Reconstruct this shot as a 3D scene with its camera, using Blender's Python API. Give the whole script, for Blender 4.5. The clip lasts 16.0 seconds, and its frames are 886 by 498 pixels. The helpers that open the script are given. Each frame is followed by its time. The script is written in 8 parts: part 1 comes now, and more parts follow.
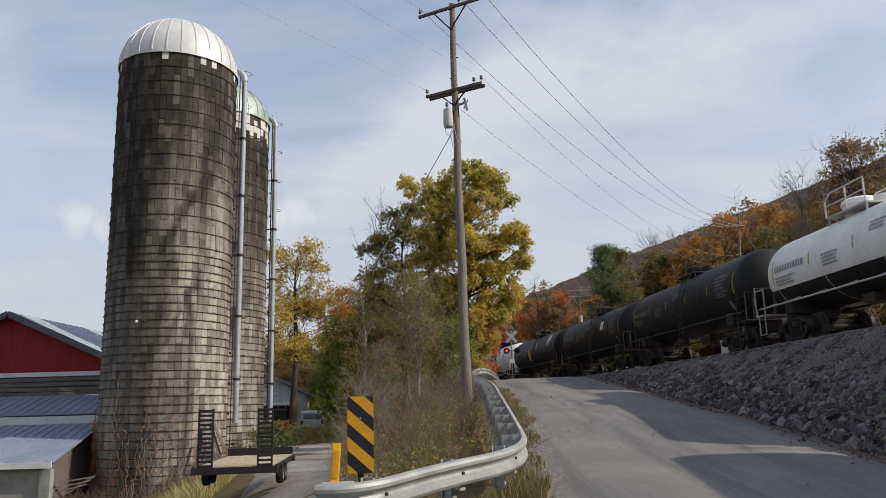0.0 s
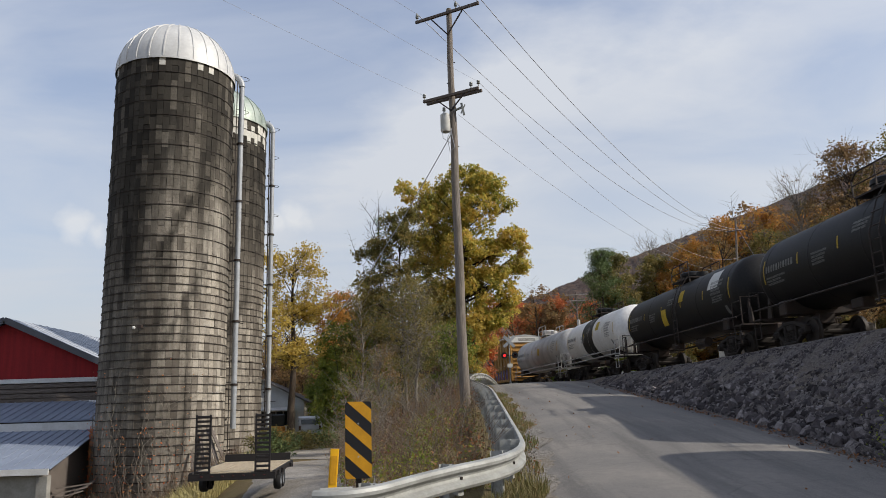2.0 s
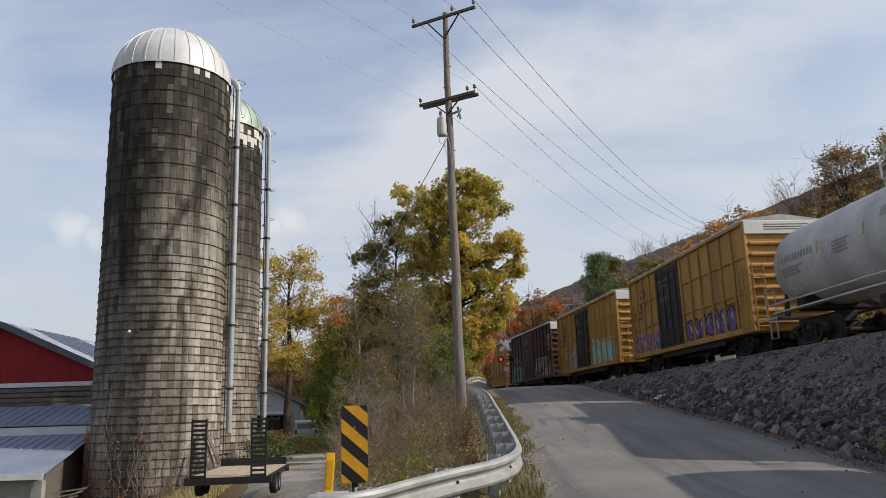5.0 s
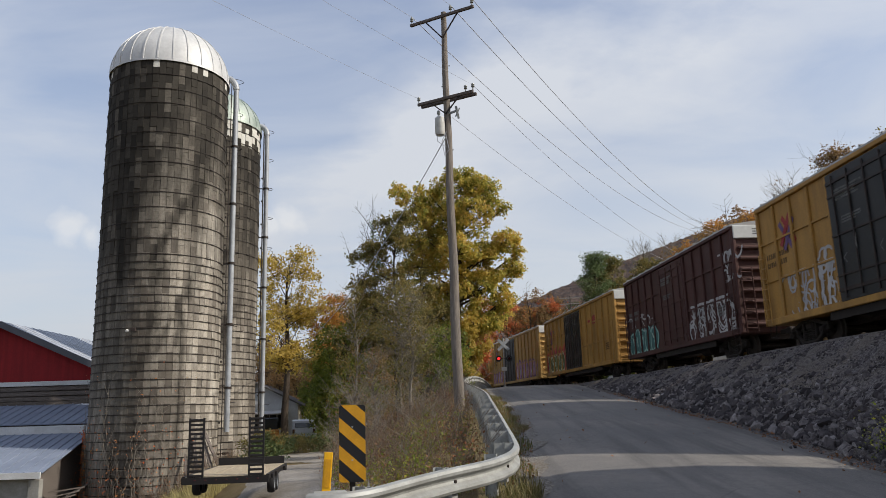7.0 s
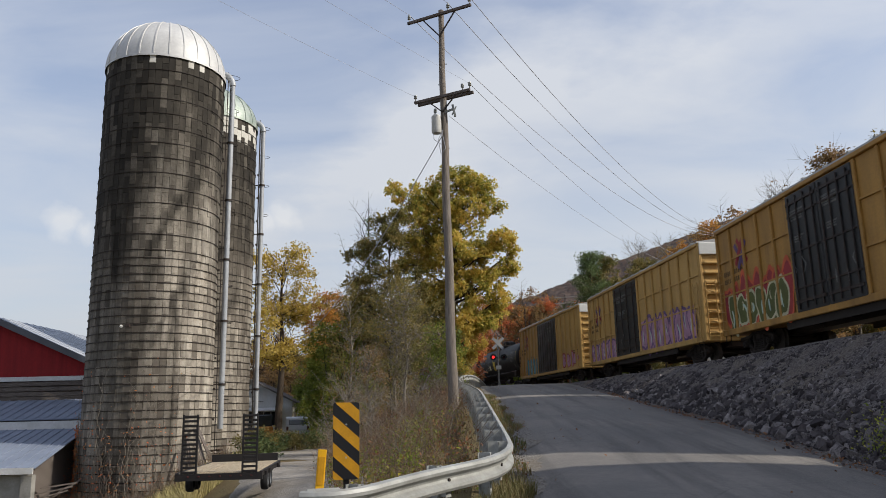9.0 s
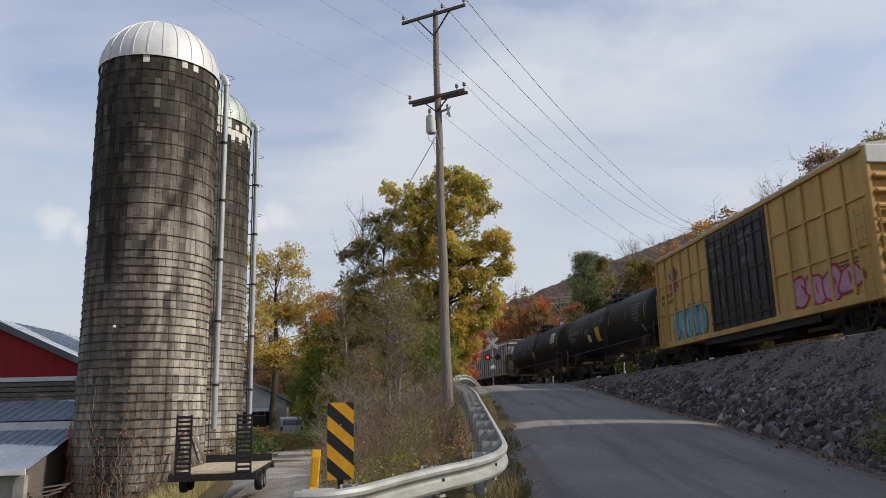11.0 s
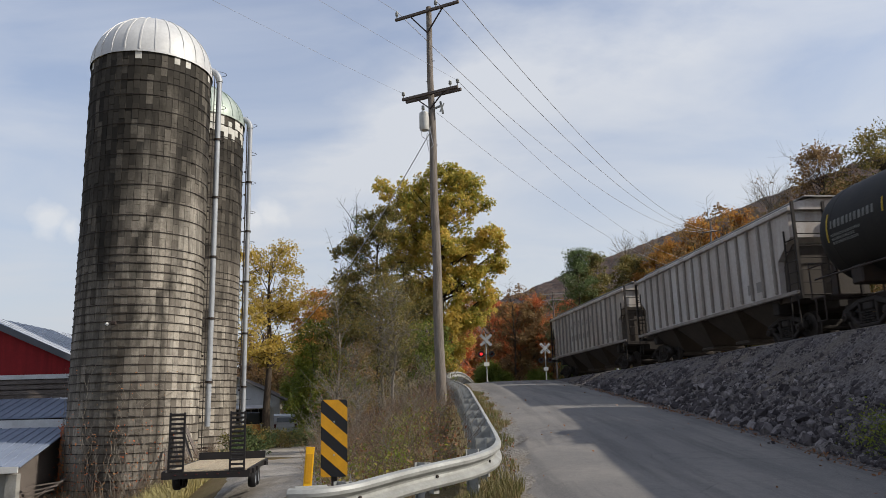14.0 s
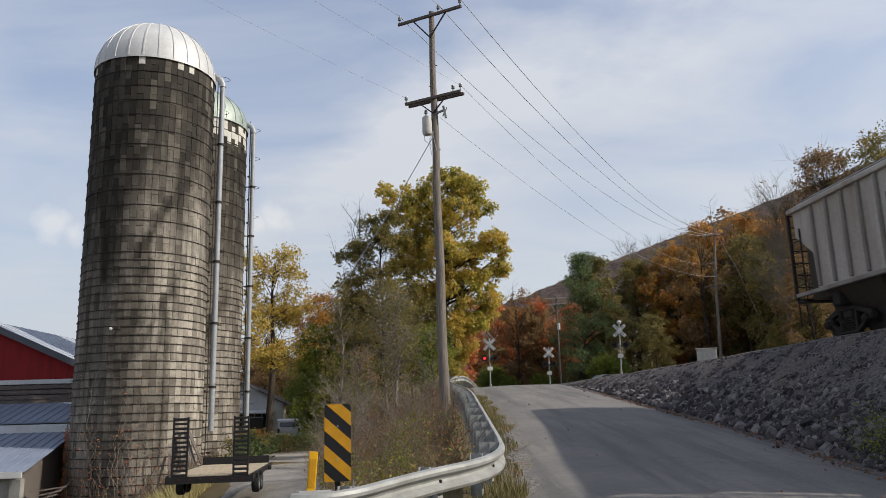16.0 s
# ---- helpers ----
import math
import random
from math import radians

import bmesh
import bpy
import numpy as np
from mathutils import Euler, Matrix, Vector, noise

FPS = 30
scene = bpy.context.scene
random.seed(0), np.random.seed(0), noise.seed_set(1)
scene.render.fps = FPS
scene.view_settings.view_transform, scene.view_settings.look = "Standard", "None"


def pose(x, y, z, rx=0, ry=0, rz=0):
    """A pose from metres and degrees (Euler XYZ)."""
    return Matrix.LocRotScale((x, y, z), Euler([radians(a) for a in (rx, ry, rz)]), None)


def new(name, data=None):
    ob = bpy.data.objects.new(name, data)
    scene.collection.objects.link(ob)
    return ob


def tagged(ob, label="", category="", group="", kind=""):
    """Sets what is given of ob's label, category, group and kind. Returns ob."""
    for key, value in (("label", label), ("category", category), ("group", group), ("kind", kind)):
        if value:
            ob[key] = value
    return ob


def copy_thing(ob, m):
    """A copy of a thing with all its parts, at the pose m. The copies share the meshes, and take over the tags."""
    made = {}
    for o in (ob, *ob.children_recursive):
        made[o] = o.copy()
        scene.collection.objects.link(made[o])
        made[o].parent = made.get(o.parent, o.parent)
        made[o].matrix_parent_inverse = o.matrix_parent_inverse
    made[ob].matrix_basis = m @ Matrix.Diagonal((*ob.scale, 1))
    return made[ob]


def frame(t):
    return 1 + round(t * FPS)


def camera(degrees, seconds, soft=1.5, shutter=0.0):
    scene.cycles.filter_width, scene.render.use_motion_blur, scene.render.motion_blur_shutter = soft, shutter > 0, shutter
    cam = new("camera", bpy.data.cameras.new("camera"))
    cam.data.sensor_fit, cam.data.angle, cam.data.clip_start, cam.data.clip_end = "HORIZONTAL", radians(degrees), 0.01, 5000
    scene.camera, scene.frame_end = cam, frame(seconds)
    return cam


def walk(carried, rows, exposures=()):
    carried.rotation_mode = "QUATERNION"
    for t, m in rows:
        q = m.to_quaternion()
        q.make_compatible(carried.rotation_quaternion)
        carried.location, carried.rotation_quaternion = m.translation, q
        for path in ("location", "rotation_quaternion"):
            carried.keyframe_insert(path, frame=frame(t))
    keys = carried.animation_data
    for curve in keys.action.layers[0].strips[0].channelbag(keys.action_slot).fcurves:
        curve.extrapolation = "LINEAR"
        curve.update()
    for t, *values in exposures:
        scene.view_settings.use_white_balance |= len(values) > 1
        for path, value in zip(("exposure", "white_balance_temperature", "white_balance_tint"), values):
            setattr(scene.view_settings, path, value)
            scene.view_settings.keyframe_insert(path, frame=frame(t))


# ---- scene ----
# ---------------------------------------------------------------- camera
EYE = 1.6
cam = camera(60.29, 16.0, soft=0.8, shutter=0.12)
walk(cam, [
    (0.0, pose(0, 0, EYE, 101.681, 1.518, 0.314)),
    (0.5, pose(0, 0, EYE, 101.734, 1.596, 0.263)),
    (1.0, pose(0, 0, EYE, 101.800, 1.692, 0.257)),
    (1.5, pose(0, 0, EYE, 101.910, 1.677, 0.187)),
    (2.0, pose(0, 0, EYE, 102.036, 1.714, 0.165)),
    (2.5, pose(0, 0, EYE, 102.119, 1.769, 0.143)),
    (3.0, pose(0, 0, EYE, 102.187, 1.747, 0.114)),
    (3.5, pose(0, 0, EYE, 102.226, 1.804, 0.111)),
    (4.0, pose(0, 0, EYE, 102.275, 1.835, 0.006)),
    (6.5, pose(0, 0, EYE, 102.317, 1.705, -0.199)),
    (7.0, pose(0, 0, EYE, 102.257, 1.720, -0.264)),
    (7.5, pose(0, 0, EYE, 102.256, 1.718, -0.336)),
    (8.0, pose(0, 0, EYE, 102.205, 1.629, -0.389)),
    (8.5, pose(0, 0, EYE, 102.107, 1.549, -0.482)),
    (9.0, pose(0, 0, EYE, 102.116, 1.330, -0.695)),
    (11.5, pose(0, 0, EYE, 102.105, 1.478, -1.167)),
    (12.0, pose(0, 0, EYE, 102.100, 1.521, -1.187)),
    (12.5, pose(0, 0, EYE, 102.110, 1.511, -1.261)),
    (13.0, pose(0, 0, EYE, 102.070, 1.534, -1.425)),
    (13.5, pose(0, 0, EYE, 101.933, 1.530, -1.494)),
    (14.0, pose(0, 0, EYE, 101.868, 1.560, -1.575)),
    (14.5, pose(0, 0, EYE, 101.883, 1.532, -1.628)),
    (15.0, pose(0, 0, EYE, 101.947, 1.586, -1.550)),
    (15.5, pose(0, 0, EYE, 101.994, 1.646, -1.523)),
    (16.0, pose(0, 0, EYE, 102.194, 1.626, -1.319)),
])
scene.view_settings.exposure = 0.0

# ---------------------------------------------------------------- daylight
SUN_AZ, SUN_EL = 104.0, 35.2          # azimuth clockwise from +y
world = bpy.data.worlds.new("sky")
scene.world = world
world.use_nodes = True


def build_sky():
    nt = world.node_tree
    N, L = nt.nodes, nt.links
    N.clear()
    out = N.new("ShaderNodeOutputWorld")
    bg = N.new("ShaderNodeBackground")
    sky = N.new("ShaderNodeTexSky")
    sky.sky_type, sky.sun_disc = "NISHITA", False
    sky.sun_elevation, sky.sun_rotation = radians(SUN_EL), radians(SUN_AZ)
    sky.air_density, sky.dust_density, sky.ozone_density = 1.0, 1.2, 1.5
    co = N.new("ShaderNodeTexCoord")
    # cloud deck: project the direction onto a flat layer
    sep = N.new("ShaderNodeSeparateXYZ")
    L.new(co.outputs["Generated"], sep.inputs[0])
    zz = N.new("ShaderNodeMath"); zz.operation = "MAXIMUM"; zz.inputs[1].default_value = 0.0
    L.new(sep.outputs["Z"], zz.inputs[0])
    za = N.new("ShaderNodeMath"); za.operation = "ADD"; za.inputs[1].default_value = 0.12
    L.new(zz.outputs[0], za.inputs[0])
    dv = N.new("ShaderNodeVectorMath"); dv.operation = "DIVIDE"
    cz = N.new("ShaderNodeCombineXYZ")
    for i in range(3):
        L.new(za.outputs[0], cz.inputs[i])
    L.new(co.outputs["Generated"], dv.inputs[0]); L.new(cz.outputs[0], dv.inputs[1])
    mp = N.new("ShaderNodeMapping")
    mp.inputs["Rotation"].default_value = (0, 0, radians(28))
    mp.inputs["Scale"].default_value = (0.75, 1.1, 0.0)
    L.new(dv.outputs[0], mp.inputs[0])
    n1 = N.new("ShaderNodeTexNoise")
    n1.inputs["Scale"].default_value, n1.inputs["Detail"].default_value = 1.5, 7
    n1.inputs["Roughness"].default_value, n1.inputs["Distortion"].default_value = 0.52, 0.5
    L.new(mp.outputs[0], n1.inputs["Vector"])
    r1 = N.new("ShaderNodeMapRange"); r1.inputs[1].default_value, r1.inputs[2].default_value = 0.38, 0.68
    L.new(n1.outputs["Fac"], r1.inputs[0])

    def calc(op, a, b=0.0, c=0.0):
        m = N.new("ShaderNodeMath")
        m.operation = op
        for i, v in enumerate((a, b, c)):
            if isinstance(v, (int, float)):
                m.inputs[i].default_value = v
            else:
                L.new(v, m.inputs[i])
        return m.outputs[0]

    # one long bank of cirrus crossing the sky over the railway
    dk = N.new("ShaderNodeSeparateXYZ")
    L.new(dv.outputs[0], dk.inputs[0])
    wisp = N.new("ShaderNodeTexNoise")
    wisp.inputs["Scale"].default_value, wisp.inputs["Detail"].default_value = 1.7, 8
    wisp.inputs["Roughness"].default_value = 0.58
    L.new(dv.outputs[0], wisp.inputs["Vector"])
    line = calc("ADD", calc("MULTIPLY", dk.outputs["X"], 0.74), calc("MULTIPLY", dk.outputs["Y"], 0.67))
    line = calc("ADD", calc("SUBTRACT", line, 1.88), calc("MULTIPLY", wisp.outputs["Fac"], 0.9))
    bank = calc("MAXIMUM", calc("SUBTRACT", 1.0, calc("DIVIDE", calc("ABSOLUTE", line), 0.34)), 0.0)
    bank = calc("MULTIPLY", bank, calc("MULTIPLY_ADD", wisp.outputs["Fac"], 1.5, 0.0))
    # small cumulus low over the farm
    lump = N.new("ShaderNodeTexNoise")
    lump.inputs["Scale"].default_value, lump.inputs["Detail"].default_value = 22.0, 6
    L.new(co.outputs["Generated"], lump.inputs["Vector"])
    puffs = 0.0
    for c, w in (((-0.188, 0.950, 0.250), 0.024), ((-0.206, 0.950, 0.243), 0.018), ((-0.43, 0.874, 0.226), 0.024), ((-0.41, 0.885, 0.218), 0.018)):
        ds = N.new("ShaderNodeVectorMath"); ds.operation = "DISTANCE"
        ds.inputs[1].default_value = c
        L.new(co.outputs["Generated"], ds.inputs[0])
        near = calc("ADD", ds.outputs["Value"], calc("MULTIPLY", calc("SUBTRACT", lump.outputs["Fac"], 0.5), 0.05))
        puffs = calc("MAXIMUM", puffs, calc("MINIMUM", calc("MAXIMUM", calc("DIVIDE", calc("SUBTRACT", w, near), w * 1.2), 0.0), 0.55))
    # haze near the horizon
    hz = N.new("ShaderNodeMapRange")
    hz.inputs[1].default_value, hz.inputs[2].default_value = 0.05, 0.46
    hz.inputs[3].default_value, hz.inputs[4].default_value = 0.85, 0.0
    L.new(sep.outputs["Z"], hz.inputs[0])
    mul = N.new("ShaderNodeMath"); mul.operation = "MULTIPLY"; mul.inputs[1].default_value = 0.67
    L.new(calc("MINIMUM", calc("ADD", calc("MULTIPLY", r1.outputs[0], 0.8), bank), 1.1), mul.inputs[0])
    mix = N.new("ShaderNodeMixRGB")
    mix.inputs["Color2"].default_value = (6.5, 6.65, 6.9, 1)
    L.new(mul.outputs[0], mix.inputs["Fac"])
    tint = N.new("ShaderNodeMixRGB"); tint.blend_type = "ADD"; tint.inputs["Fac"].default_value = 1.0
    tint.inputs["Color2"].default_value = (1.35, 1.4, 1.7, 1)
    L.new(sky.outputs[0], tint.inputs["Color1"])
    L.new(tint.outputs[0], mix.inputs["Color1"])
    haze = N.new("ShaderNodeMixRGB")
    # the haze is brighter and whiter towards the sun's side
    side = N.new("ShaderNodeMapRange")
    side.inputs[1].default_value, side.inputs[2].default_value = -0.25, 0.35
    L.new(sep.outputs["X"], side.inputs[0])
    hue = N.new("ShaderNodeMixRGB")
    hue.inputs["Color1"].default_value, hue.inputs["Color2"].default_value = (4.6, 4.8, 5.2, 1), (5.9, 5.9, 5.9, 1)
    L.new(side.outputs[0], hue.inputs["Fac"]); L.new(hue.outputs[0], haze.inputs["Color2"])
    L.new(hz.outputs[0], haze.inputs["Fac"]); L.new(mix.outputs[0], haze.inputs["Color1"])
    puff = N.new("ShaderNodeMixRGB")
    puff.inputs["Color2"].default_value = (6.9, 6.9, 6.9, 1)
    L.new(puffs, puff.inputs["Fac"]); L.new(haze.outputs[0], puff.inputs["Color1"])
    L.new(puff.outputs[0], bg.inputs["Color"])
    bg.inputs["Strength"].default_value = 0.12
    L.new(bg.outputs[0], out.inputs[0])


build_sky()
sun = new("sun", bpy.data.lights.new("sun", "SUN"))
sun.data.energy, sun.data.angle, sun.data.color = 4.3, radians(0.53), (1.0, 0.93, 0.82)
_a, _e = radians(SUN_AZ), radians(SUN_EL)
SUN_DIR = Vector((math.sin(_a) * math.cos(_e), math.cos(_a) * math.cos(_e), math.sin(_e)))
sun.rotation_euler = SUN_DIR.to_track_quat("Z", "Y").to_euler()


# ---------------------------------------------------------------- mesh helpers
class Geo:
    """Vertices and faces of one mesh, gathered piece by piece."""

    def __init__(self):
        self.v, self.f = [], []

    def add(self, verts, faces):
        n = len(self.v)
        self.v.extend(tuple(p) for p in verts)
        self.f.extend(tuple(i + n for i in q) for q in faces)
        return self

    def box(self, c, s, m=None, bev=0.0):
        hx, hy, hz = s[0] / 2, s[1] / 2, s[2] / 2
        c = Vector(c)
        m = m.to_3x3() if m is not None else Matrix.Identity(3)
        sg = [(a, b, d) for a in (-1, 1) for b in (-1, 1) for d in (-1, 1)]
        if bev <= 0:
            vs = [c + m @ Vector((a * hx, b * hy, d * hz)) for a, b, d in sg]
            fs = [(0, 1, 3, 2), (4, 6, 7, 5), (0, 4, 5, 1), (2, 3, 7, 6), (0, 2, 6, 4), (1, 5, 7, 3)]
            return self.add(vs, fs)
        b_ = min(bev, hx * 0.9, hy * 0.9, hz * 0.9)
        vs, ix = [], {}
        for k, (a, b, d) in enumerate(sg):
            for ax in range(3):
                q = [a * (hx - b_), b * (hy - b_), d * (hz - b_)]
                q[ax] = (a * hx, b * hy, d * hz)[ax]
                ix[(k, ax)] = len(vs)
                vs.append(c + m @ Vector(q))
        fs = []
        quads = {0: ((0, 1, 3, 2), (4, 6, 7, 5)), 1: ((0, 4, 5, 1), (2, 3, 7, 6)), 2: ((0, 2, 6, 4), (1, 5, 7, 3))}
        for ax, qs in quads.items():
            for q in qs:
                fs.append(tuple(ix[(k, ax)] for k in q))
        for k, (a, b, d) in enumerate(sg):
            tri = (ix[(k, 0)], ix[(k, 1)], ix[(k, 2)])
            fs.append(tri if a * b * d > 0 else tri[::-1])
        for k1 in range(8):
            for bit in (1, 2, 4):
                k2 = k1 | bit
                if k2 == k1:
                    continue
                oth = [ax for ax in range(3) if (4, 2, 1)[ax] != bit]
                fs.append((ix[(k1, oth[0])], ix[(k2, oth[0])], ix[(k2, oth[1])], ix[(k1, oth[1])]))
        return self.add(vs, fs)

    def beam(self, p0, p1, w, h, up=(0, 0, 1), bev=0.0):
        p0, p1 = Vector(p0), Vector(p1)
        d = p1 - p0
        x = d.normalized()
        u = Vector(up)
        y = u.cross(x)
        if y.length < 1e-4:
            y = Vector((1, 0, 0)).cross(x)
        y.normalize()
        z = x.cross(y)
        m = Matrix((x, y, z)).transposed()
        return self.box((p0 + p1) / 2, (d.length, w, h), m, bev)

    def cyl(self, p0, p1, r0, r1=None, n=10, caps=True):
        p0, p1 = Vector(p0), Vector(p1)
        r1 = r0 if r1 is None else r1
        ax = (p1 - p0).normalized()
        a = ax.orthogonal().normalized()
        b = ax.cross(a)
        vs = []
        for p, r in ((p0, r0), (p1, r1)):
            for i in range(n):
                t = 2 * math.pi * i / n
                vs.append(p + a * (r * math.cos(t)) + b * (r * math.sin(t)))
        fs = [(i, (i + 1) % n, n + (i + 1) % n, n + i) for i in range(n)]
        if caps:
            fs += [tuple(range(n))[::-1], tuple(range(n, 2 * n))]
        return self.add(vs, fs)

    def tube(self, pts, r, n=6, caps=True):
        pts = [Vector(p) for p in pts]
        rs = r if isinstance(r, (list, tuple)) else [r] * len(pts)
        vs, prev = [], None
        for i, p in enumerate(pts):
            d = (pts[min(i + 1, len(pts) - 1)] - pts[max(i - 1, 0)]).normalized()
            if prev is None:
                a = d.orthogonal().normalized()
            else:
                a = (prev - d * prev.dot(d))
                a = a.normalized() if a.length > 1e-5 else d.orthogonal().normalized()
            prev = a
            b = d.cross(a)
            for k in range(n):
                t = 2 * math.pi * k / n
                vs.append(p + a * (rs[i] * math.cos(t)) + b * (rs[i] * math.sin(t)))
        fs = []
        for i in range(len(pts) - 1):
            for k in range(n):
                fs.append((i * n + k, i * n + (k + 1) % n, (i + 1) * n + (k + 1) % n, (i + 1) * n + k))
        if caps:
            fs += [tuple(range(n))[::-1], tuple(range((len(pts) - 1) * n, len(pts) * n))]
        return self.add(vs, fs)

    def lathe(self, prof, n=32, m=None, a0=0.0, a1=2 * math.pi):
        """prof: (radius, height) pairs, turned about z."""
        m = m if m is not None else Matrix.Identity(4)
        full = abs(a1 - a0 - 2 * math.pi) < 1e-6
        k = n if full else n + 1
        vs = []
        for r, z in prof:
            for i in range(k):
                t = a0 + (a1 - a0) * i / n
                vs.append(m @ Vector((r * math.cos(t), r * math.sin(t), z)))
        fs = []
        for j in range(len(prof) - 1):
            for i in range(n):
                i2 = (i + 1) % k
                fs.append((j * k + i, j * k + i2, (j + 1) * k + i2, (j + 1) * k + i))
        return self.add(vs, fs)

    def prism(self, poly, d, m=None):
        """A flat polygon in xy, extruded by d along z."""
        m = m if m is not None else Matrix.Identity(4)
        n = len(poly)
        vs = [m @ Vector((x, y, 0)) for x, y in poly] + [m @ Vector((x, y, d)) for x, y in poly]
        fs = [tuple(range(n))[::-1], tuple(range(n, 2 * n))]
        fs += [(i, (i + 1) % n, n + (i + 1) % n, n + i) for i in range(n)]
        return self.add(vs, fs)

    def sweep(self, prof, path, ups=None, closed=False):
        """A profile of (side, up) pairs carried along a path of points."""
        path = [Vector(p) for p in path]
        k = len(prof)
        vs = []
        for i, p in enumerate(path):
            d = path[min(i + 1, len(path) - 1)] - path[max(i - 1, 0)]
            d.z = 0
            d.normalize()
            side = Vector((d.y, -d.x, 0))
            for s, u in prof:
                vs.append(p + side * s + Vector((0, 0, u)))
        fs = []
        for i in range(len(path) - 1):
            for j in range(k if closed else k - 1):
                j2 = (j + 1) % k
                fs.append((i * k + j, i * k + j2, (i + 1) * k + j2, (i + 1) * k + j))
        if closed:
            fs += [tuple(range(k)), tuple(range((len(path) - 1) * k, len(path) * k))[::-1]]
        return self.add(vs, fs)

    def mesh(self, name, mat, smooth=None):
        me = bpy.data.meshes.new(name)
        me.from_pydata(self.v, [], self.f)
        if mat is not None:
            me.materials.append(mat)
        if smooth is not None:
            me.shade_smooth()
            me.set_sharp_from_angle(angle=radians(smooth))
        me.update()
        return me


def part(name, geo, mat, parent, label="", smooth=None, m=None):
    """One mesh object under a thing or a part."""
    me = geo if isinstance(geo, bpy.types.Mesh) else geo.mesh(name, mat, smooth)
    ob = new(name, me)
    ob.parent = parent
    if m is not None:
        ob.matrix_basis = m
    if label:
        ob["label"] = label
    return ob


def thing(name, label, category, m=None, group="", kind=""):
    ob = new(name)
    ob.empty_display_size = 0.3
    if m is not None:
        ob.matrix_basis = m
    return tagged(ob, label, category, group, kind)


def solid(name, geo, mat, label, category="", group="", kind="", smooth=None, m=None):
    ob = new(name, geo.mesh(name, mat, smooth))
    if m is not None:
        ob.matrix_basis = m
    return tagged(ob, label, category, group, kind)


# ---------------------------------------------------------------- materials
def lin(r, g, b):
    """Linear colour from sRGB bytes."""
    def c(u):
        u /= 255
        return u / 12.92 if u <= 0.04045 else ((u + 0.055) / 1.055) ** 2.4
    return (c(r), c(g), c(b), 1)


class Nodes:
    def __init__(self, name):
        self.mat = bpy.data.materials.new(name)
        self.mat.use_nodes = True
        self.nt = self.mat.node_tree
        self.b = self.nt.nodes["Principled BSDF"]
        self.co = self.nt.nodes.new("ShaderNodeTexCoord")

    def node(self, kind, **kw):
        n = self.nt.nodes.new(kind)
        for k, v in kw.items():
            n.inputs[k.replace("_", " ")].default_value = v
        return n

    def link(self, a, b):
        self.nt.links.new(a, b)

    def noise(self, scale, detail=4.0, rough=0.55, vec=None, stretch=None):
        n = self.node("ShaderNodeTexNoise", Scale=scale, Detail=detail, Roughness=rough)
        src = vec if vec is not None else self.co.outputs["Object"]
        if stretch:
            mp = self.node("ShaderNodeMapping", Scale=stretch)
            self.link(src, mp.inputs[0])
            src = mp.outputs[0]
        self.link(src, n.inputs["Vector"])
        return n.outputs["Fac"]

    def ramp(self, fac, *stops):
        r = self.nt.nodes.new("ShaderNodeValToRGB")
        el = r.color_ramp.elements
        while len(el) < len(stops):
            el.new(0.5)
        for e, (p, c) in zip(el, stops):
            e.position = p
            e.color = c if isinstance(c, tuple) else (c, c, c, 1)
        self.link(fac, r.inputs[0])
        return r.outputs[0]

    def mix(self, fac, a, b, mode="MIX"):
        m = self.nt.nodes.new("ShaderNodeMixRGB")
        m.blend_type = mode
        for i, val in enumerate((fac, a, b)):
            sock = m.inputs[i]
            if isinstance(val, (int, float)):
                sock.default_value = val if i == 0 else (val, val, val, 1)
            elif isinstance(val, tuple):
                sock.default_value = val
            else:
                self.link(val, sock)
        return m.outputs[0]

    def bump(self, height, strength=0.3, dist=0.02):
        n = self.node("ShaderNodeBump", Strength=strength, Distance=dist)
        self.link(height, n.inputs["Height"])
        self.link(n.outputs[0], self.b.inputs["Normal"])

    def done(self, color=None, rough=0.7, metal=0.0, spec=0.5):
        if color is not None:
            if isinstance(color, tuple):
                self.b.inputs["Base Color"].default_value = color
            else:
                self.link(color, self.b.inputs["Base Color"])
        if isinstance(rough, (int, float)):
            self.b.inputs["Roughness"].default_value = rough
        else:
            self.link(rough, self.b.inputs["Roughness"])
        self.b.inputs["Metallic"].default_value = metal
        self.b.inputs["Specular IOR Level"].default_value = spec
        return self.mat


def weathered(name, base, dark, scale=3.0, amount=0.5, rough=0.7, metal=0.0, bump=0.1, streak=None, spec=0.4, bscale=60):
    """Paint or metal with stains at two scales."""
    n = Nodes(name)
    big = n.noise(scale, 5, 0.6, stretch=streak)
    small = n.noise(scale * 9, 4, 0.6)
    f = n.ramp(big, (0.38, 0.0), (0.72, amount))
    c = n.mix(f, base, dark)
    c = n.mix(n.ramp(small, (0.35, 0.0), (0.75, 0.30)), c, dark)
    n.bump(n.noise(bscale, 3), bump, 0.01)
    return n.done(c, rough, metal, spec)


def plain(name, color, rough=0.6, metal=0.0, spec=0.4, var=0.25, scale=8.0):
    n = Nodes(name)
    f = n.noise(scale, 4)
    c = n.mix(n.ramp(f, (0.3, 0.0), (0.75, var)), color, tuple(0.45 * u for u in color[:3]) + (1,))
    return n.done(c, rough, metal, spec)


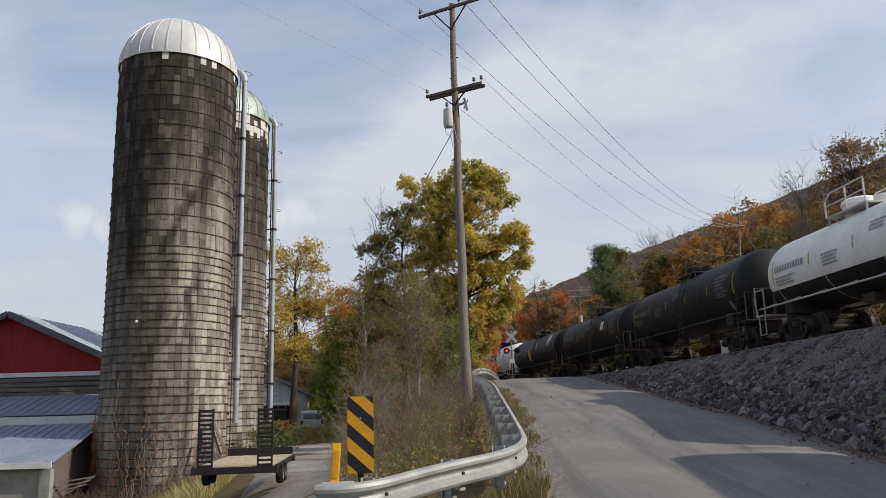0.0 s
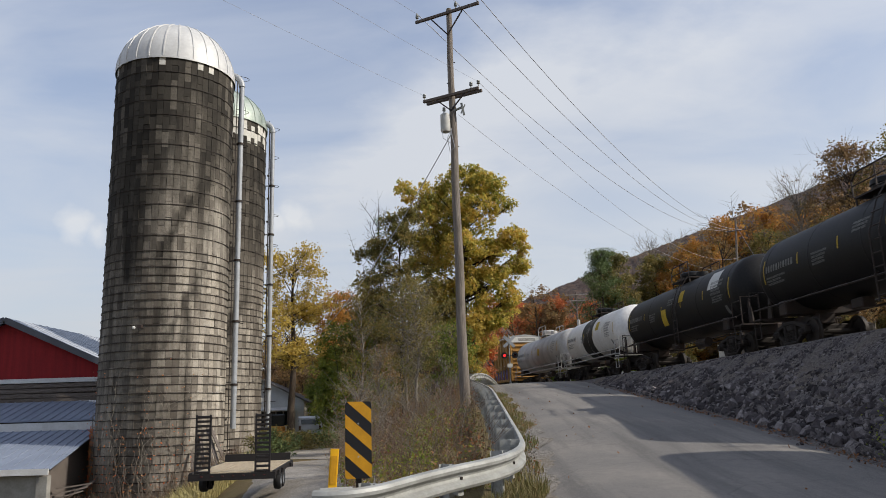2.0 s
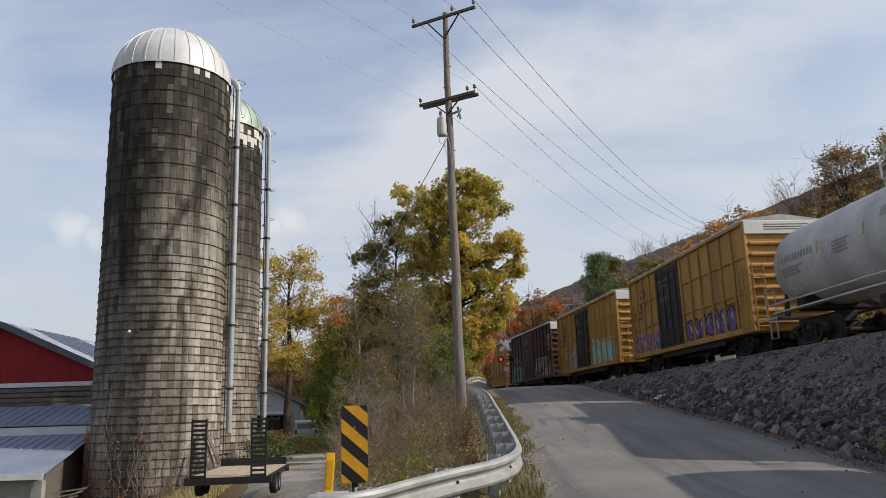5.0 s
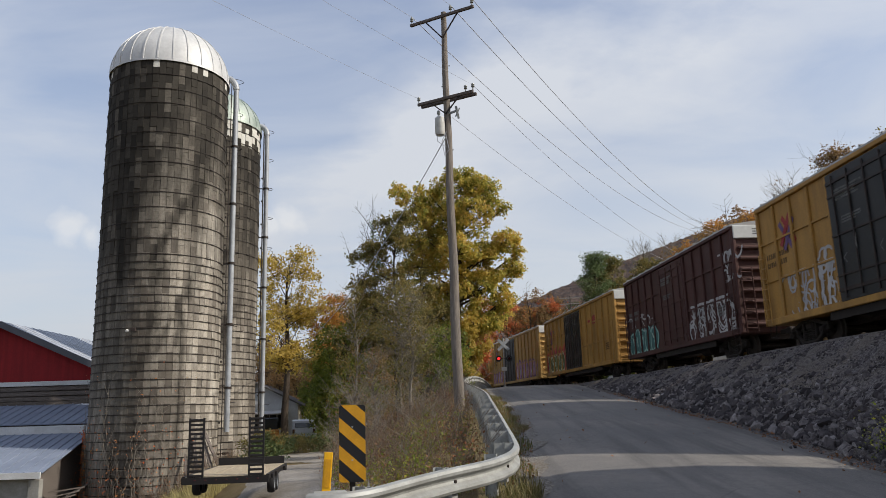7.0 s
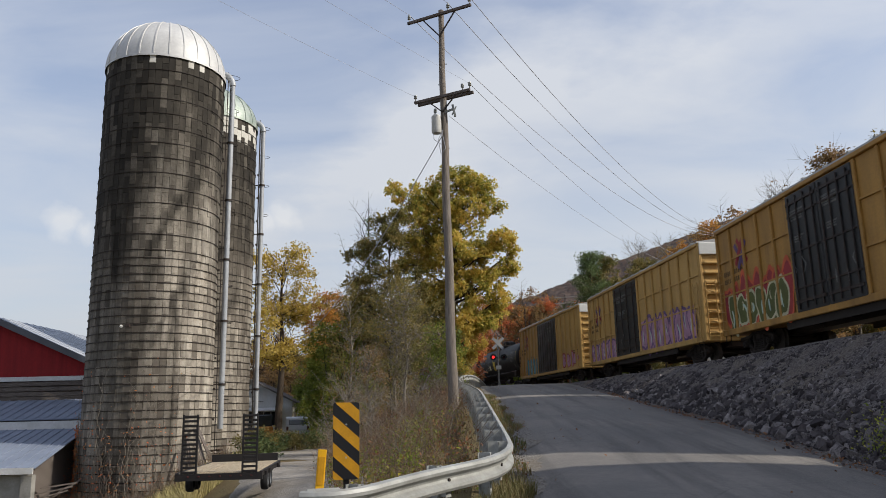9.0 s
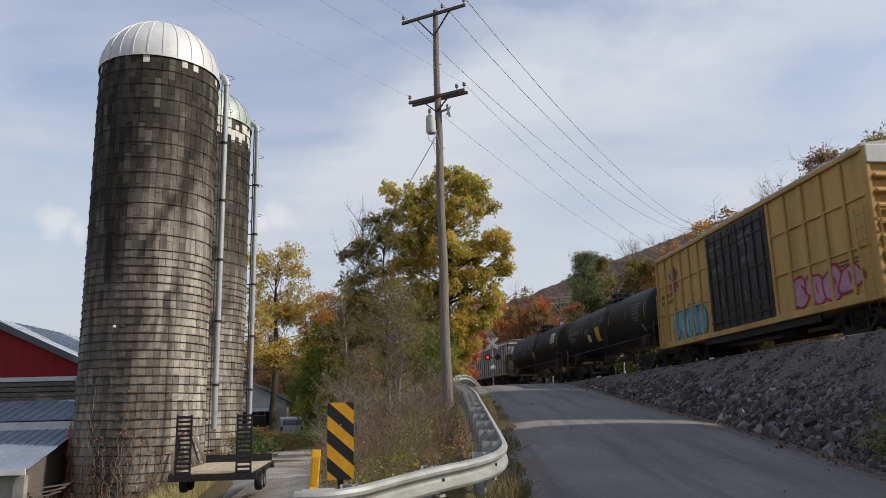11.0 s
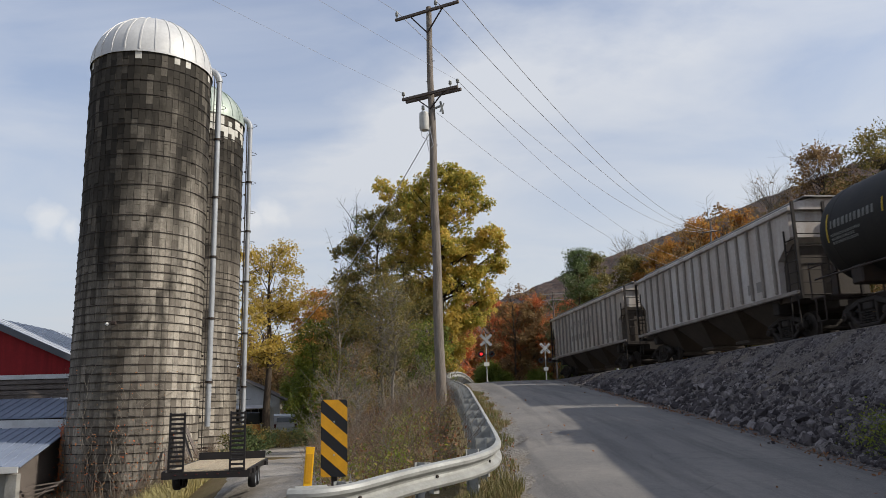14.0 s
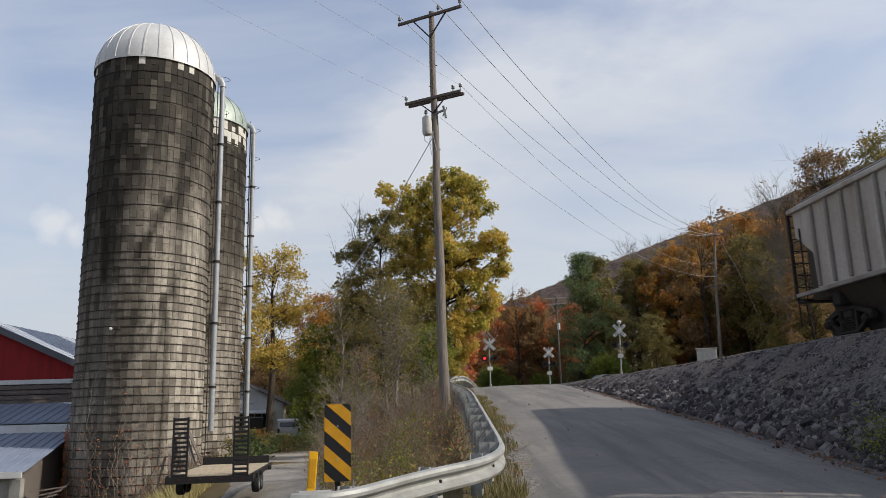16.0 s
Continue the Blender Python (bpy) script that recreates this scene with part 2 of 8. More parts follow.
def asphalt_mat():
    n = Nodes("asphalt")
    co = n.co.outputs["Object"]
    fine = n.noise(90, 3, 0.7)
    agg = n.node("ShaderNodeTexVoronoi", Scale=70.0)
    n.link(co, agg.inputs["Vector"])
    patch = n.noise(0.35, 5, 0.6)
    wear = n.noise(1.0, 5, 0.65, stretch=(1.7, 0.07, 1))
    c = n.ramp(agg.outputs["Distance"], (0.0, lin(124, 120, 116)), (0.6, lin(99, 96, 93)))
    c = n.mix(n.ramp(patch, (0.4, 0.0), (0.62, 0.5)), c, lin(138, 132, 125))
    c = n.mix(n.ramp(wear, (0.46, 0.0), (0.62, 0.62)), c, lin(74, 72, 71))
    c = n.mix(n.ramp(n.noise(5, 5, 0.7), (0.45, 0.0), (0.7, 0.4)), c, lin(90, 88, 86))
    c = n.mix(n.ramp(n.noise(28, 3, 0.7), (0.5, 0.0), (0.75, 0.4)), c, lin(146, 141, 134))
    crack = n.node("ShaderNodeTexVoronoi", Scale=0.45)
    crack.feature = "DISTANCE_TO_EDGE"
    wob = n.noise(1.4, 6, 0.7)
    vm = n.node("ShaderNodeVectorMath")
    vm.operation = "ADD"
    n.link(co, vm.inputs[0]); n.link(wob, vm.inputs[1])
    n.link(vm.outputs[0], crack.inputs["Vector"])
    c = n.mix(n.ramp(crack.outputs["Distance"], (0.0, 0.30), (0.010, 0.0)), c, lin(52, 50, 50))
    n.bump(fine, 0.35, 0.006)
    return n.done(c, n.ramp(patch, (0.3, 0.72), (0.7, 0.88)), 0, 0.35)


def ground_mat():
    n = Nodes("ground")
    a = n.noise(0.25, 6, 0.6)
    b = n.noise(3.0, 5, 0.65)
    c = n.noise(30.0, 4, 0.7)
    col = n.ramp(a, (0.35, lin(98, 90, 64)), (0.5, lin(112, 98, 76)), (0.65, lin(86, 86, 50)))
    col = n.mix(n.ramp(b, (0.4, 0.0), (0.7, 0.55)), col, lin(78, 62, 44))
    col = n.mix(n.ramp(c, (0.4, 0.0), (0.75, 0.5)), col, lin(140, 124, 84))
    n.bump(c, 0.8, 0.05)
    return n.done(col, 0.95, 0, 0.1)


def gravel_mat(name="gravel", c0=(96, 93, 90), c1=(140, 136, 130)):
    n = Nodes(name)
    v = n.node("ShaderNodeTexVoronoi", Scale=26.0)
    n.link(n.co.outputs["Object"], v.inputs["Vector"])
    big = n.noise(0.5, 5, 0.6)
    col = n.mix(n.ramp(v.outputs["Color"], (0.2, 0.0), (0.8, 1.0)), lin(*c0), lin(*c1))
    col = n.mix(n.ramp(big, (0.4, 0.0), (0.7, 0.5)), col, lin(112, 100, 82))
    n.bump(v.outputs["Distance"], 0.7, 0.03)
    return n.done(col, 0.92, 0, 0.2)


def rock_mat(name, a, b, c):
    """Broken stone: every stone its own grey."""
    n = Nodes(name)
    g = n.nt.nodes.new("ShaderNodeNewGeometry")
    o = n.nt.nodes.new("ShaderNodeObjectInfo")
    ad = n.node("ShaderNodeMath")
    ad.operation = "ADD"
    n.link(g.outputs["Random Per Island"], ad.inputs[0]); n.link(o.outputs["Random"], ad.inputs[1])
    fr = n.node("ShaderNodeMath")
    fr.operation = "FRACT"
    n.link(ad.outputs[0], fr.inputs[0])
    col = n.ramp(fr.outputs[0], (0.0, lin(*a)), (0.6, lin(*b)), (1.0, lin(*c)))
    col = n.mix(n.ramp(n.noise(9, 5, 0.65), (0.38, 0.0), (0.7, 0.75)), col, lin(44, 39, 39))
    n.bump(n.noise(22, 4), 0.5, 0.03)
    return n.done(col, 0.9, 0, 0.25)


def leaf_mat(name, stops, trans=0.55):
    n = Nodes(name)
    g = n.nt.nodes.new("ShaderNodeNewGeometry")
    big = n.noise(0.55, 3, 0.5)
    f = n.mix(0.55, g.outputs["Random Per Island"], n.ramp(big, (0.3, 0.0), (0.7, 1.0)))
    col = n.ramp(f, *[(p, lin(*c)) for p, c in stops])
    n.done(col, 0.55, 0, 0.3)
    tr = n.nt.nodes.new("ShaderNodeBsdfTranslucent")
    n.link(col, tr.inputs[0])
    mx = n.nt.nodes.new("ShaderNodeMixShader")
    mx.inputs[0].default_value = trans
    n.link(n.b.outputs[0], mx.inputs[1]); n.link(tr.outputs[0], mx.inputs[2])
    n.link(mx.outputs[0], n.nt.nodes["Material Output"].inputs[0])
    return n.mat


def bark_mat(name, a, b, stretch=(6, 6, 0.8)):
    n = Nodes(name)
    f = n.noise(4, 6, 0.7, stretch=stretch)
    col = n.ramp(f, (0.3, lin(*a)), (0.7, lin(*b)))
    n.bump(f, 0.8, 0.04)
    return n.done(col, 0.92, 0, 0.15)


def stave_mat():
    """Old concrete staves: dark with mildew above, darker towards -x, paler below, each its own tone."""
    n = Nodes("stave_concrete")
    o = n.nt.nodes.new("ShaderNodeObjectInfo")
    g = n.nt.nodes.new("ShaderNodeNewGeometry")
    pos = g.outputs["Position"]
    sep = n.nt.nodes.new("ShaderNodeSeparateXYZ")
    n.link(pos, sep.inputs[0])

    def math(op, a, b=0.0, c=0.0):
        m = n.node("ShaderNodeMath")
        m.operation = op
        for i, v in enumerate((a, b, c)):
            if isinstance(v, (int, float)):
                m.inputs[i].default_value = v
            else:
                n.link(v, m.inputs[i])
        return m.outputs[0]

    rnd = math("FRACT", math("ADD", o.outputs["Random"], g.outputs["Random Per Island"]), 0.0)
    tone = n.ramp(rnd, (0.0, lin(104, 98, 91)), (0.3, lin(142, 135, 125)), (0.8, lin(180, 172, 159)), (1.0, lin(96, 90, 84)))
    grain = n.noise(9, 6, 0.7, vec=pos)
    tone = n.mix(n.ramp(grain, (0.38, 0.0), (0.72, 0.55)), tone, lin(92, 84, 70))
    height = n.node("ShaderNodeMapRange")
    height.inputs[1].default_value, height.inputs[2].default_value = -1.0, 19.5
    n.link(sep.outputs["Z"], height.inputs[0])
    neg_x = n.node("ShaderNodeMapRange")
    neg_x.inputs[1].default_value, neg_x.inputs[2].default_value = -11.4, -15.2
    n.link(sep.outputs["X"], neg_x.inputs[0])
    streak = n.noise(1.1, 6, 0.7, vec=pos, stretch=(1.0, 1.0, 0.09))
    blotch = n.noise(0.5, 5, 0.62, vec=pos, stretch=(1, 1, 0.45))
    k = math("ADD", math("MULTIPLY", streak, 1.05), math("MULTIPLY", blotch, 0.75))
    k = math("ADD", k, math("MULTIPLY", math("MULTIPLY_ADD", height.outputs[0], height.outputs[0], math("MULTIPLY", height.outputs[0], 0.40)), 0.64))
    k = math("ADD", k, math("MULTIPLY", neg_x.outputs[0], 0.26))
    k = math("ADD", k, math("MULTIPLY", rnd, 0.10))
    k = math("SUBTRACT", k, math("MULTIPLY", math("GREATER_THAN", rnd, 0.9), 0.16))
    # dark slanted bands at set places on the face
    bend = n.noise(0.9, 4, 0.6, vec=pos)
    for x0, z0, x1, z1, w in ((-11.42, 12.3, -12.9, 9.0, 0.36), (-11.25, 8.3, -12.7, 4.5, 0.34), (-11.72, 7.0, -11.62, -0.5, 0.24), (-14.8, 12.5, -14.3, 8.0, 0.34), (-12.6, 9.6, -13.1, 4.0, 0.4)):
        mid = math("MULTIPLY_ADD", math("SUBTRACT", sep.outputs["Z"], z0), (x1 - x0) / (z1 - z0), x0)
        off = math("ABSOLUTE", math("ADD", math("SUBTRACT", sep.outputs["X"], mid), math("MULTIPLY", math("SUBTRACT", bend, 0.5), 0.9)))
        core = math("MAXIMUM", math("SUBTRACT", 1.0, math("DIVIDE", off, w)), 0.0)
        span_z = n.node("ShaderNodeMapRange")
        span_z.inputs[1].default_value, span_z.inputs[2].default_value = (z0 - z1) / 2 + 0.6, (z0 - z1) / 2 - 0.8
        n.link(math("ABSOLUTE", math("SUBTRACT", sep.outputs["Z"], (z0 + z1) / 2)), span_z.inputs[0])
        k = math("ADD", k, math("MULTIPLY", math("MULTIPLY", core, span_z.outputs[0]), math("MULTIPLY_ADD", streak, 0.68, 0.0)))
    f = n.ramp(math("MULTIPLY", k, 0.5), (0.56, 0.0), (0.66, 0.55), (0.80, 0.94))
    run = n.noise(0.5, 5, 0.6, vec=pos, stretch=(1, 1, 0.11))
    tone = n.mix(n.ramp(n.noise(0.8, 5, 0.65, vec=pos, stretch=(1, 1, 0.3)), (0.55, 0.0), (0.7, 0.5)), tone, lin(196, 190, 178))
    tone = n.mix(n.ramp(run, (0.49, 0.0), (0.59, 0.66)), tone, lin(74, 68, 61))
    dark_tone = n.ramp(rnd, (0.0, lin(34, 32, 29)), (0.6, lin(50, 47, 42)), (0.85, lin(66, 62, 56)), (1.0, lin(98, 93, 85)))
    col = n.mix(f, tone, n.mix(n.ramp(grain, (0.4, 0.0), (0.7, 0.5)), dark_tone, lin(30, 28, 26)))
    n.bump(grain, 0.6, 0.012)
    return n.done(col, 0.93, 0, 0.2)


def paint_mat(name, base, dirt=(58, 50, 42), amount=0.45, rough=0.55, streak=(1.0, 1.0, 0.2), scale=1.6, spec=0.4):
    return weathered(name, lin(*base), lin(*dirt), scale, amount, rough, 0.0, 0.12, streak, spec)


M_ASPHALT = asphalt_mat()
M_GROUND = ground_mat()
M_GRAVEL = gravel_mat()
M_BALLAST = gravel_mat("ballast", (66, 62, 63), (112, 107, 107))
M_ROCK = rock_mat("riprap", (58, 54, 56), (92, 86, 87), (150, 143, 141))
M_STAVE = stave_mat()
M_HOOP = weathered("hoop_steel", lin(46, 43, 41), lin(62, 48, 40), 4, 0.6, 0.75, 0.3)
M_GALV = weathered("galvanised", lin(164, 168, 173), lin(128, 130, 132), 2.0, 0.5, 0.5, 0.15, 0.05)
M_DOME = weathered("dome_metal", lin(204, 204, 202), lin(160, 160, 160), 0.8, 0.5, 0.5, 0.1, 0.03)
M_DOME_OLD = weathered("dome_metal_green", lin(172, 180, 172), lin(122, 138, 124), 1.4, 0.8, 0.5, 0.3, 0.03)
M_RAIL_GUARD = weathered("guardrail_zinc", lin(166, 167, 164), lin(116, 116, 110), 2.5, 0.7, 0.55, 0.2, 0.08)
M_POLE = bark_mat("pole_wood", (90, 83, 77), (148, 139, 130), (14, 14, 0.35))
M_POLE_GREY = bark_mat("pole_grey", (112, 106, 100), (164, 158, 152), (9, 9, 0.5))
M_ARM = bark_mat("arm_wood", (78, 71, 68), (126, 116, 110), (3, 9, 9))
M_BARK = bark_mat("bark", (50, 43, 37), (88, 78, 68))
M_TWIG = bark_mat("twig", (104, 98, 90), (146, 138, 126))
M_STEEL_DARK = weathered("dark_steel", lin(44, 42, 42), lin(74, 54, 42), 3, 0.5, 0.6, 0.3)
M_STEEL_RUST = weathered("rusty_steel", lin(52, 46, 42), lin(34, 30, 27), 4, 0.6, 0.8, 0.2)
M_WHEEL = weathered("wheel_steel", lin(64, 58, 54), lin(38, 35, 32), 6, 0.6, 0.6, 0.35)
M_BLACK = paint_mat("tank_black", (17, 17, 18), (48, 44, 41), 0.22, 0.55, spec=0.25)
M_BLACK_DULL = paint_mat("tank_black_dull", (25, 25, 25), (56, 51, 46), 0.35, 0.65, spec=0.25)
M_WHITE = paint_mat("tank_white", (236, 234, 230), (164, 154, 142), 0.30, 0.45, scale=0.7)
M_GREYWHITE = paint_mat("tank_grey", (196, 194, 191), (112, 106, 99), 0.6, 0.55, scale=0.7)
M_YELLOW = paint_mat("boxcar_yellow", (180, 136, 66), (98, 72, 44), 0.6, 0.62)
M_YELLOW_B = paint_mat("boxcar_yellow_faded", (192, 154, 88), (120, 96, 62), 0.5, 0.62)
M_BROWN = paint_mat("boxcar_brown", (78, 44, 38), (40, 30, 28), 0.5, 0.65)
M_DOOR_BLACK = paint_mat("door_black", (25, 27, 29), (58, 56, 54), 0.3, 0.5)
M_HOPPER = paint_mat("hopper_grey", (192, 189, 186), (128, 104, 82), 0.68, 0.6, (1.0, 1.0, 0.14), 1.2)
# Hopper ribs: base darkened for their shadow lines, with dirt on top.
M_RIB = paint_mat("rib_dirty_shaded", (148, 142, 136), (88, 74, 62), 0.65, 0.7)
M_HOPPER_B = paint_mat("hopper_tan", (186, 181, 174), (122, 98, 76), 0.7, 0.6, (1.0, 1.0, 0.14), 1.2)
M_MARK_WHITE = plain("marking_white", lin(205, 205, 200), 0.7)
M_MARK_YELLOW = plain("marking_yellow", lin(190, 160, 44), 0.65, var=0.5, scale=4.0)
M_STENCIL = plain("stencil_white", lin(122, 122, 119), 0.8, var=0.8, scale=5.0)
M_FADED = plain("faded_marking", lin(104, 80, 50), 0.8, var=0.6, scale=5.0)
M_RUBBER = plain("rubber", lin(34, 34, 36), 0.85)
M_GLASS = Nodes("window_glass").done((0.02, 0.025, 0.03, 1), 0.08, 0, 0.6)


# ---------------------------------------------------------------- the lie of the land
def interp(v, tab):
    if v <= tab[0][0]:
        return tab[0][1]
    for (a, p), (b, q) in zip(tab, tab[1:]):
        if v <= b:
            return p + (q - p) * (v - a) / (b - a)
    return tab[-1][1]


def ease(v, a, b):
    t = min(1.0, max(0.0, (v - a) / (b - a)))
    return t * t * (3 - 2 * t)


RAIL_Z = 3.3
TRACK_X0, TRACK_Y0, TRACK_H0, TRACK_R = 12.75, 22.0, 0.04, 385.0


def track_at(s):
    """Centre line of the track s metres beyond y = 22: place and unit direction away from the camera."""
    if s <= 0:
        d = (-math.sin(TRACK_H0), math.cos(TRACK_H0))
        return TRACK_X0 + d[0] * s, TRACK_Y0 + d[1] * s, d
    a = TRACK_H0 + s / TRACK_R
    x = TRACK_X0 - TRACK_R * (math.cos(TRACK_H0) - math.cos(a))
    y = TRACK_Y0 + TRACK_R * (math.sin(a) - math.sin(TRACK_H0))
    return x, y, (-math.sin(a), math.cos(a))


def track_x(y):
    """x of the centre line at a given y (good to y = 300)."""
    if y <= TRACK_Y0:
        return TRACK_X0 - math.tan(TRACK_H0) * (y - TRACK_Y0)
    q = min(0.95, (y - TRACK_Y0) / TRACK_R + math.sin(TRACK_H0))
    return TRACK_X0 - TRACK_R * (math.cos(TRACK_H0) - math.sqrt(1 - q * q))


ROAD_Z = [(-60, -3.0), (0, -0.5), (14, 0.64), (19, 1.15), (31, 2.1), (42, 2.86), (50, 3.22), (56, 3.32), (66, 3.22), (80, 2.6), (120, 1.2), (200, 0.5)]
ROAD_L = [(-60, 0.2), (0, 0.6), (11, 1.3), (20, 2.15), (30, 2.45), (47, 3.1), (54, 4.1), (60, 5.9), (66, 8.6), (74, 14.0), (90, 28.0), (120, 60.0)]
ROAD_R = [(-60, 6.0), (0, 6.4), (14, 7.2), (25, 7.3), (40, 7.9), (47, 9.2), (54, 12.2), (60, 16.5), (66, 22.0), (74, 31.0), (90, 50.0), (120, 90.0)]
YARD_Z = -0.35


def road_z(y):
    return interp(y, ROAD_Z)


def ground_z(x, y):
    rz, xl, xr = road_z(y), interp(y, ROAD_L), interp(y, ROAD_R)
    tx = track_x(y)
    top = RAIL_Z - 0.26
    # far terrain: valley floor to the left, wooded slope to the right
    if x >= tx + 2.8 and y < 300:
        d = x - tx - 2.8
        z = top - 0.9 * ease(d, 0, 2.5) + 0.16 * max(0.0, d - 6) + 0.05 * max(0, d - 40)
        return min(z, 60)
    if xl - 0.3 <= x <= xr + 0.3 and y < 118:
        return rz - 0.03
    if abs(x - tx) < 2.8:
        return top if not (xl - 0.5 < x < xr + 0.5) else min(top, rz - 0.05)
    if x > xr:
        w = max(0.6, tx - 2.8 - xr)
        return rz - 0.03 + (top - rz + 0.03) * min(1.0, max(0.0, (x - xr - 0.2) / (w - 0.2)))
    # left of the road: verge, bank, yard, and the lower barnyard
    d = xl - x
    if y < 60:
        yard = YARD_Z - 0.004 * max(0.0, y - 25)
        low = -2.9
        k = ease(-x - 0.30 * y, -3.0, 4.0) if y > 10 else ease(-x, 4, 10)
        yard = yard * (1 - k) + low * k
        side = rz - 0.06 * min(d, 1.4)
        bank = 1.2 + 0.11 * max(0, min(y, 60) - 9)
        k2 = ease(d, 1.4, 1.4 + 2.2 + bank)
        if y < 11:
            k2 = ease(d, 0.8, 3.0)
        z = side * (1 - k2) + yard * k2
    else:
        z = -0.49
        k2 = ease(d, 1.0, 18.0)
        z = rz * (1 - k2) + z * k2
    return z


def axis(fine_lo, fine_hi, step, lo, hi, grow=1.18):
    v = list(np.arange(fine_lo, fine_hi + 1e-6, step))
    s, a = step, fine_lo
    left = []
    while a > lo:
        s *= grow
        a -= s
        left.append(a)
    s, b = step, fine_hi
    right = []
    while b < hi:
        s *= grow
        b += s
        right.append(b)
    return left[::-1] + v + right


def build_ground():
    xs = axis(-20, 16, 0.5, -3000, 3000)
    ys = axis(4, 70, 0.5, -1500, 3500)
    g = Geo()
    for y in ys:
        for x in xs:
            z = ground_z(x, y)
            if not (interp(y, ROAD_L) - 1.2 < x < interp(y, ROAD_R) + 1.0):
                z += 0.10 * noise.noise(Vector((x * 0.35, y * 0.35, 0))) + 0.03 * noise.noise(Vector((x * 1.7, y * 1.7, 3)))
            if interp(y, ROAD_R) + 0.3 < x < track_x(y) + 1.0 and y < 56:
                z -= 0.22
            g.v.append((x, y, z))
    nx = len(xs)
    g.f = [(j * nx + i, j * nx + i + 1, (j + 1) * nx + i + 1, (j + 1) * nx + i) for j in range(len(ys) - 1) for i in range(nx - 1)]
    return solid("ground", g, M_GROUND, "grassy autumn ground with dry weeds", "ground", kind="structure", smooth=60)


def build_road():
    g = Geo()
    ys = list(np.arange(-40, 112, 0.8))
    k = 9
    for y in ys:
        a, b = interp(y, ROAD_L), interp(y, ROAD_R)
        for i in range(k):
            u = i / (k - 1)
            wob = (0.10 * noise.noise(Vector((y * 0.9, 7.0 * (u > 0.5), 0)))) if i in (0, k - 1) else 0
            crown = 0.05 * (1 - (2 * u - 1) ** 2)
            z = road_z(y) + 0.02 + crown
            if i in (0, k - 1):
                z -= 0.06
            g.v.append((a + (b - a) * u + wob, y, z))
    g.f = [(j * k + i, j * k + i + 1, (j + 1) * k + i + 1, (j + 1) * k + i) for j in range(len(ys) - 1) for i in range(k - 1)]
    return solid("road", g, M_ASPHALT, "worn grey asphalt road climbing to the crossing", "road", kind="structure", smooth=60)


def build_track():
    """Ballast bed, ties and two rails."""
    ss = list(np.arange(-70, 175, 2.0))
    g = Geo()
    prof = [(-4.4, -1.4), (-2.9, -0.16), (-2.4, 0.02), (-1.8, -0.04), (1.8, -0.10), (2.5, -0.20), (4.4, -1.6)]
    for s in ss:
        x, y, d = track_at(s)
        px, py = d[1], -d[0]
        for a, h in prof:
            g.v.append((x + px * a, y + py * a, RAIL_Z - 0.10 + h + 0.05 * noise.noise(Vector((s, a, 0)))))
    k = len(prof)
    g.f = [(j * k + i, j * k + i + 1, (j + 1) * k + i + 1, (j + 1) * k + i) for j in range(len(ss) - 1) for i in range(k - 1)]
    bed = solid("ballast_bed", g, M_BALLAST, "grey crushed-stone ballast bed under the railway track", "ballast", kind="structure")
    line = thing("railway_track", "single railway track with rusty steel rails on ties", "track", kind="structure")
    for off in (-0.755, 0.755):
        r = Geo()
        pts = []
        for s in np.arange(-70, 175, 1.5):
            x, y, d = track_at(s)
            pts.append((x + d[1] * off, y - d[0] * off, RAIL_Z))
        r.sweep([(-0.036, 0), (0.036, 0), (0.036, -0.035), (0.01, -0.05), (0.01, -0.14), (0.07, -0.165), (-0.07, -0.165), (-0.01, -0.14), (-0.01, -0.05), (-0.036, -0.035)], pts, closed=True)
        part("rail", r, M_WHEEL, line)
    return bed


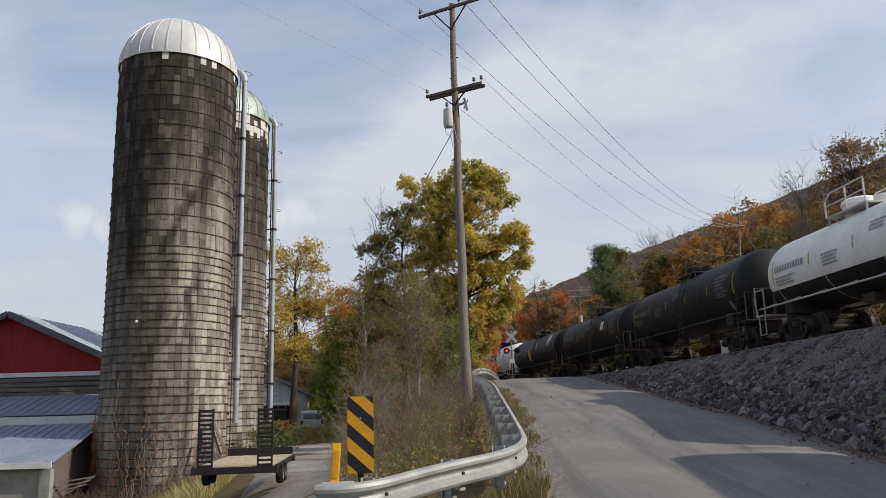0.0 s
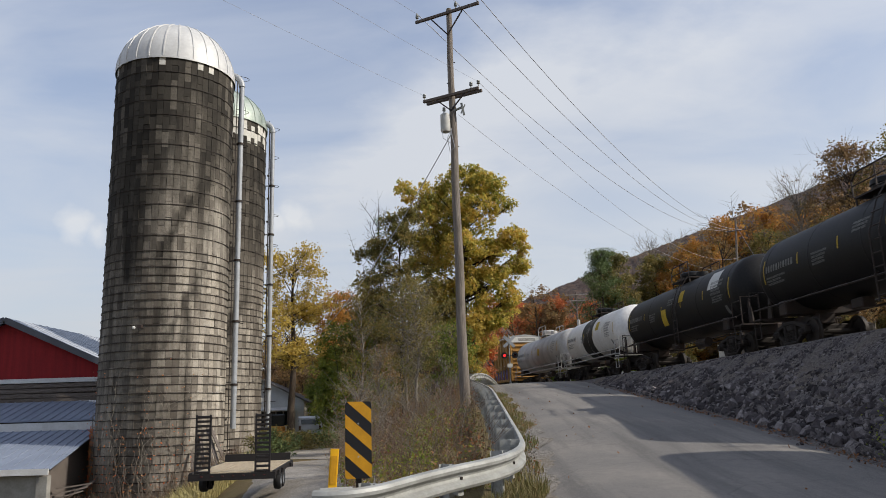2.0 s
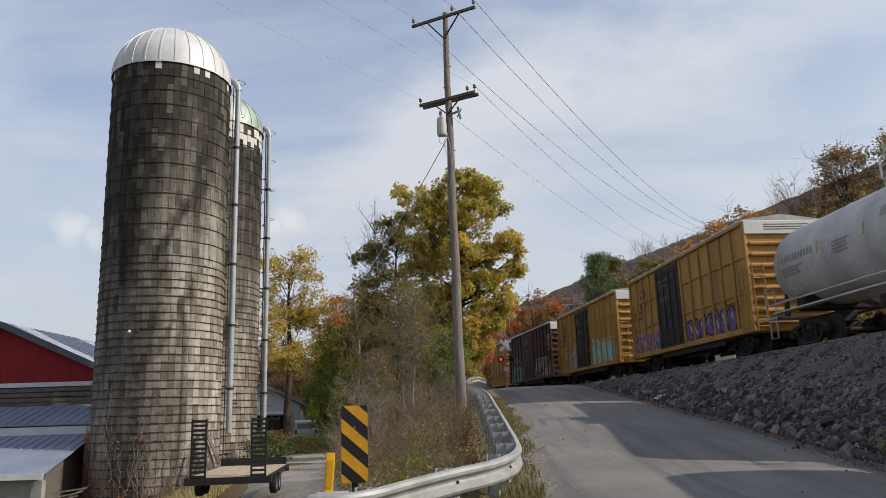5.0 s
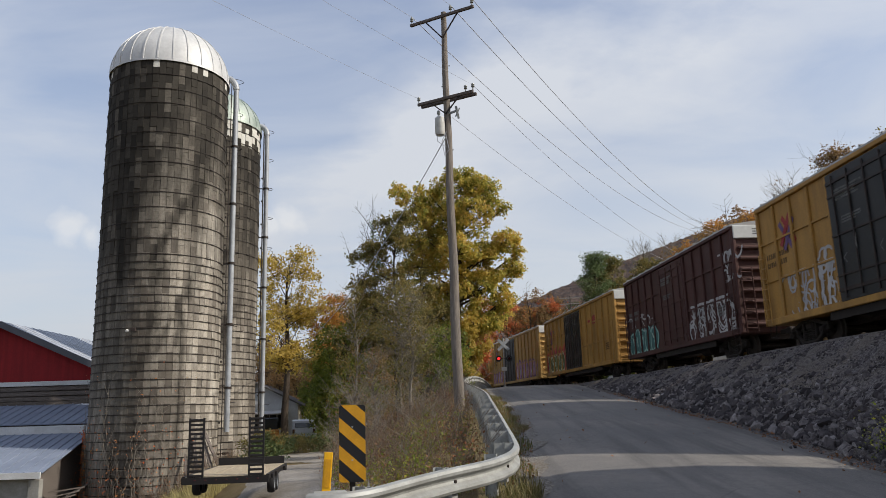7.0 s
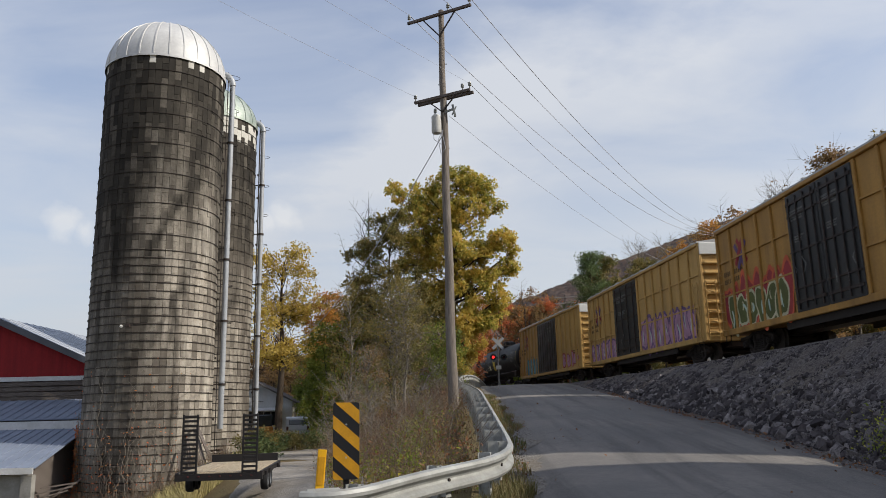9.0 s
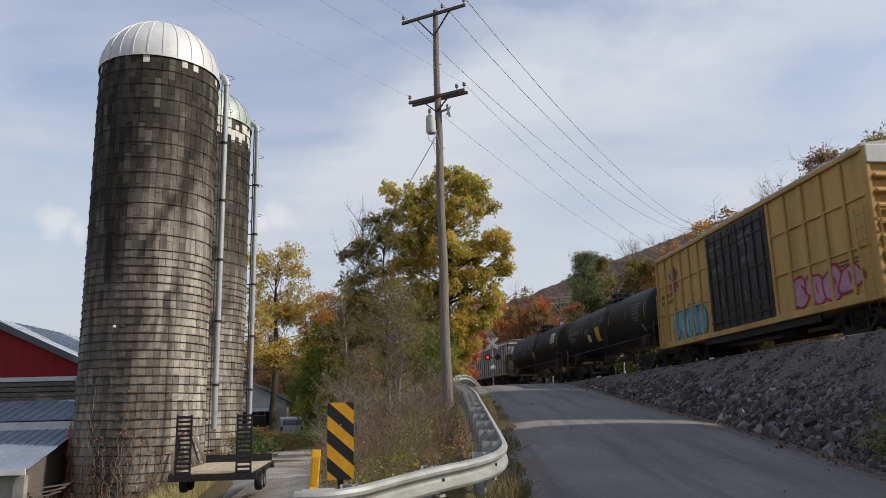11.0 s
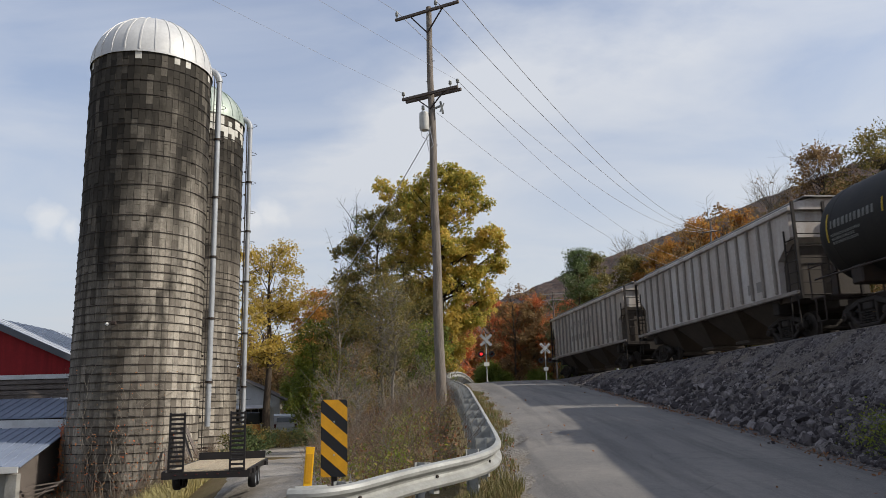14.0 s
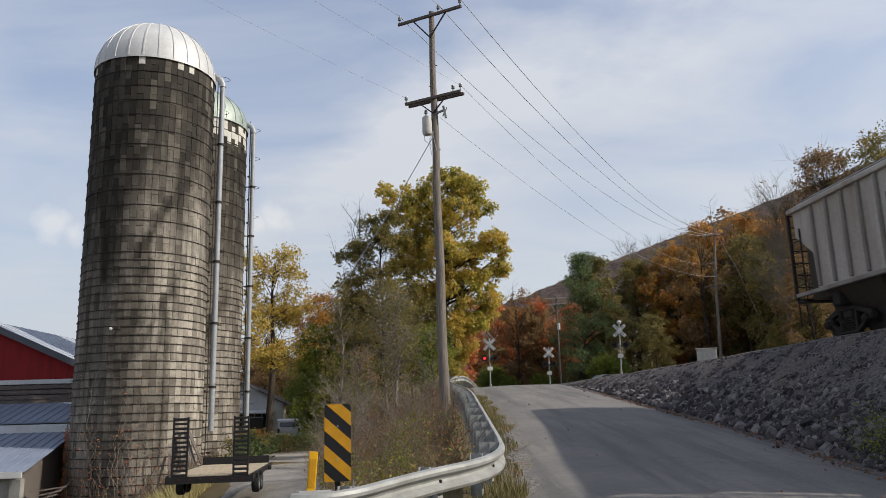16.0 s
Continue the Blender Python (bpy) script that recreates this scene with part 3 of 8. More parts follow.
def build_sheets():
    """Crushed-stone face of the embankment and the dusty gravel shoulder of the road."""
    ys = list(np.arange(-30, 58, 0.35))
    k = 15
    g = Geo()
    for y in ys:
        a, b = interp(y, ROAD_R) - 0.12 + 0.16 * noise.noise(Vector((y * 0.7, 3, 0))) + 0.06 * noise.noise(Vector((y * 3.1, 1, 0))), track_x(y) - 2.0
        for i in range(k):
            u = i / (k - 1)
            x = a + (b - a) * u
            rough = 0.10 * math.sin(math.pi * u)
            z = max(ground_z(x, y), road_z(y) - 0.03 if u < 0.12 else -9) + (0.035 if i else 0.0) + 0.04 * u + rough * (0.5 + noise.noise(Vector((x * 1.9, y * 1.9, 1)))) + 0.35 * rough * noise.noise(Vector((x * 5, y * 5, 4)))
            g.v.append((x, y, z))
    g.f = [(j * k + i, j * k + i + 1, (j + 1) * k + i + 1, (j + 1) * k + i) for j in range(len(ys) - 1) for i in range(k - 1)]
    solid("embankment_slope", g, M_BALLAST, "dark crushed stone face of the embankment", "embankment", kind="structure", smooth=60)
    s = Geo()
    ys = list(np.arange(6.0, 50, 0.15))
    for y in ys:
        e = interp(y, ROAD_L)
        for d in (-0.30 + 0.16 * noise.noise(Vector((y * 1.3, 0, 0))), 0.0, max(0.06, 0.26 + 0.30 * noise.noise(Vector((y * 1.1, 5, 0))) + 0.12 * noise.noise(Vector((y * 4.1, 5, 0))))):
            x = e + d
            lane = (interp(y, ROAD_R) - e) / 8
            top = road_z(y) - 0.04 + 0.082 * d / lane if d > 0 else road_z(y) - 0.03
            s.v.append((x, y, max(ground_z(x, y), top) + 0.012))
    s.f = [(j * 3 + i, j * 3 + i + 1, (j + 1) * 3 + i + 1, (j + 1) * 3 + i) for j in range(len(ys) - 1) for i in range(2)]
    solid("road_shoulder", s, M_GRAVEL, "pale dusty gravel shoulder of the road", "shoulder", kind="structure", smooth=60)


build_ground()
build_road()
build_track()
build_sheets()


# ---------------------------------------------------------------- silos
def silo(x, y, z0, z1, r, dh, label, dome_mat, pipe_a, patches, face, seed):
    """A concrete stave silo. pipe_a: direction of the filler pipe, face: direction whose staves are single parts (radians)."""
    rng = random.Random(seed)
    s = thing("silo", label, "silo", pose(x, y, z0), group="silos beside the barn")
    H = z1 - z0
    part("core", Geo().lathe([(r - 0.03, 0), (r - 0.03, H - 0.02)], 60), M_CORE, s, "dark joints behind the staves", smooth=40)
    n, sh = 60, 0.762
    da = 2 * math.pi / n
    w = 2 * r * math.tan(da / 2)

    def slab(h):
        g = Geo()
        a, b = w / 2 - 0.005, w / 2 - 0.011
        o, i = 0.0, -0.08
        g.add([(o - 0.006, -a, 0.003), (o - 0.006, a, 0.003), (o - 0.006, a, h - 0.003), (o - 0.006, -a, h - 0.003),
               (o, -b, 0.008), (o, b, 0.008), (o, b, h - 0.008), (o, -b, h - 0.008),
               (i, -a, 0.005), (i, a, 0.005), (i, a, h - 0.005), (i, -a, h - 0.005)],
              [(4, 5, 6, 7), (0, 1, 5, 4), (1, 2, 6, 5), (2, 3, 7, 6), (3, 0, 4, 7), (8, 9, 1, 0), (9, 10, 2, 1), (10, 11, 3, 2), (11, 8, 0, 3)])
        return g

    full = slab(sh)
    full_me = full.mesh("stave", M_STAVE)
    rest, pale = Geo(), Geo()
    count = 0
    for i in range(n):
        a = da * i
        z = -0.5 * sh if i % 2 else 0.0
        while z < H - 0.05:
            lo, hi = max(0.0, z), min(H, z + sh)
            h = hi - lo
            wob = rng.uniform(-0.012, 0.012)
            m = Matrix.Rotation(a, 4, "Z") @ Matrix.Translation((r + wob, 0, lo))
            near = abs((a - face + math.pi) % (2 * math.pi) - math.pi) < 1.15
            top = hi > H - (0.05 if patches < 0.5 else 0.8)
            if top and rng.random() < patches:
                g = slab(h)
                pale.add([m @ Vector(p) for p in g.v], g.f)
            elif near and h > sh - 0.01 and count < 300 and 4.0 < z < 15.0:
                part("stave", full_me, None, s, m=m)
                count += 1
            else:
                g = full if h > sh - 0.01 else slab(h)
                rest.add([m @ Vector(p) for p in g.v], g.f)
            z += sh
    tagged(part("stave_shell", rest, M_STAVE, s), kind="stuff")
    tagged(part("whitewash_band", pale, M_PATCH, s, "whitewashed staves under the dome"), kind="stuff")
    # hoops: closer together lower down
    hoop = Geo().lathe([(r + 0.035, -0.016), (r + 0.035, 0.016), (r + 0.012, 0.016), (r + 0.012, -0.016), (r + 0.035, -0.016)], 60).mesh("hoop", M_HOOP, 30)
    lug = Geo().box((r + 0.04, 0, 0), (0.05, 0.11, 0.045), bev=0.01).mesh("hoop_lug", M_HOOP)
    z, k = 0.35, 0
    while z < H - 0.3:
        hp = part("hoop", hoop, None, s, m=Matrix.Translation((0, 0, z)) @ pose(0, 0, 0, rng.uniform(-0.15, 0.15), rng.uniform(-0.15, 0.15), 0))
        part("lug", lug, None, hp, m=pose(0, 0, 0, 0, 0, math.degrees(face) + 38 + (k % 3) * 6))
        z += 0.38 if z < H * 0.55 else 0.74
        k += 1
    # dome
    dr = r + 0.06
    prof = [(dr + 0.02, -0.10), (dr + 0.02, 0.0)] + [(dr * math.cos(t), dh * math.sin(t)) for t in np.linspace(0, math.pi / 2, 14)]
    prof[-1] = (0.0, dh)
    d = part("dome", Geo().lathe(prof, 72, Matrix.Translation((0, 0, H))), dome_mat, s, "ribbed metal dome roof", smooth=40)
    seam = Geo()
    for q in range(13):
        t0, t1 = math.pi / 2 * q / 13.5, math.pi / 2 * (q + 1) / 13.5
        seam.beam((dr * math.cos(t0), 0, dh * math.sin(t0)), (dr * math.cos(t1), 0, dh * math.sin(t1)), 0.06, 0.06)
    seam_me = seam.mesh("seam", dome_mat)
    for q in range(26):
        part("seam", seam_me, None, d, m=Matrix.Translation((0, 0, H)) @ Matrix.Rotation(2 * math.pi * q / 26, 4, "Z"))
    part("vent_cap", Geo().lathe([(0.0, 0.16), (0.22, 0.12), (0.30, 0.0), (0.28, -0.1)], 16, Matrix.Translation((0, 0, H + dh))), dome_mat, d)
    # filler pipe with a gooseneck
    ca, sa = math.cos(pipe_a), math.sin(pipe_a)
    def at(rad, z, side=0.0):
        return (ca * rad - sa * side, sa * rad + ca * side, z)
    p = Geo()
    p.cyl(at(r + 0.42, 4.0 if patches < 0.5 else 1.6), at(r + 0.42, H - 0.1), 0.135, n=16)
    bend = [at(r + 0.42 - 0.55 * (1 - math.cos(t)), H - 0.1 + 0.62 * math.sin(t)) for t in np.linspace(0, math.pi * 0.62, 9)]
    p.tube(bend, 0.17, 14)
    pipe = part("filler_pipe", p, M_GALV, s, "galvanised filler pipe", smooth=40)
    for zz in np.arange(3.0, H - 0.5, 3.1):
        c = Geo().lathe([(0.15, -0.05), (0.185, -0.05), (0.185, 0.05), (0.15, 0.05)], 16, Matrix.Translation(at(r + 0.42, zz)))
        c.beam(at(r, zz), at(r + 0.3, zz), 0.05, 0.05)
        part("clamp", c, M_STEEL_DARK, pipe)
    # ladder with cage hoops next to the pipe
    l = Geo()
    for sd in (0.55, 0.98):
        l.cyl(at(r + 0.16, 2.0, sd), at(r + 0.16, H + 0.9, sd), 0.022, n=6)
    for zz in np.arange(2.2, H + 0.7, 0.34):
        l.cyl(at(r + 0.16, zz, 0.55), at(r + 0.16, zz, 0.98), 0.014, n=5)
    part("ladder", l, M_HOOP, s)
    for zz in np.arange(3.5, H + 0.8, 1.9):
        g = Geo().tube([at(r + 0.16 + 0.62 * math.sin(t), zz, 0.765 - 0.36 * math.cos(t)) for t in np.linspace(0, math.pi, 9)], 0.014, 5)
        part("cage_hoop", g, M_HOOP, s)
    # unloading doors frame line
    for zz in np.arange(1.4, H - 1.0, 1.52):
        part("lug_plate", Geo().box(at(r + 0.03, zz, 1.5), (0.10, 0.10, 0.10), Matrix.Rotation(pipe_a, 3, "Z"), 0.01), M_HOOP, s)
    return s


M_CORE = plain("joint_mortar", lin(58, 54, 48), 0.95)
M_PATCH = weathered("whitewash", lin(206, 204, 196), lin(150, 146, 136), 2.0, 0.5, 0.9)
S1 = (-13.5, 37.1)
silo(S1[0], S1[1], -2.9, 18.9, 2.88, 2.80, "tall dark-stained concrete stave silo with a silver dome", M_DOME, math.radians(14), 0.4, math.radians(-70), 5)
silo(-13.6, 45.0, -2.9, 19.2, 2.88, 2.5, "second concrete stave silo with a greenish dome", M_DOME_OLD, math.radians(8), 0.65, math.radians(-70), 6)

lamp = thing("yard_lamp", "small floodlight on the silo wall", "lamp", pose(S1[0] - 0.2, S1[1] - 2.92, 5.6))
part("bracket", Geo().beam((0.25, 0.15, 0.05), (0.22, -0.35, 0.12), 0.04, 0.04).box((0.24, -0.3, 0.1), (0.22, 0.14, 0.16), bev=0.02), M_STEEL_DARK, lamp)
part("reflector", Geo().lathe([(0.0, 0.04), (0.05, 0.03), (0.08, -0.04)], 14, pose(-0.02, -0.35, 0.08, 60, 0, 20)), M_MARK_WHITE, lamp, "white enamel reflector", smooth=40)


# ---------------------------------------------------------------- barn and sheds
def metal_roof(name, parent, p00, p10, p11, p01, mat, ribs=18, t=0.05):
    """A sheet-metal roof plane from eave p00-p10 to ridge p01-p11, with standing ribs."""
    p00, p10, p11, p01 = (Vector(p) for p in (p00, p10, p11, p01))
    nrm = (p10 - p00).cross(p01 - p00).normalized()
    if nrm.z < 0:
        nrm = -nrm
    g = Geo()
    lo = [p - nrm * t for p in (p00, p10, p11, p01)]
    g.add([p00, p10, p11, p01] + lo, [(0, 1, 2, 3), (7, 6, 5, 4), (0, 4, 5, 1), (1, 5, 6, 2), (2, 6, 7, 3), (3, 7, 4, 0)])
    sh = part(name, g, mat, parent)
    w, d = (p10 - p00).length, (p01 - p00).length
    for i in range(ribs):
        u = (i + 0.5) / ribs
        a, b = p00.lerp(p10, u), p01.lerp(p11, u)
        part("rib", Geo().beam(a + nrm * 0.015, b + nrm * 0.015, 0.05, 0.03, up=nrm), mat, sh)
    return sh


def barn():
    b = thing("barn", "red wooden barn with a grey metal gable roof", "barn")
    cx, y0, y1, hw, ze, zp = -23.9, 42.0, 66.0, 7.2, 3.95, 7.15
    gb = Geo().prism([(cx - hw, ze), (cx + hw, ze), (cx, zp)], 0.2, Matrix(((1, 0, 0, 0), (0, 0, 1, y0), (0, 1, 0, 0), (0, 0, 0, 1))))
    part("gable_wall", gb, M_BARN_RED, b, "dark red painted gable")
    part("wall", Geo().box((cx, y0 + 12, (ze - 2.9) / 2), (2 * hw - 0.1, y1 - y0 - 0.3, ze + 2.9)), M_BARN_WOOD, b, "grey weathered board wall")
    for i in range(9):
        z = ze - 0.34 - 0.26 * i
        part("board", Geo().box((cx, y0 - 0.03 - 0.01 * (i % 3), z), (2 * hw, 0.05, 0.22), pose(0, 0, 0, 0, 0.15 * ((i * 7) % 5 - 2), 0), 0.008), M_BARN_WOOD, b)
    part("trim_board", Geo().box((cx, y0 - 0.08, ze - 0.06), (2 * hw + 0.2, 0.10, 0.24), bev=0.01), M_TRIM, b, "white trim board under the gable")
    metal_roof("roof", b, (cx + hw + 0.5, y0 - 0.5, ze - 0.12), (cx + hw + 0.5, y1, ze - 0.12), (cx, y1, zp + 0.18), (cx, y0 - 0.5, zp + 0.18), M_ROOF_METAL, 30)
    metal_roof("roof", b, (cx - hw - 0.5, y1, ze - 0.12), (cx - hw - 0.5, y0 - 0.5, ze - 0.12), (cx, y0 - 0.5, zp + 0.18), (cx, y1, zp + 0.18), M_ROOF_METAL, 30)
    for sx in (-1, 1):
        part("fascia", Geo().beam((cx + sx * (hw + 0.5), y0 - 0.55, ze - 0.24), (cx, y0 - 0.55, zp + 0.06), 0.06, 0.32), M_FASCIA, b)
    sh = thing("lean_to_shed", "low cattle shed with a corrugated metal roof", "shed")
    xr, xl = -16.9, -46.0
    metal_roof("upper_roof", sh, (xl, 38.4, 1.75), (xr + 0.6, 38.4, 1.75), (xr + 0.6, 41.6, 2.75), (xl, 41.6, 2.75), M_ROOF_BLUE, 60)
    part("clerestory", Geo().box(((xl + xr) / 2 + 0.2, 38.45, 1.42), (xr - xl + 0.6, 0.08, 0.46)), M_TRIM, sh, "white clerestory band")
    metal_roof("lower_roof", sh, (xl, 31.0, -0.12), (xr + 1.35, 31.0, -0.12), (xr, 38.5, 1.28), (xl, 38.5, 1.28), M_ROOF_BLUE, 64)
    part("eave_board", Geo().box(((xl + xr) / 2 + 0.65, 30.97, -0.24), (xr - xl + 1.3, 0.06, 0.24)), M_TRIM, sh, "white eave board")
    part("block_wall", Geo().box(((xl + xr) / 2 + 0.5, 31.4, -1.65), (xr - xl + 0.9, 0.25, 2.5)), M_BLOCK, sh, "grey concrete block wall")
    part("corner_post", Geo().box((xr + 1.0, 31.25, -1.65), (0.45, 0.3, 2.5), bev=0.02), M_BLOCK, sh, "whitewashed corner pier")
    part("back_wall", Geo().box(((xl + xr) / 2, 41.5, 0.0), (xr - xl, 0.2, 5.0)), M_BARN_WOOD, sh)
    end = [(31.6, -2.9), (38.4, -2.9), (38.4, 1.15), (31.6, -0.25)]
    # this end's shade is put into the colour by using the dark boards
    part("end_wall", Geo().prism(end, 0.12, Matrix(((0, 0, 1, xr + 0.05), (1, 0, 0, 0), (0, 1, 0, 0), (0, 0, 0, 1)))), M_BARN_WOOD, sh, "weathered board end wall, dark in place of its shade")
    lu = thing("lumber_pile", "heap of old grey boards beside the shed", "lumber")
    for k in range(5):
        part("board", Geo().beam((xr + 0.1 + 0.15 * k, 32.5 + k * 0.5, -1.6 + 0.25 * (k % 3)), (xr + 1.6, 33.4 + 0.4 * k, -1.2 + 0.12 * k), 0.12, 0.05), M_BARN_WOOD, lu)


M_BARN_RED = weathered("barn_red", lin(142, 40, 42), lin(98, 30, 33), 1.2, 0.5, 0.8, 0, 0.15, (4, 4, 0.3), 0.2)
M_BARN_WOOD = bark_mat("barn_board", (74, 67, 64), (130, 121, 114), (0.6, 3, 9))
M_TRIM = weathered("white_trim", lin(206, 206, 206), lin(160, 158, 152), 1.5, 0.4, 0.75)
M_FASCIA = weathered("fascia_grey", lin(86, 88, 95), lin(64, 64, 69), 1.5, 0.4, 0.6)
M_ROOF_METAL = weathered("roof_sheet", lin(184, 189, 197), lin(150, 154, 161), 0.6, 0.4, 0.5, 0.2)
M_ROOF_BLUE = weathered("roof_sheet_dull", lin(134, 143, 160), lin(106, 115, 131), 0.5, 0.5, 0.66, 0.15)
M_BLOCK = weathered("block", lin(150, 148, 142), lin(104, 100, 94), 1.6, 0.6, 0.95)
barn()


# ---------------------------------------------------------------- flat-bed trailer with raised ramps
def trailer():
    m = pose(-5.46, 20.15, YARD_Z + 0.02, 0, 0, 5.6)
    t = thing("flatbed_trailer", "low flat-bed trailer with plank deck and raised ramps", "trailer", m)
    W, L, zd = 2.0, 4.6, 0.57      # deck runs back along +y
    plank = Geo().box((0, L / 2, 0), (W / 9 - 0.012, L, 0.045), bev=0.006).mesh("plank", M_DECK)
    for i in range(9):
        part("plank", plank, None, t, m=Matrix.Translation((-W / 2 + W * (i + 0.5) / 9, 0, zd + 0.004 * (i % 3))))
    f = Geo()
    for sx in (-1, 1):
        f.box((sx * (W / 2 + 0.04), L / 2, zd - 0.04), (0.08, L, 0.12))
    f.box((0, 0.0, zd - 0.09), (W + 0.16, 0.12, 0.17))
    f.box((0, L, zd - 0.08), (W + 0.16, 0.10, 0.20))
    for k in range(5):
        f.box((0, 0.4 + k * (L - 0.8) / 4, zd - 0.12), (W, 0.07, 0.10))
    f.beam((-W / 2, L, zd - 0.1), (0, L + 1.2, zd - 0.12), 0.08, 0.12)
    f.beam((W / 2, L, zd - 0.1), (0, L + 1.2, zd - 0.12), 0.08, 0.12)
    f.box((0, L, zd + 0.14), (W, 0.06, 0.22))
    part("frame", f, M_TRAILER, t)
    for k in range(7):
        part("marker_light", Geo().box((-W / 2 + 0.25 + k * 0.26, -0.065, zd - 0.07), (0.05, 0.02, 0.03)), M_RED_LENS, t)
    for sx in (-1, 1):
        x = sx * (W / 2 - 0.25)
        r = Geo()
        for ox in (-0.175, 0.175):
            r.box((x + ox, 0.0, zd + 0.72), (0.045, 0.07, 1.48))
        ramp = part("ramp", r, M_TRAILER, t, "black steel ladder ramp standing upright")
        rung = Geo().box((0, 0, 0), (0.35, 0.06, 0.06), bev=0.008).mesh("rung", M_TRAILER)
        for k in range(13):
            part("rung", rung, None, ramp, m=Matrix.Translation((x, 0, zd + 0.03 + k * 0.115)))
        for k in (0, 1):
            yy = 1.45 + 0.68 * k
            at = Matrix.Translation((sx * (W / 2 - 0.02), yy, 0.27)) @ pose(0, 0, 0, 0, 90, 0)
            w = part("wheel", Geo().lathe([(0.16, -0.09), (0.24, -0.095), (0.262, -0.06), (0.267, 0.0), (0.262, 0.06), (0.24, 0.095), (0.16, 0.09)], 26, at), M_RUBBER, t, smooth=40)
            part("rim", Geo().lathe([(0.0, 0.05), (0.08, 0.06), (0.10, 0.02), (0.16, 0.03), (0.17, 0.085)], 20, Matrix.Translation((sx * (W / 2 - 0.02), yy, 0.27)) @ pose(0, 0, 0, 0, 90 * sx, 0)), M_GALV, w, smooth=40)
        for yy in (0.5, 1.4, 3.6):
            part("stake_pocket", Geo().box((sx * (W / 2 + 0.11), yy, zd - 0.06), (0.06, 0.10, 0.12), bev=0.008), M_TRAILER, t)
    part("jack", Geo().cyl((0, L + 1.1, 0.0), (0, L + 1.1, 0.75), 0.035, n=8).box((0, L + 1.1, 0.01), (0.18, 0.18, 0.02)), M_STEEL_RUST, t)



for _x, _dx in ((-9.7, 0.0), (-9.35, 0.25)):
    bz = ground_z(_x, 34.4)
    solid("loose_board", Geo().beam((_x, 34.4, bz - 0.02), (_x - 1.1 - _dx, 35.5, bz + 2.2), 0.16, 0.04, bev=0.004), M_BARN_WOOD, "weathered plank leaning against the silo", "board")

M_DECK = bark_mat("deck_plank", (140, 126, 106), (190, 176, 152), (9, 0.6, 4))
M_TRAILER = weathered("trailer_paint", lin(20, 19, 20), lin(40, 32, 29), 4, 0.5, 0.6)
M_RED_LENS = plain("red_lens", lin(72, 22, 22), 0.4)
trailer()
for a, b, w in (((-10.3, 34.6, -2.4), (-11.1, 35.4, 0.9), 0.12), ((-9.6, 34.6, -2.4), (-10.8, 35.6, 0.5), 0.14), ((-10.9, 34.2, -2.4), (-11.3, 35.0, 0.2), 0.09)):
    solid("leaning_plank", Geo().beam(a, b, w, 0.06), M_BARN_WOOD, "old grey plank leaning against the silo", "plank", group="planks by the silo")


# ---------------------------------------------------------------- yard: driveway, house, parked vehicles
def driveway():
    g = Geo()
    path = [(-1.0, -40.0), (-1.0, -20.0), (-1.2, 1.0), (-2.0, 8.0), (-2.9, 15.0), (-4.0, 22.0), (-5.2, 30.0), (-6.6, 40.0), (-9.0, 52.0), (-11.5, 62.0)]
    wid = [2.0, 2.1, 2.2, 2.1, 2.0, 2.4, 2.4, 2.6, 4.0, 5.0]
    k = 9
    n = 110
    for j in range(n + 1):
        u = j / n * (len(path) - 1)
        i = min(int(u), len(path) - 2)
        f = u - i
        x = path[i][0] * (1 - f) + path[i + 1][0] * f
        y = path[i][1] * (1 - f) + path[i + 1][1] * f
        w = wid[i] * (1 - f) + wid[i + 1] * f
        for q in range(k):
            a = -1 + 2 * q / (k - 1)
            px = x + a * w * (1 + 0.08 * noise.noise(Vector((y * 0.6, a, 0))))
            g.v.append((px, y, ground_z(px, y) + (0.045 if abs(a) < 0.95 else -0.06) + 0.02 * noise.noise(Vector((px, y, 1)))))
    g.f = [(j * k + q, j * k + q + 1, (j + 1) * k + q + 1, (j + 1) * k + q) for j in range(n) for q in range(k - 1)]
    solid("driveway", g, M_DRIVE, "worn pale gravel driveway", "driveway", kind="structure", smooth=60)


M_DRIVE = gravel_mat("drive_gravel", (128, 124, 118), (168, 162, 154))
driveway()


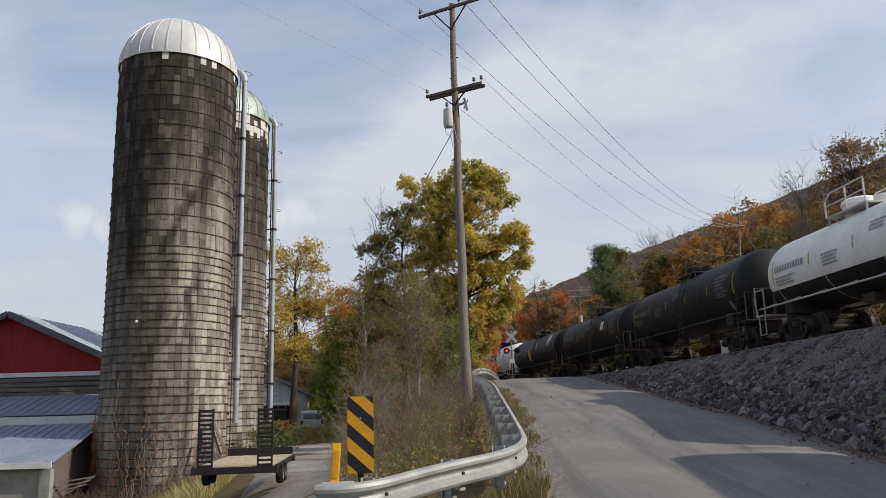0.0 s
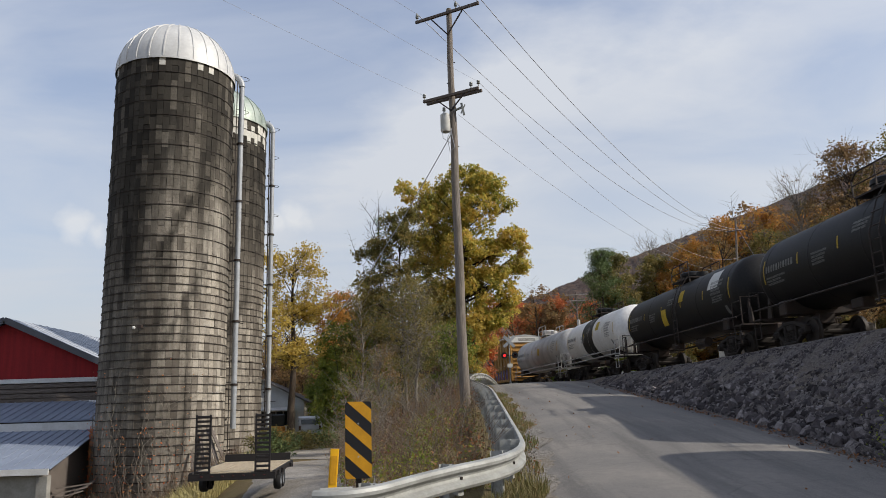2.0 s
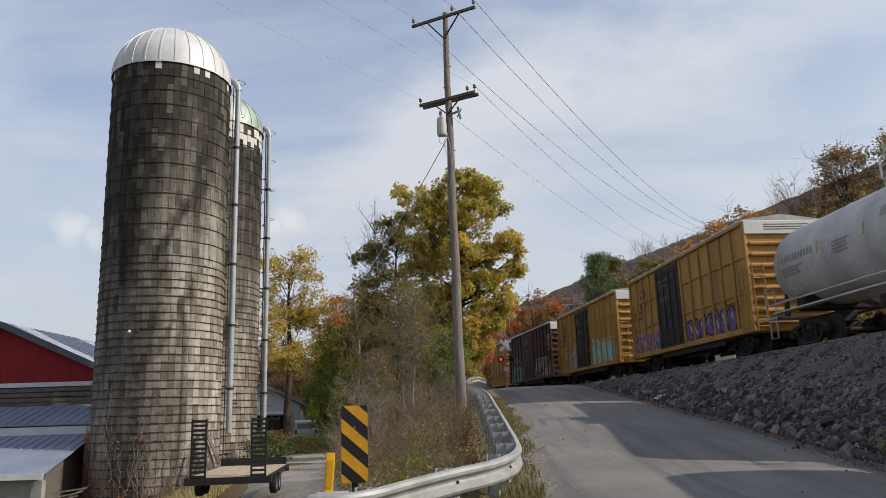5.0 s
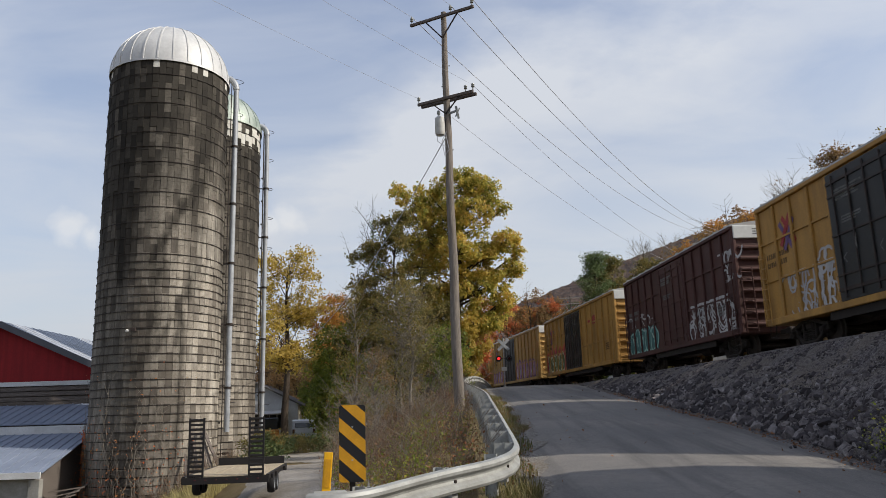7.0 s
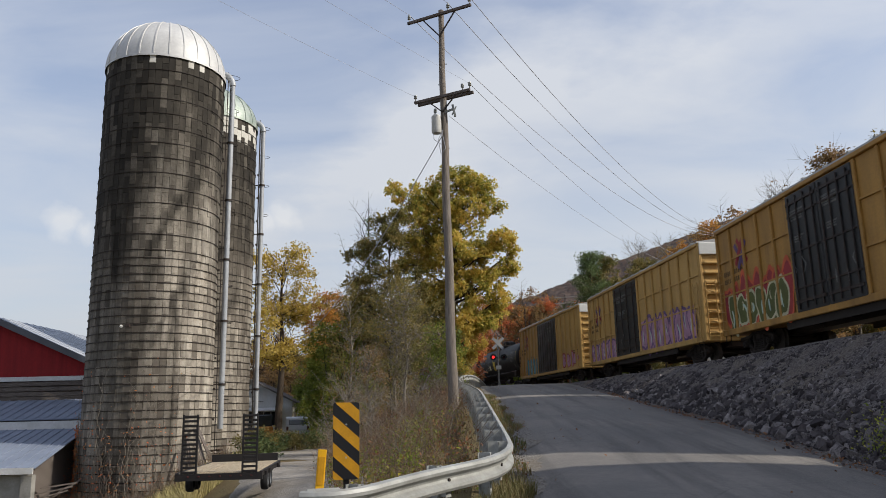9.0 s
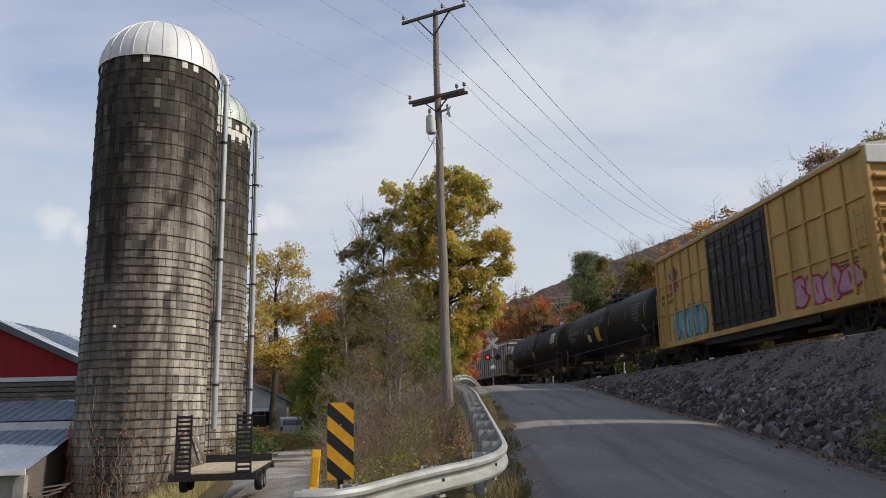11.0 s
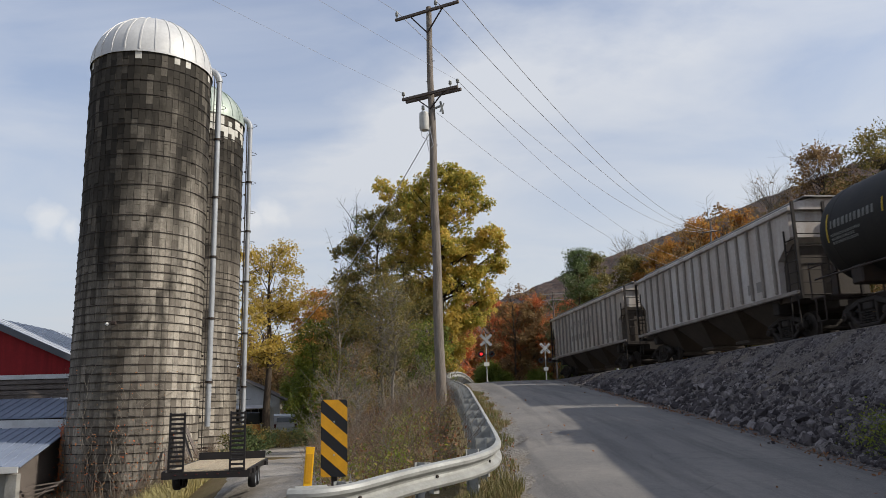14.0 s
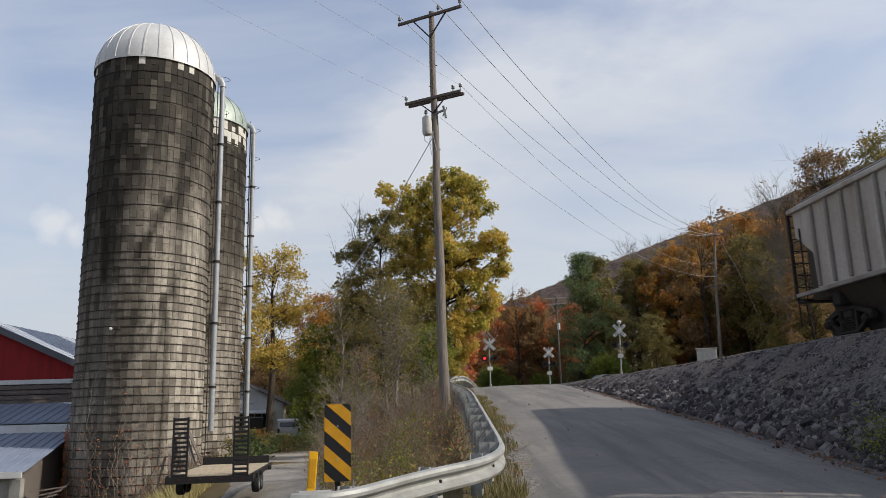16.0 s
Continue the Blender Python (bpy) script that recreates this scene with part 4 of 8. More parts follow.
def house():
    h = thing("house", "small white clapboard house with a grey gable roof", "house", pose(-16.4, 70.0, -0.5, 0, 0, 4))
    w, d, e, p = 3.7, 8.0, 3.5, 5.4
    part("wall", Geo().prism([(-w, 0), (w, 0), (w, e), (0, p - 0.1), (-w, e)], d, Matrix(((1, 0, 0, 0), (0, 0, 1, 0), (0, 1, 0, 0), (0, 0, 0, 1)))), M_SIDING, h)
    for sx in (-1, 1):
        part("roof", Geo().beam((sx * (w + 0.45), d / 2, e - 0.22), (0, d / 2, p), d + 0.8, 0.14, up=(0, 0, 1)), M_SHINGLE, h)
    for i in range(12):
        z = 0.12 + i * 0.25
        part("clapboard", Geo().box((0, -0.015, z), (2 * w, 0.03, 0.23), pose(0, 0, 0, 4, 0, 0)), M_SIDING, h)
    for x, ww in ((1.2, 2.6), (-1.8, 1.2)):
        wn = part("window", Geo().box((x, -0.05, 1.95), (ww + 0.16, 0.08, 1.35)), M_TRIM, h)
        for k in range(4 if ww > 2 else 2):
            nn = 4 if ww > 2 else 2
            part("pane", Geo().box((x - ww / 2 + ww * (k + 0.5) / nn, -0.10, 1.95), (ww / nn - 0.07, 0.02, 1.2)), M_GLASS, wn)
    part("awning", Geo().box((1.2, -0.55, 2.75), (3.4, 1.1, 0.08), pose(0, 0, 0, 14, 0, 0)), M_TRIM, h)


M_SIDING = weathered("clapboard", lin(206, 206, 204), lin(160, 158, 152), 1.0, 0.4, 0.8)
M_SHINGLE = weathered("shingle", lin(96, 92, 90), lin(64, 62, 60), 3, 0.6, 0.95)
house()


def van(m, label, paint, name="van"):
    """A boxy van seen from behind, its nose along +y."""
    v = thing(name, label, "van", m, group="parked vans")
    prof = [(-2.35, 0.42), (-2.40, 1.0), (-2.28, 1.80), (-2.0, 1.92), (0.7, 1.90), (1.35, 1.15), (2.3, 0.98), (2.42, 0.45)]
    g = Geo().prism(prof, 1.72, Matrix(((0, 0, 1, -0.86), (1, 0, 0, 0), (0, 1, 0, 0), (0, 0, 0, 1))))
    part("body", g, paint, v)
    part("rear_window", Geo().box((0, -2.37, 1.50), (1.30, 0.05, 0.34), pose(0, 0, 0, -8, 0, 0), 0.02), M_GLASS, v)
    for sx in (-1, 1):
        for y0, w in ((-1.5, 1.1), (-0.3, 1.0)):
            part("side_window", Geo().box((sx * 0.865, y0, 1.45), (0.03, w, 0.45), bev=0.01), M_GLASS, v)
        part("tail_light", Geo().box((sx * 0.76, -2.38, 1.05), (0.16, 0.06, 0.30), bev=0.01), M_RED_LENS, v)
        for yy in (-1.5, 1.55):
            w = part("wheel", Geo().lathe([(0.16, -0.09), (0.31, -0.10), (0.34, -0.05), (0.34, 0.05), (0.31, 0.10), (0.16, 0.09)], 20, Matrix.Translation((sx * 0.78, yy, 0.34)) @ pose(0, 0, 0, 0, 90, 0)), M_RUBBER, v, smooth=40)
            part("rim", Geo().lathe([(0.0, 0.04), (0.17, 0.05)], 14, Matrix.Translation((sx * 0.80, yy, 0.34)) @ pose(0, 0, 0, 0, 90 * sx, 0)), M_GALV, w)
    part("bumper", Geo().box((0, -2.45, 0.52), (1.7, 0.14, 0.2), bev=0.04), M_STEEL_DARK, v)
    part("windscreen", Geo().box((0, 1.04, 1.52), (1.4, 0.04, 0.72), pose(0, 0, 0, 41, 0, 0)), M_GLASS, v)


M_CAR_WHITE = plain("car_white", lin(200, 202, 204), 0.3, 0, 0.5, 0.1)
M_CAR_SILVER = plain("car_silver", lin(176, 180, 184), 0.35, 0.4, 0.5, 0.1)
van(pose(-10.6, 61.6, ground_z(-10.6, 61.6) + 0.12, 0, 0, 8), "white van parked under the trees, seen from behind", M_CAR_WHITE)
van(pose(-6.7, 62.0, ground_z(-6.7, 62) + 0.05, 0, 0, 4), "silver van parked behind the thicket", M_CAR_SILVER)


def loader():
    t = thing("farm_loader", "orange farm loader parked by the house", "loader", pose(-12.6, 58.5, ground_z(-12.6, 58.5) + 0.05, 0, 0, 12))
    part("body", Geo().box((0, 0, 1.0), (1.2, 2.6, 0.7), bev=0.08), M_ORANGE, t)
    part("cab", Geo().box((0, -0.4, 1.75), (1.1, 1.1, 0.9), bev=0.06), M_GLASS, t)
    part("bucket", Geo().prism([(0, 0), (0.7, 0.1), (0.6, 0.2), (0.1, 0.7), (0, 0.7)], 1.7, Matrix(((0, 0, 1, -0.85), (-1, 0, 0, -1.3), (0, 1, 0, 0.3), (0, 0, 0, 1)))), M_ORANGE, t)
    for sx in (-1, 1):
        for yy in (-0.8, 0.9):
            part("wheel", Geo().lathe([(0.2, -0.15), (0.42, -0.16), (0.48, 0.0), (0.42, 0.16), (0.2, 0.15)], 20, Matrix.Translation((sx * 0.75, yy, 0.5)) @ pose(0, 0, 0, 0, 90, 0)), M_RUBBER, t, smooth=40)


M_ORANGE = weathered("loader_orange", lin(176, 116, 40), lin(110, 76, 40), 2, 0.5, 0.6)
loader()


# ---------------------------------------------------------------- guardrail along the road
def smooth_path(pts, step=0.25):
    out = []
    P = [Vector(p) for p in pts]
    for i in range(len(P) - 1):
        a, b, c, d = P[max(i - 1, 0)], P[i], P[i + 1], P[min(i + 2, len(P) - 1)]
        n = max(2, int((c - b).length / step))
        for k in range(n):
            t = k / n
            out.append(0.5 * ((2 * b) + (c - a) * t + (2 * a - 5 * b + 4 * c - d) * t * t + (3 * b - a - 3 * c + d) * t ** 3))
    out.append(P[-1])
    return out


W_BEAM = [(0.0, 0.0), (0.055, -0.015), (0.075, -0.05), (0.07, -0.085), (0.01, -0.125), (0.0, -0.155), (0.01, -0.185), (0.07, -0.225), (0.075, -0.26), (0.055, -0.295), (0.0, -0.31)]


def guardrail(pts, label, posts):
    g = thing("guardrail", label, "guardrail")
    path = smooth_path(pts)
    prof = W_BEAM + [(s - 0.006, u) for s, u in W_BEAM[::-1]]
    part("beam", Geo().sweep(prof, path, closed=True), M_RAIL_GUARD, g, "galvanised W-profile beam", smooth=35)
    # posts at even spacing
    acc, last = 0.0, path[0]
    nxt = posts[0]
    for p, q in zip(path, path[1:]):
        acc += (q - p).length
        if acc >= nxt:
            nxt += posts[1]
            d = (q - p)
            d.z = 0
            d.normalize()
            side = Vector((d.y, -d.x, 0))
            base = p - side * 0.30
            gz = ground_z(base.x, base.y)
            m = Matrix((d, side, Vector((0, 0, 1)))).transposed()
            po = Geo()
            top = p.z - 0.01
            h = top - gz + 0.3
            po.box((0, 0, h / 2), (0.10, 0.010, h)).box((0, 0.15, h / 2), (0.10, 0.010, h)).box((0, 0.075, h / 2), (0.010, 0.14, h))
            po.box((0, 0.165, h - 0.18), (0.10, 0.010, 0.36)).box((0, 0.295, h - 0.18), (0.10, 0.010, 0.36)).box((0, 0.23, h - 0.18), (0.010, 0.12, 0.36))
            ob = part("post", po, M_RAIL_GUARD, g, m=Matrix.Translation((base.x, base.y, gz - 0.3)) @ m.to_4x4())
            part("bolt", Geo().cyl((0, 0.305, h - 0.16), (0, 0.325, h - 0.16), 0.02, n=8), M_STEEL_DARK, ob)
    return g


guardrail([(-1.36, 8.10, 0.86), (-1.06, 8.08, 0.86), (-0.78, 8.25, 0.875), (-0.56, 8.55, 0.90), (-0.22, 9.07, 0.94), (0.16, 9.55, 0.98), (0.58, 10.05, 1.02), (0.89, 10.62, 1.07),
           (1.07, 11.4, 1.13), (1.14, 12.5, 1.22), (1.20, 14.4, 1.38), (1.24, 16.5, 1.60), (1.30, 19.5, 1.90), (1.42, 24.0, 2.26), (1.40, 29.0, 2.58), (1.27, 33.0, 2.86), (1.20, 36.0, 3.10), (1.58, 40.0, 3.46), (2.17, 44.0, 3.68), (2.83, 49.0, 3.74), (3.54, 54.0, 3.56), (3.95, 56.5, 3.30)],
          "curved galvanised steel guardrail beside the road", (0.9, 1.4))


def marker_sign():
    s = thing("hazard_marker", "black and yellow diagonally striped hazard marker", "road sign", pose(-0.955, 8.56, 0.0, 0, 0, 4))
    w, h, z0 = 0.285, 0.815, 0.92
    rad = 0.03
    out = []
    for cx, cz, a0 in ((w / 2 - rad, z0 + h - rad, 0), (-w / 2 + rad, z0 + h - rad, 90), (-w / 2 + rad, z0 + rad, 180), (w / 2 - rad, z0 + rad, 270)):
        for k in range(5):
            a = radians(a0 + 22.5 * k)
            out.append((cx + rad * math.cos(a), cz + rad * math.sin(a)))
    m = NEAR_M.copy()
    part("panel", Geo().prism(out, 0.004, m), M_SIGN_BLACK, s)

    def clip(poly, f):
        res = []
        for i, p in enumerate(poly):
            q = poly[(i + 1) % len(poly)]
            a, b = f(p), f(q)
            if a >= 0:
                res.append(p)
            if a * b < 0:
                t = a / (a - b)
                res.append((p[0] + (q[0] - p[0]) * t, p[1] + (q[1] - p[1]) * t))
        return res

    band = 0.146
    m2 = NEAR_M.copy()
    m2.translation = (0, -0.0055, 0)
    for k in range(4):
        lo = z0 - 0.17 + k * 2 * band
        f1 = lambda p: (p[1] + 0.88 * p[0]) - (lo + 0.0)
        f2 = lambda p: (lo + band) - (p[1] + 0.88 * p[0])
        poly = clip(clip(out, f1), f2)
        if len(poly) > 2:
            part("stripe", Geo().prism(poly, 0.002, m2), M_SIGN_YELLOW, s, "yellow reflective stripe")
    po = Geo().box((0.0, 0.03, 0.75), (0.06, 0.03, 1.7)).box((0, 0.045, 0.75), (0.02, 0.02, 1.7))
    part("post", po, M_STEEL_RUST, s)
    for zz in (1.15, 1.5):
        part("bolt", Geo().cyl((0, 0.0, zz), (0, -0.012, zz), 0.01, n=8), M_GALV, s)


NEAR_M = Matrix(((1, 0, 0, 0), (0, 0, -1, 0), (0, 1, 0, 0), (0, 0, 0, 1)))
M_SIGN_BLACK = plain("sign_black", lin(24, 24, 28), 0.45, var=0.2)
M_SIGN_YELLOW = weathered("sign_yellow", lin(206, 150, 24), lin(150, 104, 22), 6, 0.4, 0.45)
marker_sign()

yp = thing("marker_post", "flat yellow plastic marker post at the rail end", "marker post", pose(-1.28, 8.22, ground_z(-1.28, 8.22) - 0.1, 2, 4, 10))
M_YPOST = weathered("post_yellow", lin(232, 176, 20), lin(180, 130, 30), 5, 0.3, 0.5)
part("blade", Geo().prism([(-0.040, 0.0), (0.040, 0.0), (0.045, 0.012), (0.035, 0.03), (-0.035, 0.03), (-0.045, 0.012)], 1.26 - ground_z(-1.28, 8.22) + 0.1), M_YPOST, yp)
part("reflector", Geo().box((0.0, -0.004, 1.05 - ground_z(-1.28, 8.22) + 0.1), (0.06, 0.006, 0.28)), M_SIGN_YELLOW, yp)

solid("end_anchor", Geo().box((-1.15, 8.2, 0.70), (0.42, 0.14, 0.34), pose(0, 0, 0, 0, 0, 10), 0.05), M_RAIL_GUARD, "flared steel terminal plate of the guardrail", "terminal")


# ---------------------------------------------------------------- utility poles and wires
PX, PY, PZ = 0.62, 24.0, 1.75
LINE = Vector((24.6, 43.5, 0)).normalized()          # towards the next pole
ARM = Vector((LINE.y, -LINE.x, 0))
FAR_POLE = Vector((26.2, 67.0, 5.6))


def insulator(base, h=0.22):
    return Geo().lathe([(0.02, 0.0), (0.02, 0.08), (0.055, 0.09), (0.06, 0.12), (0.035, 0.14), (0.055, 0.16), (0.05, 0.20), (0.0, h)], 12, Matrix.Translation(base))


def utility_pole():
    p = thing("utility_pole", "tall weathered wooden utility pole with two crossarms", "utility pole", pose(PX, PY, 0))
    top = Vector((-0.10, 0, 15.15))
    n = 16
    pts = [Vector((0, 0, PZ - 0.8)).lerp(top, i / n) + Vector((0.015 * math.sin(i * 1.3), 0.01 * math.cos(i), 0)) for i in range(n + 1)]
    part("shaft", Geo().tube(pts, [0.172 - 0.080 * i / n for i in range(n + 1)], 18), M_POLE, p, smooth=50)
    hooks = []
    a = Geo()
    z1, c1 = 14.95, Vector((-0.10, 0, 14.95)) - LINE * 0.14
    a.beam(c1 - ARM * 1.24, c1 + ARM * 1.24, 0.085, 0.10, bev=0.01)
    arm = part("crossarm", a, M_ARM, p, "upper wooden crossarm")
    for sgn in (-1, 1):
        part("brace", Geo().beam(c1 + ARM * 0.62 * sgn + Vector((0, 0, -0.05)), Vector((-0.09, 0, 14.15)) - LINE * 0.13, 0.03, 0.045), M_STEEL_DARK, arm)
    for u in (-1.18, 0.36, 1.18):
        b = c1 + ARM * u + Vector((0, 0, 0.06))
        part("insulator", insulator(b, 0.30), M_PORCELAIN, arm, smooth=40)
        hooks.append(b + Vector((0, 0, 0.26)))
    z2 = 11.95
    for off in (-0.12, 0.12):
        c2 = Vector((-0.07, 0, z2)) + LINE * off
        a2 = part("crossarm", Geo().beam(c2 - ARM * 1.06, c2 + ARM * 1.06, 0.085, 0.10, bev=0.01), M_ARM, p, "lower wooden crossarm")
        for u in (-1.02, 0.78, 1.05):
            if off < 0:
                b = c2 + ARM * u + Vector((0, 0, 0.06))
                part("insulator", insulator(b, 0.18), M_PORCELAIN, a2, smooth=40)
                if u != 0.78:
                    hooks.append(b + Vector((0, 0, 0.16)))
    for sgn in (-1, 1):
        part("brace", Geo().beam(Vector((-0.07, 0, z2 - 0.05)) + ARM * 0.55 * sgn - LINE * 0.14, Vector((-0.06, 0, z2 - 0.55)) - LINE * 0.13, 0.03, 0.04), M_STEEL_DARK, p)
    t = Geo().lathe([(0.0, 0.02), (0.10, 0.0), (0.16, -0.06), (0.165, -0.58), (0.14, -0.65), (0.0, -0.66)], 20, Matrix.Translation((-0.33, -0.10, 11.30)))
    tr = part("transformer", t, M_CAN, p, "pale grey transformer can", smooth=40)
    part("bushing", insulator(Vector((-0.36, -0.10, 11.30)), 0.24), M_PORCELAIN, tr, smooth=40)
    part("bracket", Geo().box((-0.18, -0.05, 10.95), (0.16, 0.08, 0.5)), M_STEEL_DARK, tr)
    fu = Geo().beam((-0.06, -0.06, 11.40), (0.26, -0.12, 11.50), 0.06, 0.06).beam((0.22, -0.13, 11.64), (0.30, -0.13, 11.22), 0.07, 0.07).beam((0.34, -0.13, 11.58), (0.20, -0.13, 11.28), 0.04, 0.04)
    part("fuse_cutout", fu, M_PORCELAIN, p)
    lp = Geo().tube([(-0.12, -0.16, 10.75), (-0.28, -0.2, 10.4), (-0.20, -0.2, 9.9), (-0.05, -0.2, 10.1), (-0.16, -0.2, 10.7)], 0.012, 5)
    lp.tube([(-0.36, -0.1, 11.45), (-0.45, -0.15, 11.0), (-0.42, -0.2, 10.4), (-0.14, -0.2, 10.2)], 0.012, 5)
    part("drip_loop", lp, M_WIRE, p)
    st = Geo()
    for k in range(14):
        z = 3.4 + 0.75 * k
        rr = 0.172 - 0.080 * (z - PZ + 0.8) / (15.95 - PZ)
        cx = -0.10 * (z - PZ + 0.8) / (15.95 - PZ)
        sg = 1 if k % 2 else -1
        st.beam((cx + sg * (rr - 0.04), -0.03, z), (cx + sg * (rr + 0.05), -0.04, z), 0.02, 0.02)
    part("staple", st, M_STEEL_DARK, p)
    return [Vector((PX, PY, 0)) + h for h in hooks]


def far_pole():
    p = thing("utility_pole", "far wooden utility pole on the slope above the track", "utility pole", pose(FAR_POLE.x, FAR_POLE.y, 0))
    part("shaft", Geo().tube([(-0.1, 0, FAR_POLE.z - 0.8), (0.1, 0, 11.5), (0.55, 0, 17.7)], [0.15, 0.12, 0.08], 12), M_POLE, p, smooth=50)
    part("crossarm", Geo().beam(Vector((0.5, -0.1, 16.75)) - ARM * 0.8, Vector((0.5, -0.1, 16.75)) + ARM * 0.8, 0.08, 0.09), M_ARM, p)
    part("crossarm", Geo().beam(Vector((0.2, -0.1, 12.1)) - ARM * 1.1, Vector((0.2, -0.1, 12.1)) + ARM * 1.1, 0.1, 0.12), M_ARM, p)
    g = Geo().tube([(0.5, -0.1, 17.2), (2.2, -0.2, 13.5), (3.6, -0.4, 9.0)], 0.02, 5)
    part("guy_wire", g, M_WIRE, p)
    return Vector((FAR_POLE.x + 0.5, FAR_POLE.y, 17.4))


def span(name, a, b, sag, r, label):
    pts = []
    for i in range(25):
        t = i / 24
        q = Vector(a).lerp(Vector(b), t)
        q.z -= sag * 4 * t * (1 - t)
        pts.append(q)
    return solid(name, Geo().tube(pts, r, 5), M_WIRE, label, "wire", group="overhead wires")


M_PORCELAIN = plain("porcelain", lin(132, 134, 130), 0.3)
M_CAN = weathered("transformer_grey", lin(196, 196, 192), lin(140, 136, 128), 4, 0.4, 0.5)
M_WIRE = plain("wire_aluminium", lin(168, 170, 178), 0.5, 0.0)
HOOKS = utility_pole()
TIP = far_pole()


def distant_pole():
    x, y = 12.5, 70.5
    p = thing("utility_pole", "slender distant pole with double crossarm before the wood", "utility pole", pose(x, y, 0))
    part("shaft", Geo().tube([(0, 0, ground_z(x, y) - 0.6), (0, 0, 12.1)], [0.10, 0.07], 10), M_ARM, p, smooth=50)
    for z in (11.85, 11.3):
        part("crossarm", Geo().beam((-1.0, -0.1, z), (1.0, -0.1, z + 0.05), 0.07, 0.08), M_POLE_GREY, p)
    for sx in (-1, 1):
        part("brace", Geo().beam((sx * 0.6, -0.1, 11.3), (0, -0.1, 10.4), 0.03, 0.04), M_POLE_GREY, p)
    part("transformer", Geo().lathe([(0.0, 0.0), (0.15, 0.0), (0.15, 0.6), (0.0, 0.64)], 14, Matrix.Translation((0.05, -0.2, 8.9))), M_CAN, p, smooth=40)


distant_pole()
for i, h in enumerate(HOOKS):
    thin = 0.014 if i < 3 else 0.009
    if i != 3:
        span("power_wire", h, TIP + ARM * (0.5 * (i % 3) - 0.5) + Vector((0, 0, -0.6 if i < 3 else -3.1)), 2.1, thin, "thin bright overhead power wire")
    back = h - LINE * 42 + Vector((-2.0, 0, -0.6))
    span("power_wire", h, back, 0.8, thin * 0.45, "thin bright overhead power wire")
span("service_wire", (PX - 0.15, PY - 0.15, 10.55), (-11.5, 60.0, 6.8), 1.3, 0.016, "twisted service wire to the house")
span("service_wire", (PX + 0.1, PY, 11.3), TIP + Vector((0, 0, -4.4)), 1.6, 0.008, "thin overhead wire between the poles")


# ---------------------------------------------------------------- crossing signals
def crossing_signal(x, y, z, lean, label, back=False, lit=False, turn=0, bell=False):
    s = thing("crossing_signal", label, "crossing signal", pose(x, y, z, 0, lean, turn), group="signals at the level crossing")
    part("mast", Geo().cyl((0, 0, -0.4), (0, 0, 3.95), 0.055, n=12), M_MAST, s, smooth=40)
    part("base", Geo().cyl((0, 0, -0.3), (0, 0, 0.35), 0.12, 0.09, 12), M_MAST, s)
    for a in (45, -45):
        cb = part("crossbuck", Geo().box((0, -0.075 - (0.022 if a > 0 else 0), 3.45), (1.22, 0.02, 0.23), pose(0, 0, 0, 0, a, 0), 0.004), M_GALV if back else M_BUCK, s,
                  "bare metal back of the crossbuck" if back else "white crossbuck blade")
        if not back:
            t = Geo()
            for u in ((-0.42, -0.3, -0.18, 0.18, 0.3, 0.42) if a > 0 else (-0.4, -0.26, 0.26, 0.4)):
                m = pose(0, 0, 3.45) @ pose(0, 0, 0, 0, a, 0)
                t.box(m @ Vector((u, -0.111, 0)), (0.05, 0.006, 0.12), m.to_3x3())
            part("lettering", t, M_SIGN_BLACK, cb)
    part("lamp_bar", Geo().cyl((-0.45, -0.02, 2.35), (0.45, -0.02, 2.35), 0.03, n=8), M_STEEL_DARK, s)
    for sx in (-1, 1):
        la = Geo().lathe([(0.0, 0.02), (0.25, 0.02), (0.25, 0.0), (0.0, 0.0)], 20, Matrix.Translation((sx * 0.42, -0.10, 2.35)) @ pose(0, 0, 0, 90, 0, 0))
        la.cyl((sx * 0.42, 0.16, 2.35), (sx * 0.42, -0.1, 2.35), 0.10, 0.14, 14)
        lp = part("lamp", la, M_SIGN_BLACK, s, "black round lamp with a hood")
        hood = Geo().lathe([(0.13, 0.0), (0.13, 0.28)], 12, Matrix.Translation((sx * 0.42, -0.10, 2.35)) @ pose(0, 0, 0, 90, 0, 0), math.pi * 0.0, math.pi)
        part("hood", hood, M_SIGN_BLACK, lp)
        on = lit and ((sx < 0) == (lit == "left"))
        part("lens", Geo().lathe([(0.0, 0.05), (0.06, 0.045), (0.11, 0.03)], 16, Matrix.Translation((sx * 0.42, -0.10, 2.35)) @ pose(0, 0, 0, 90, 0, 0)), M_LAMP_RED if on else M_LAMP_OFF, lp, "glowing red lens" if on else "", smooth=40)
    part("sign_plate", Geo().box((0, -0.08, 1.55), (0.42, 0.02, 0.30), bev=0.004), M_BUCK, s)
    if bell:
        part("bell", Geo().lathe([(0.0, 0.30), (0.14, 0.26), (0.18, 0.14), (0.10, 0.02), (0.0, 0.0)], 16, Matrix.Translation((0, 0, 3.95))), M_BUCK, s, smooth=40)


def glow(name, color, strength):
    n = Nodes(name)
    n.done(color, 0.4)
    n.b.inputs["Emission Color"].default_value = color
    n.b.inputs["Emission Strength"].default_value = strength
    return n.mat


M_MAST = weathered("mast_silver", lin(176, 178, 178), lin(120, 120, 118), 3, 0.5, 0.5, 0.5)
M_BUCK = weathered("crossbuck_white", lin(214, 214, 210), lin(160, 158, 150), 4, 0.3, 0.6)
M_LAMP_RED = glow("lamp_red", (1.0, 0.03, 0.03, 1), 1.6)
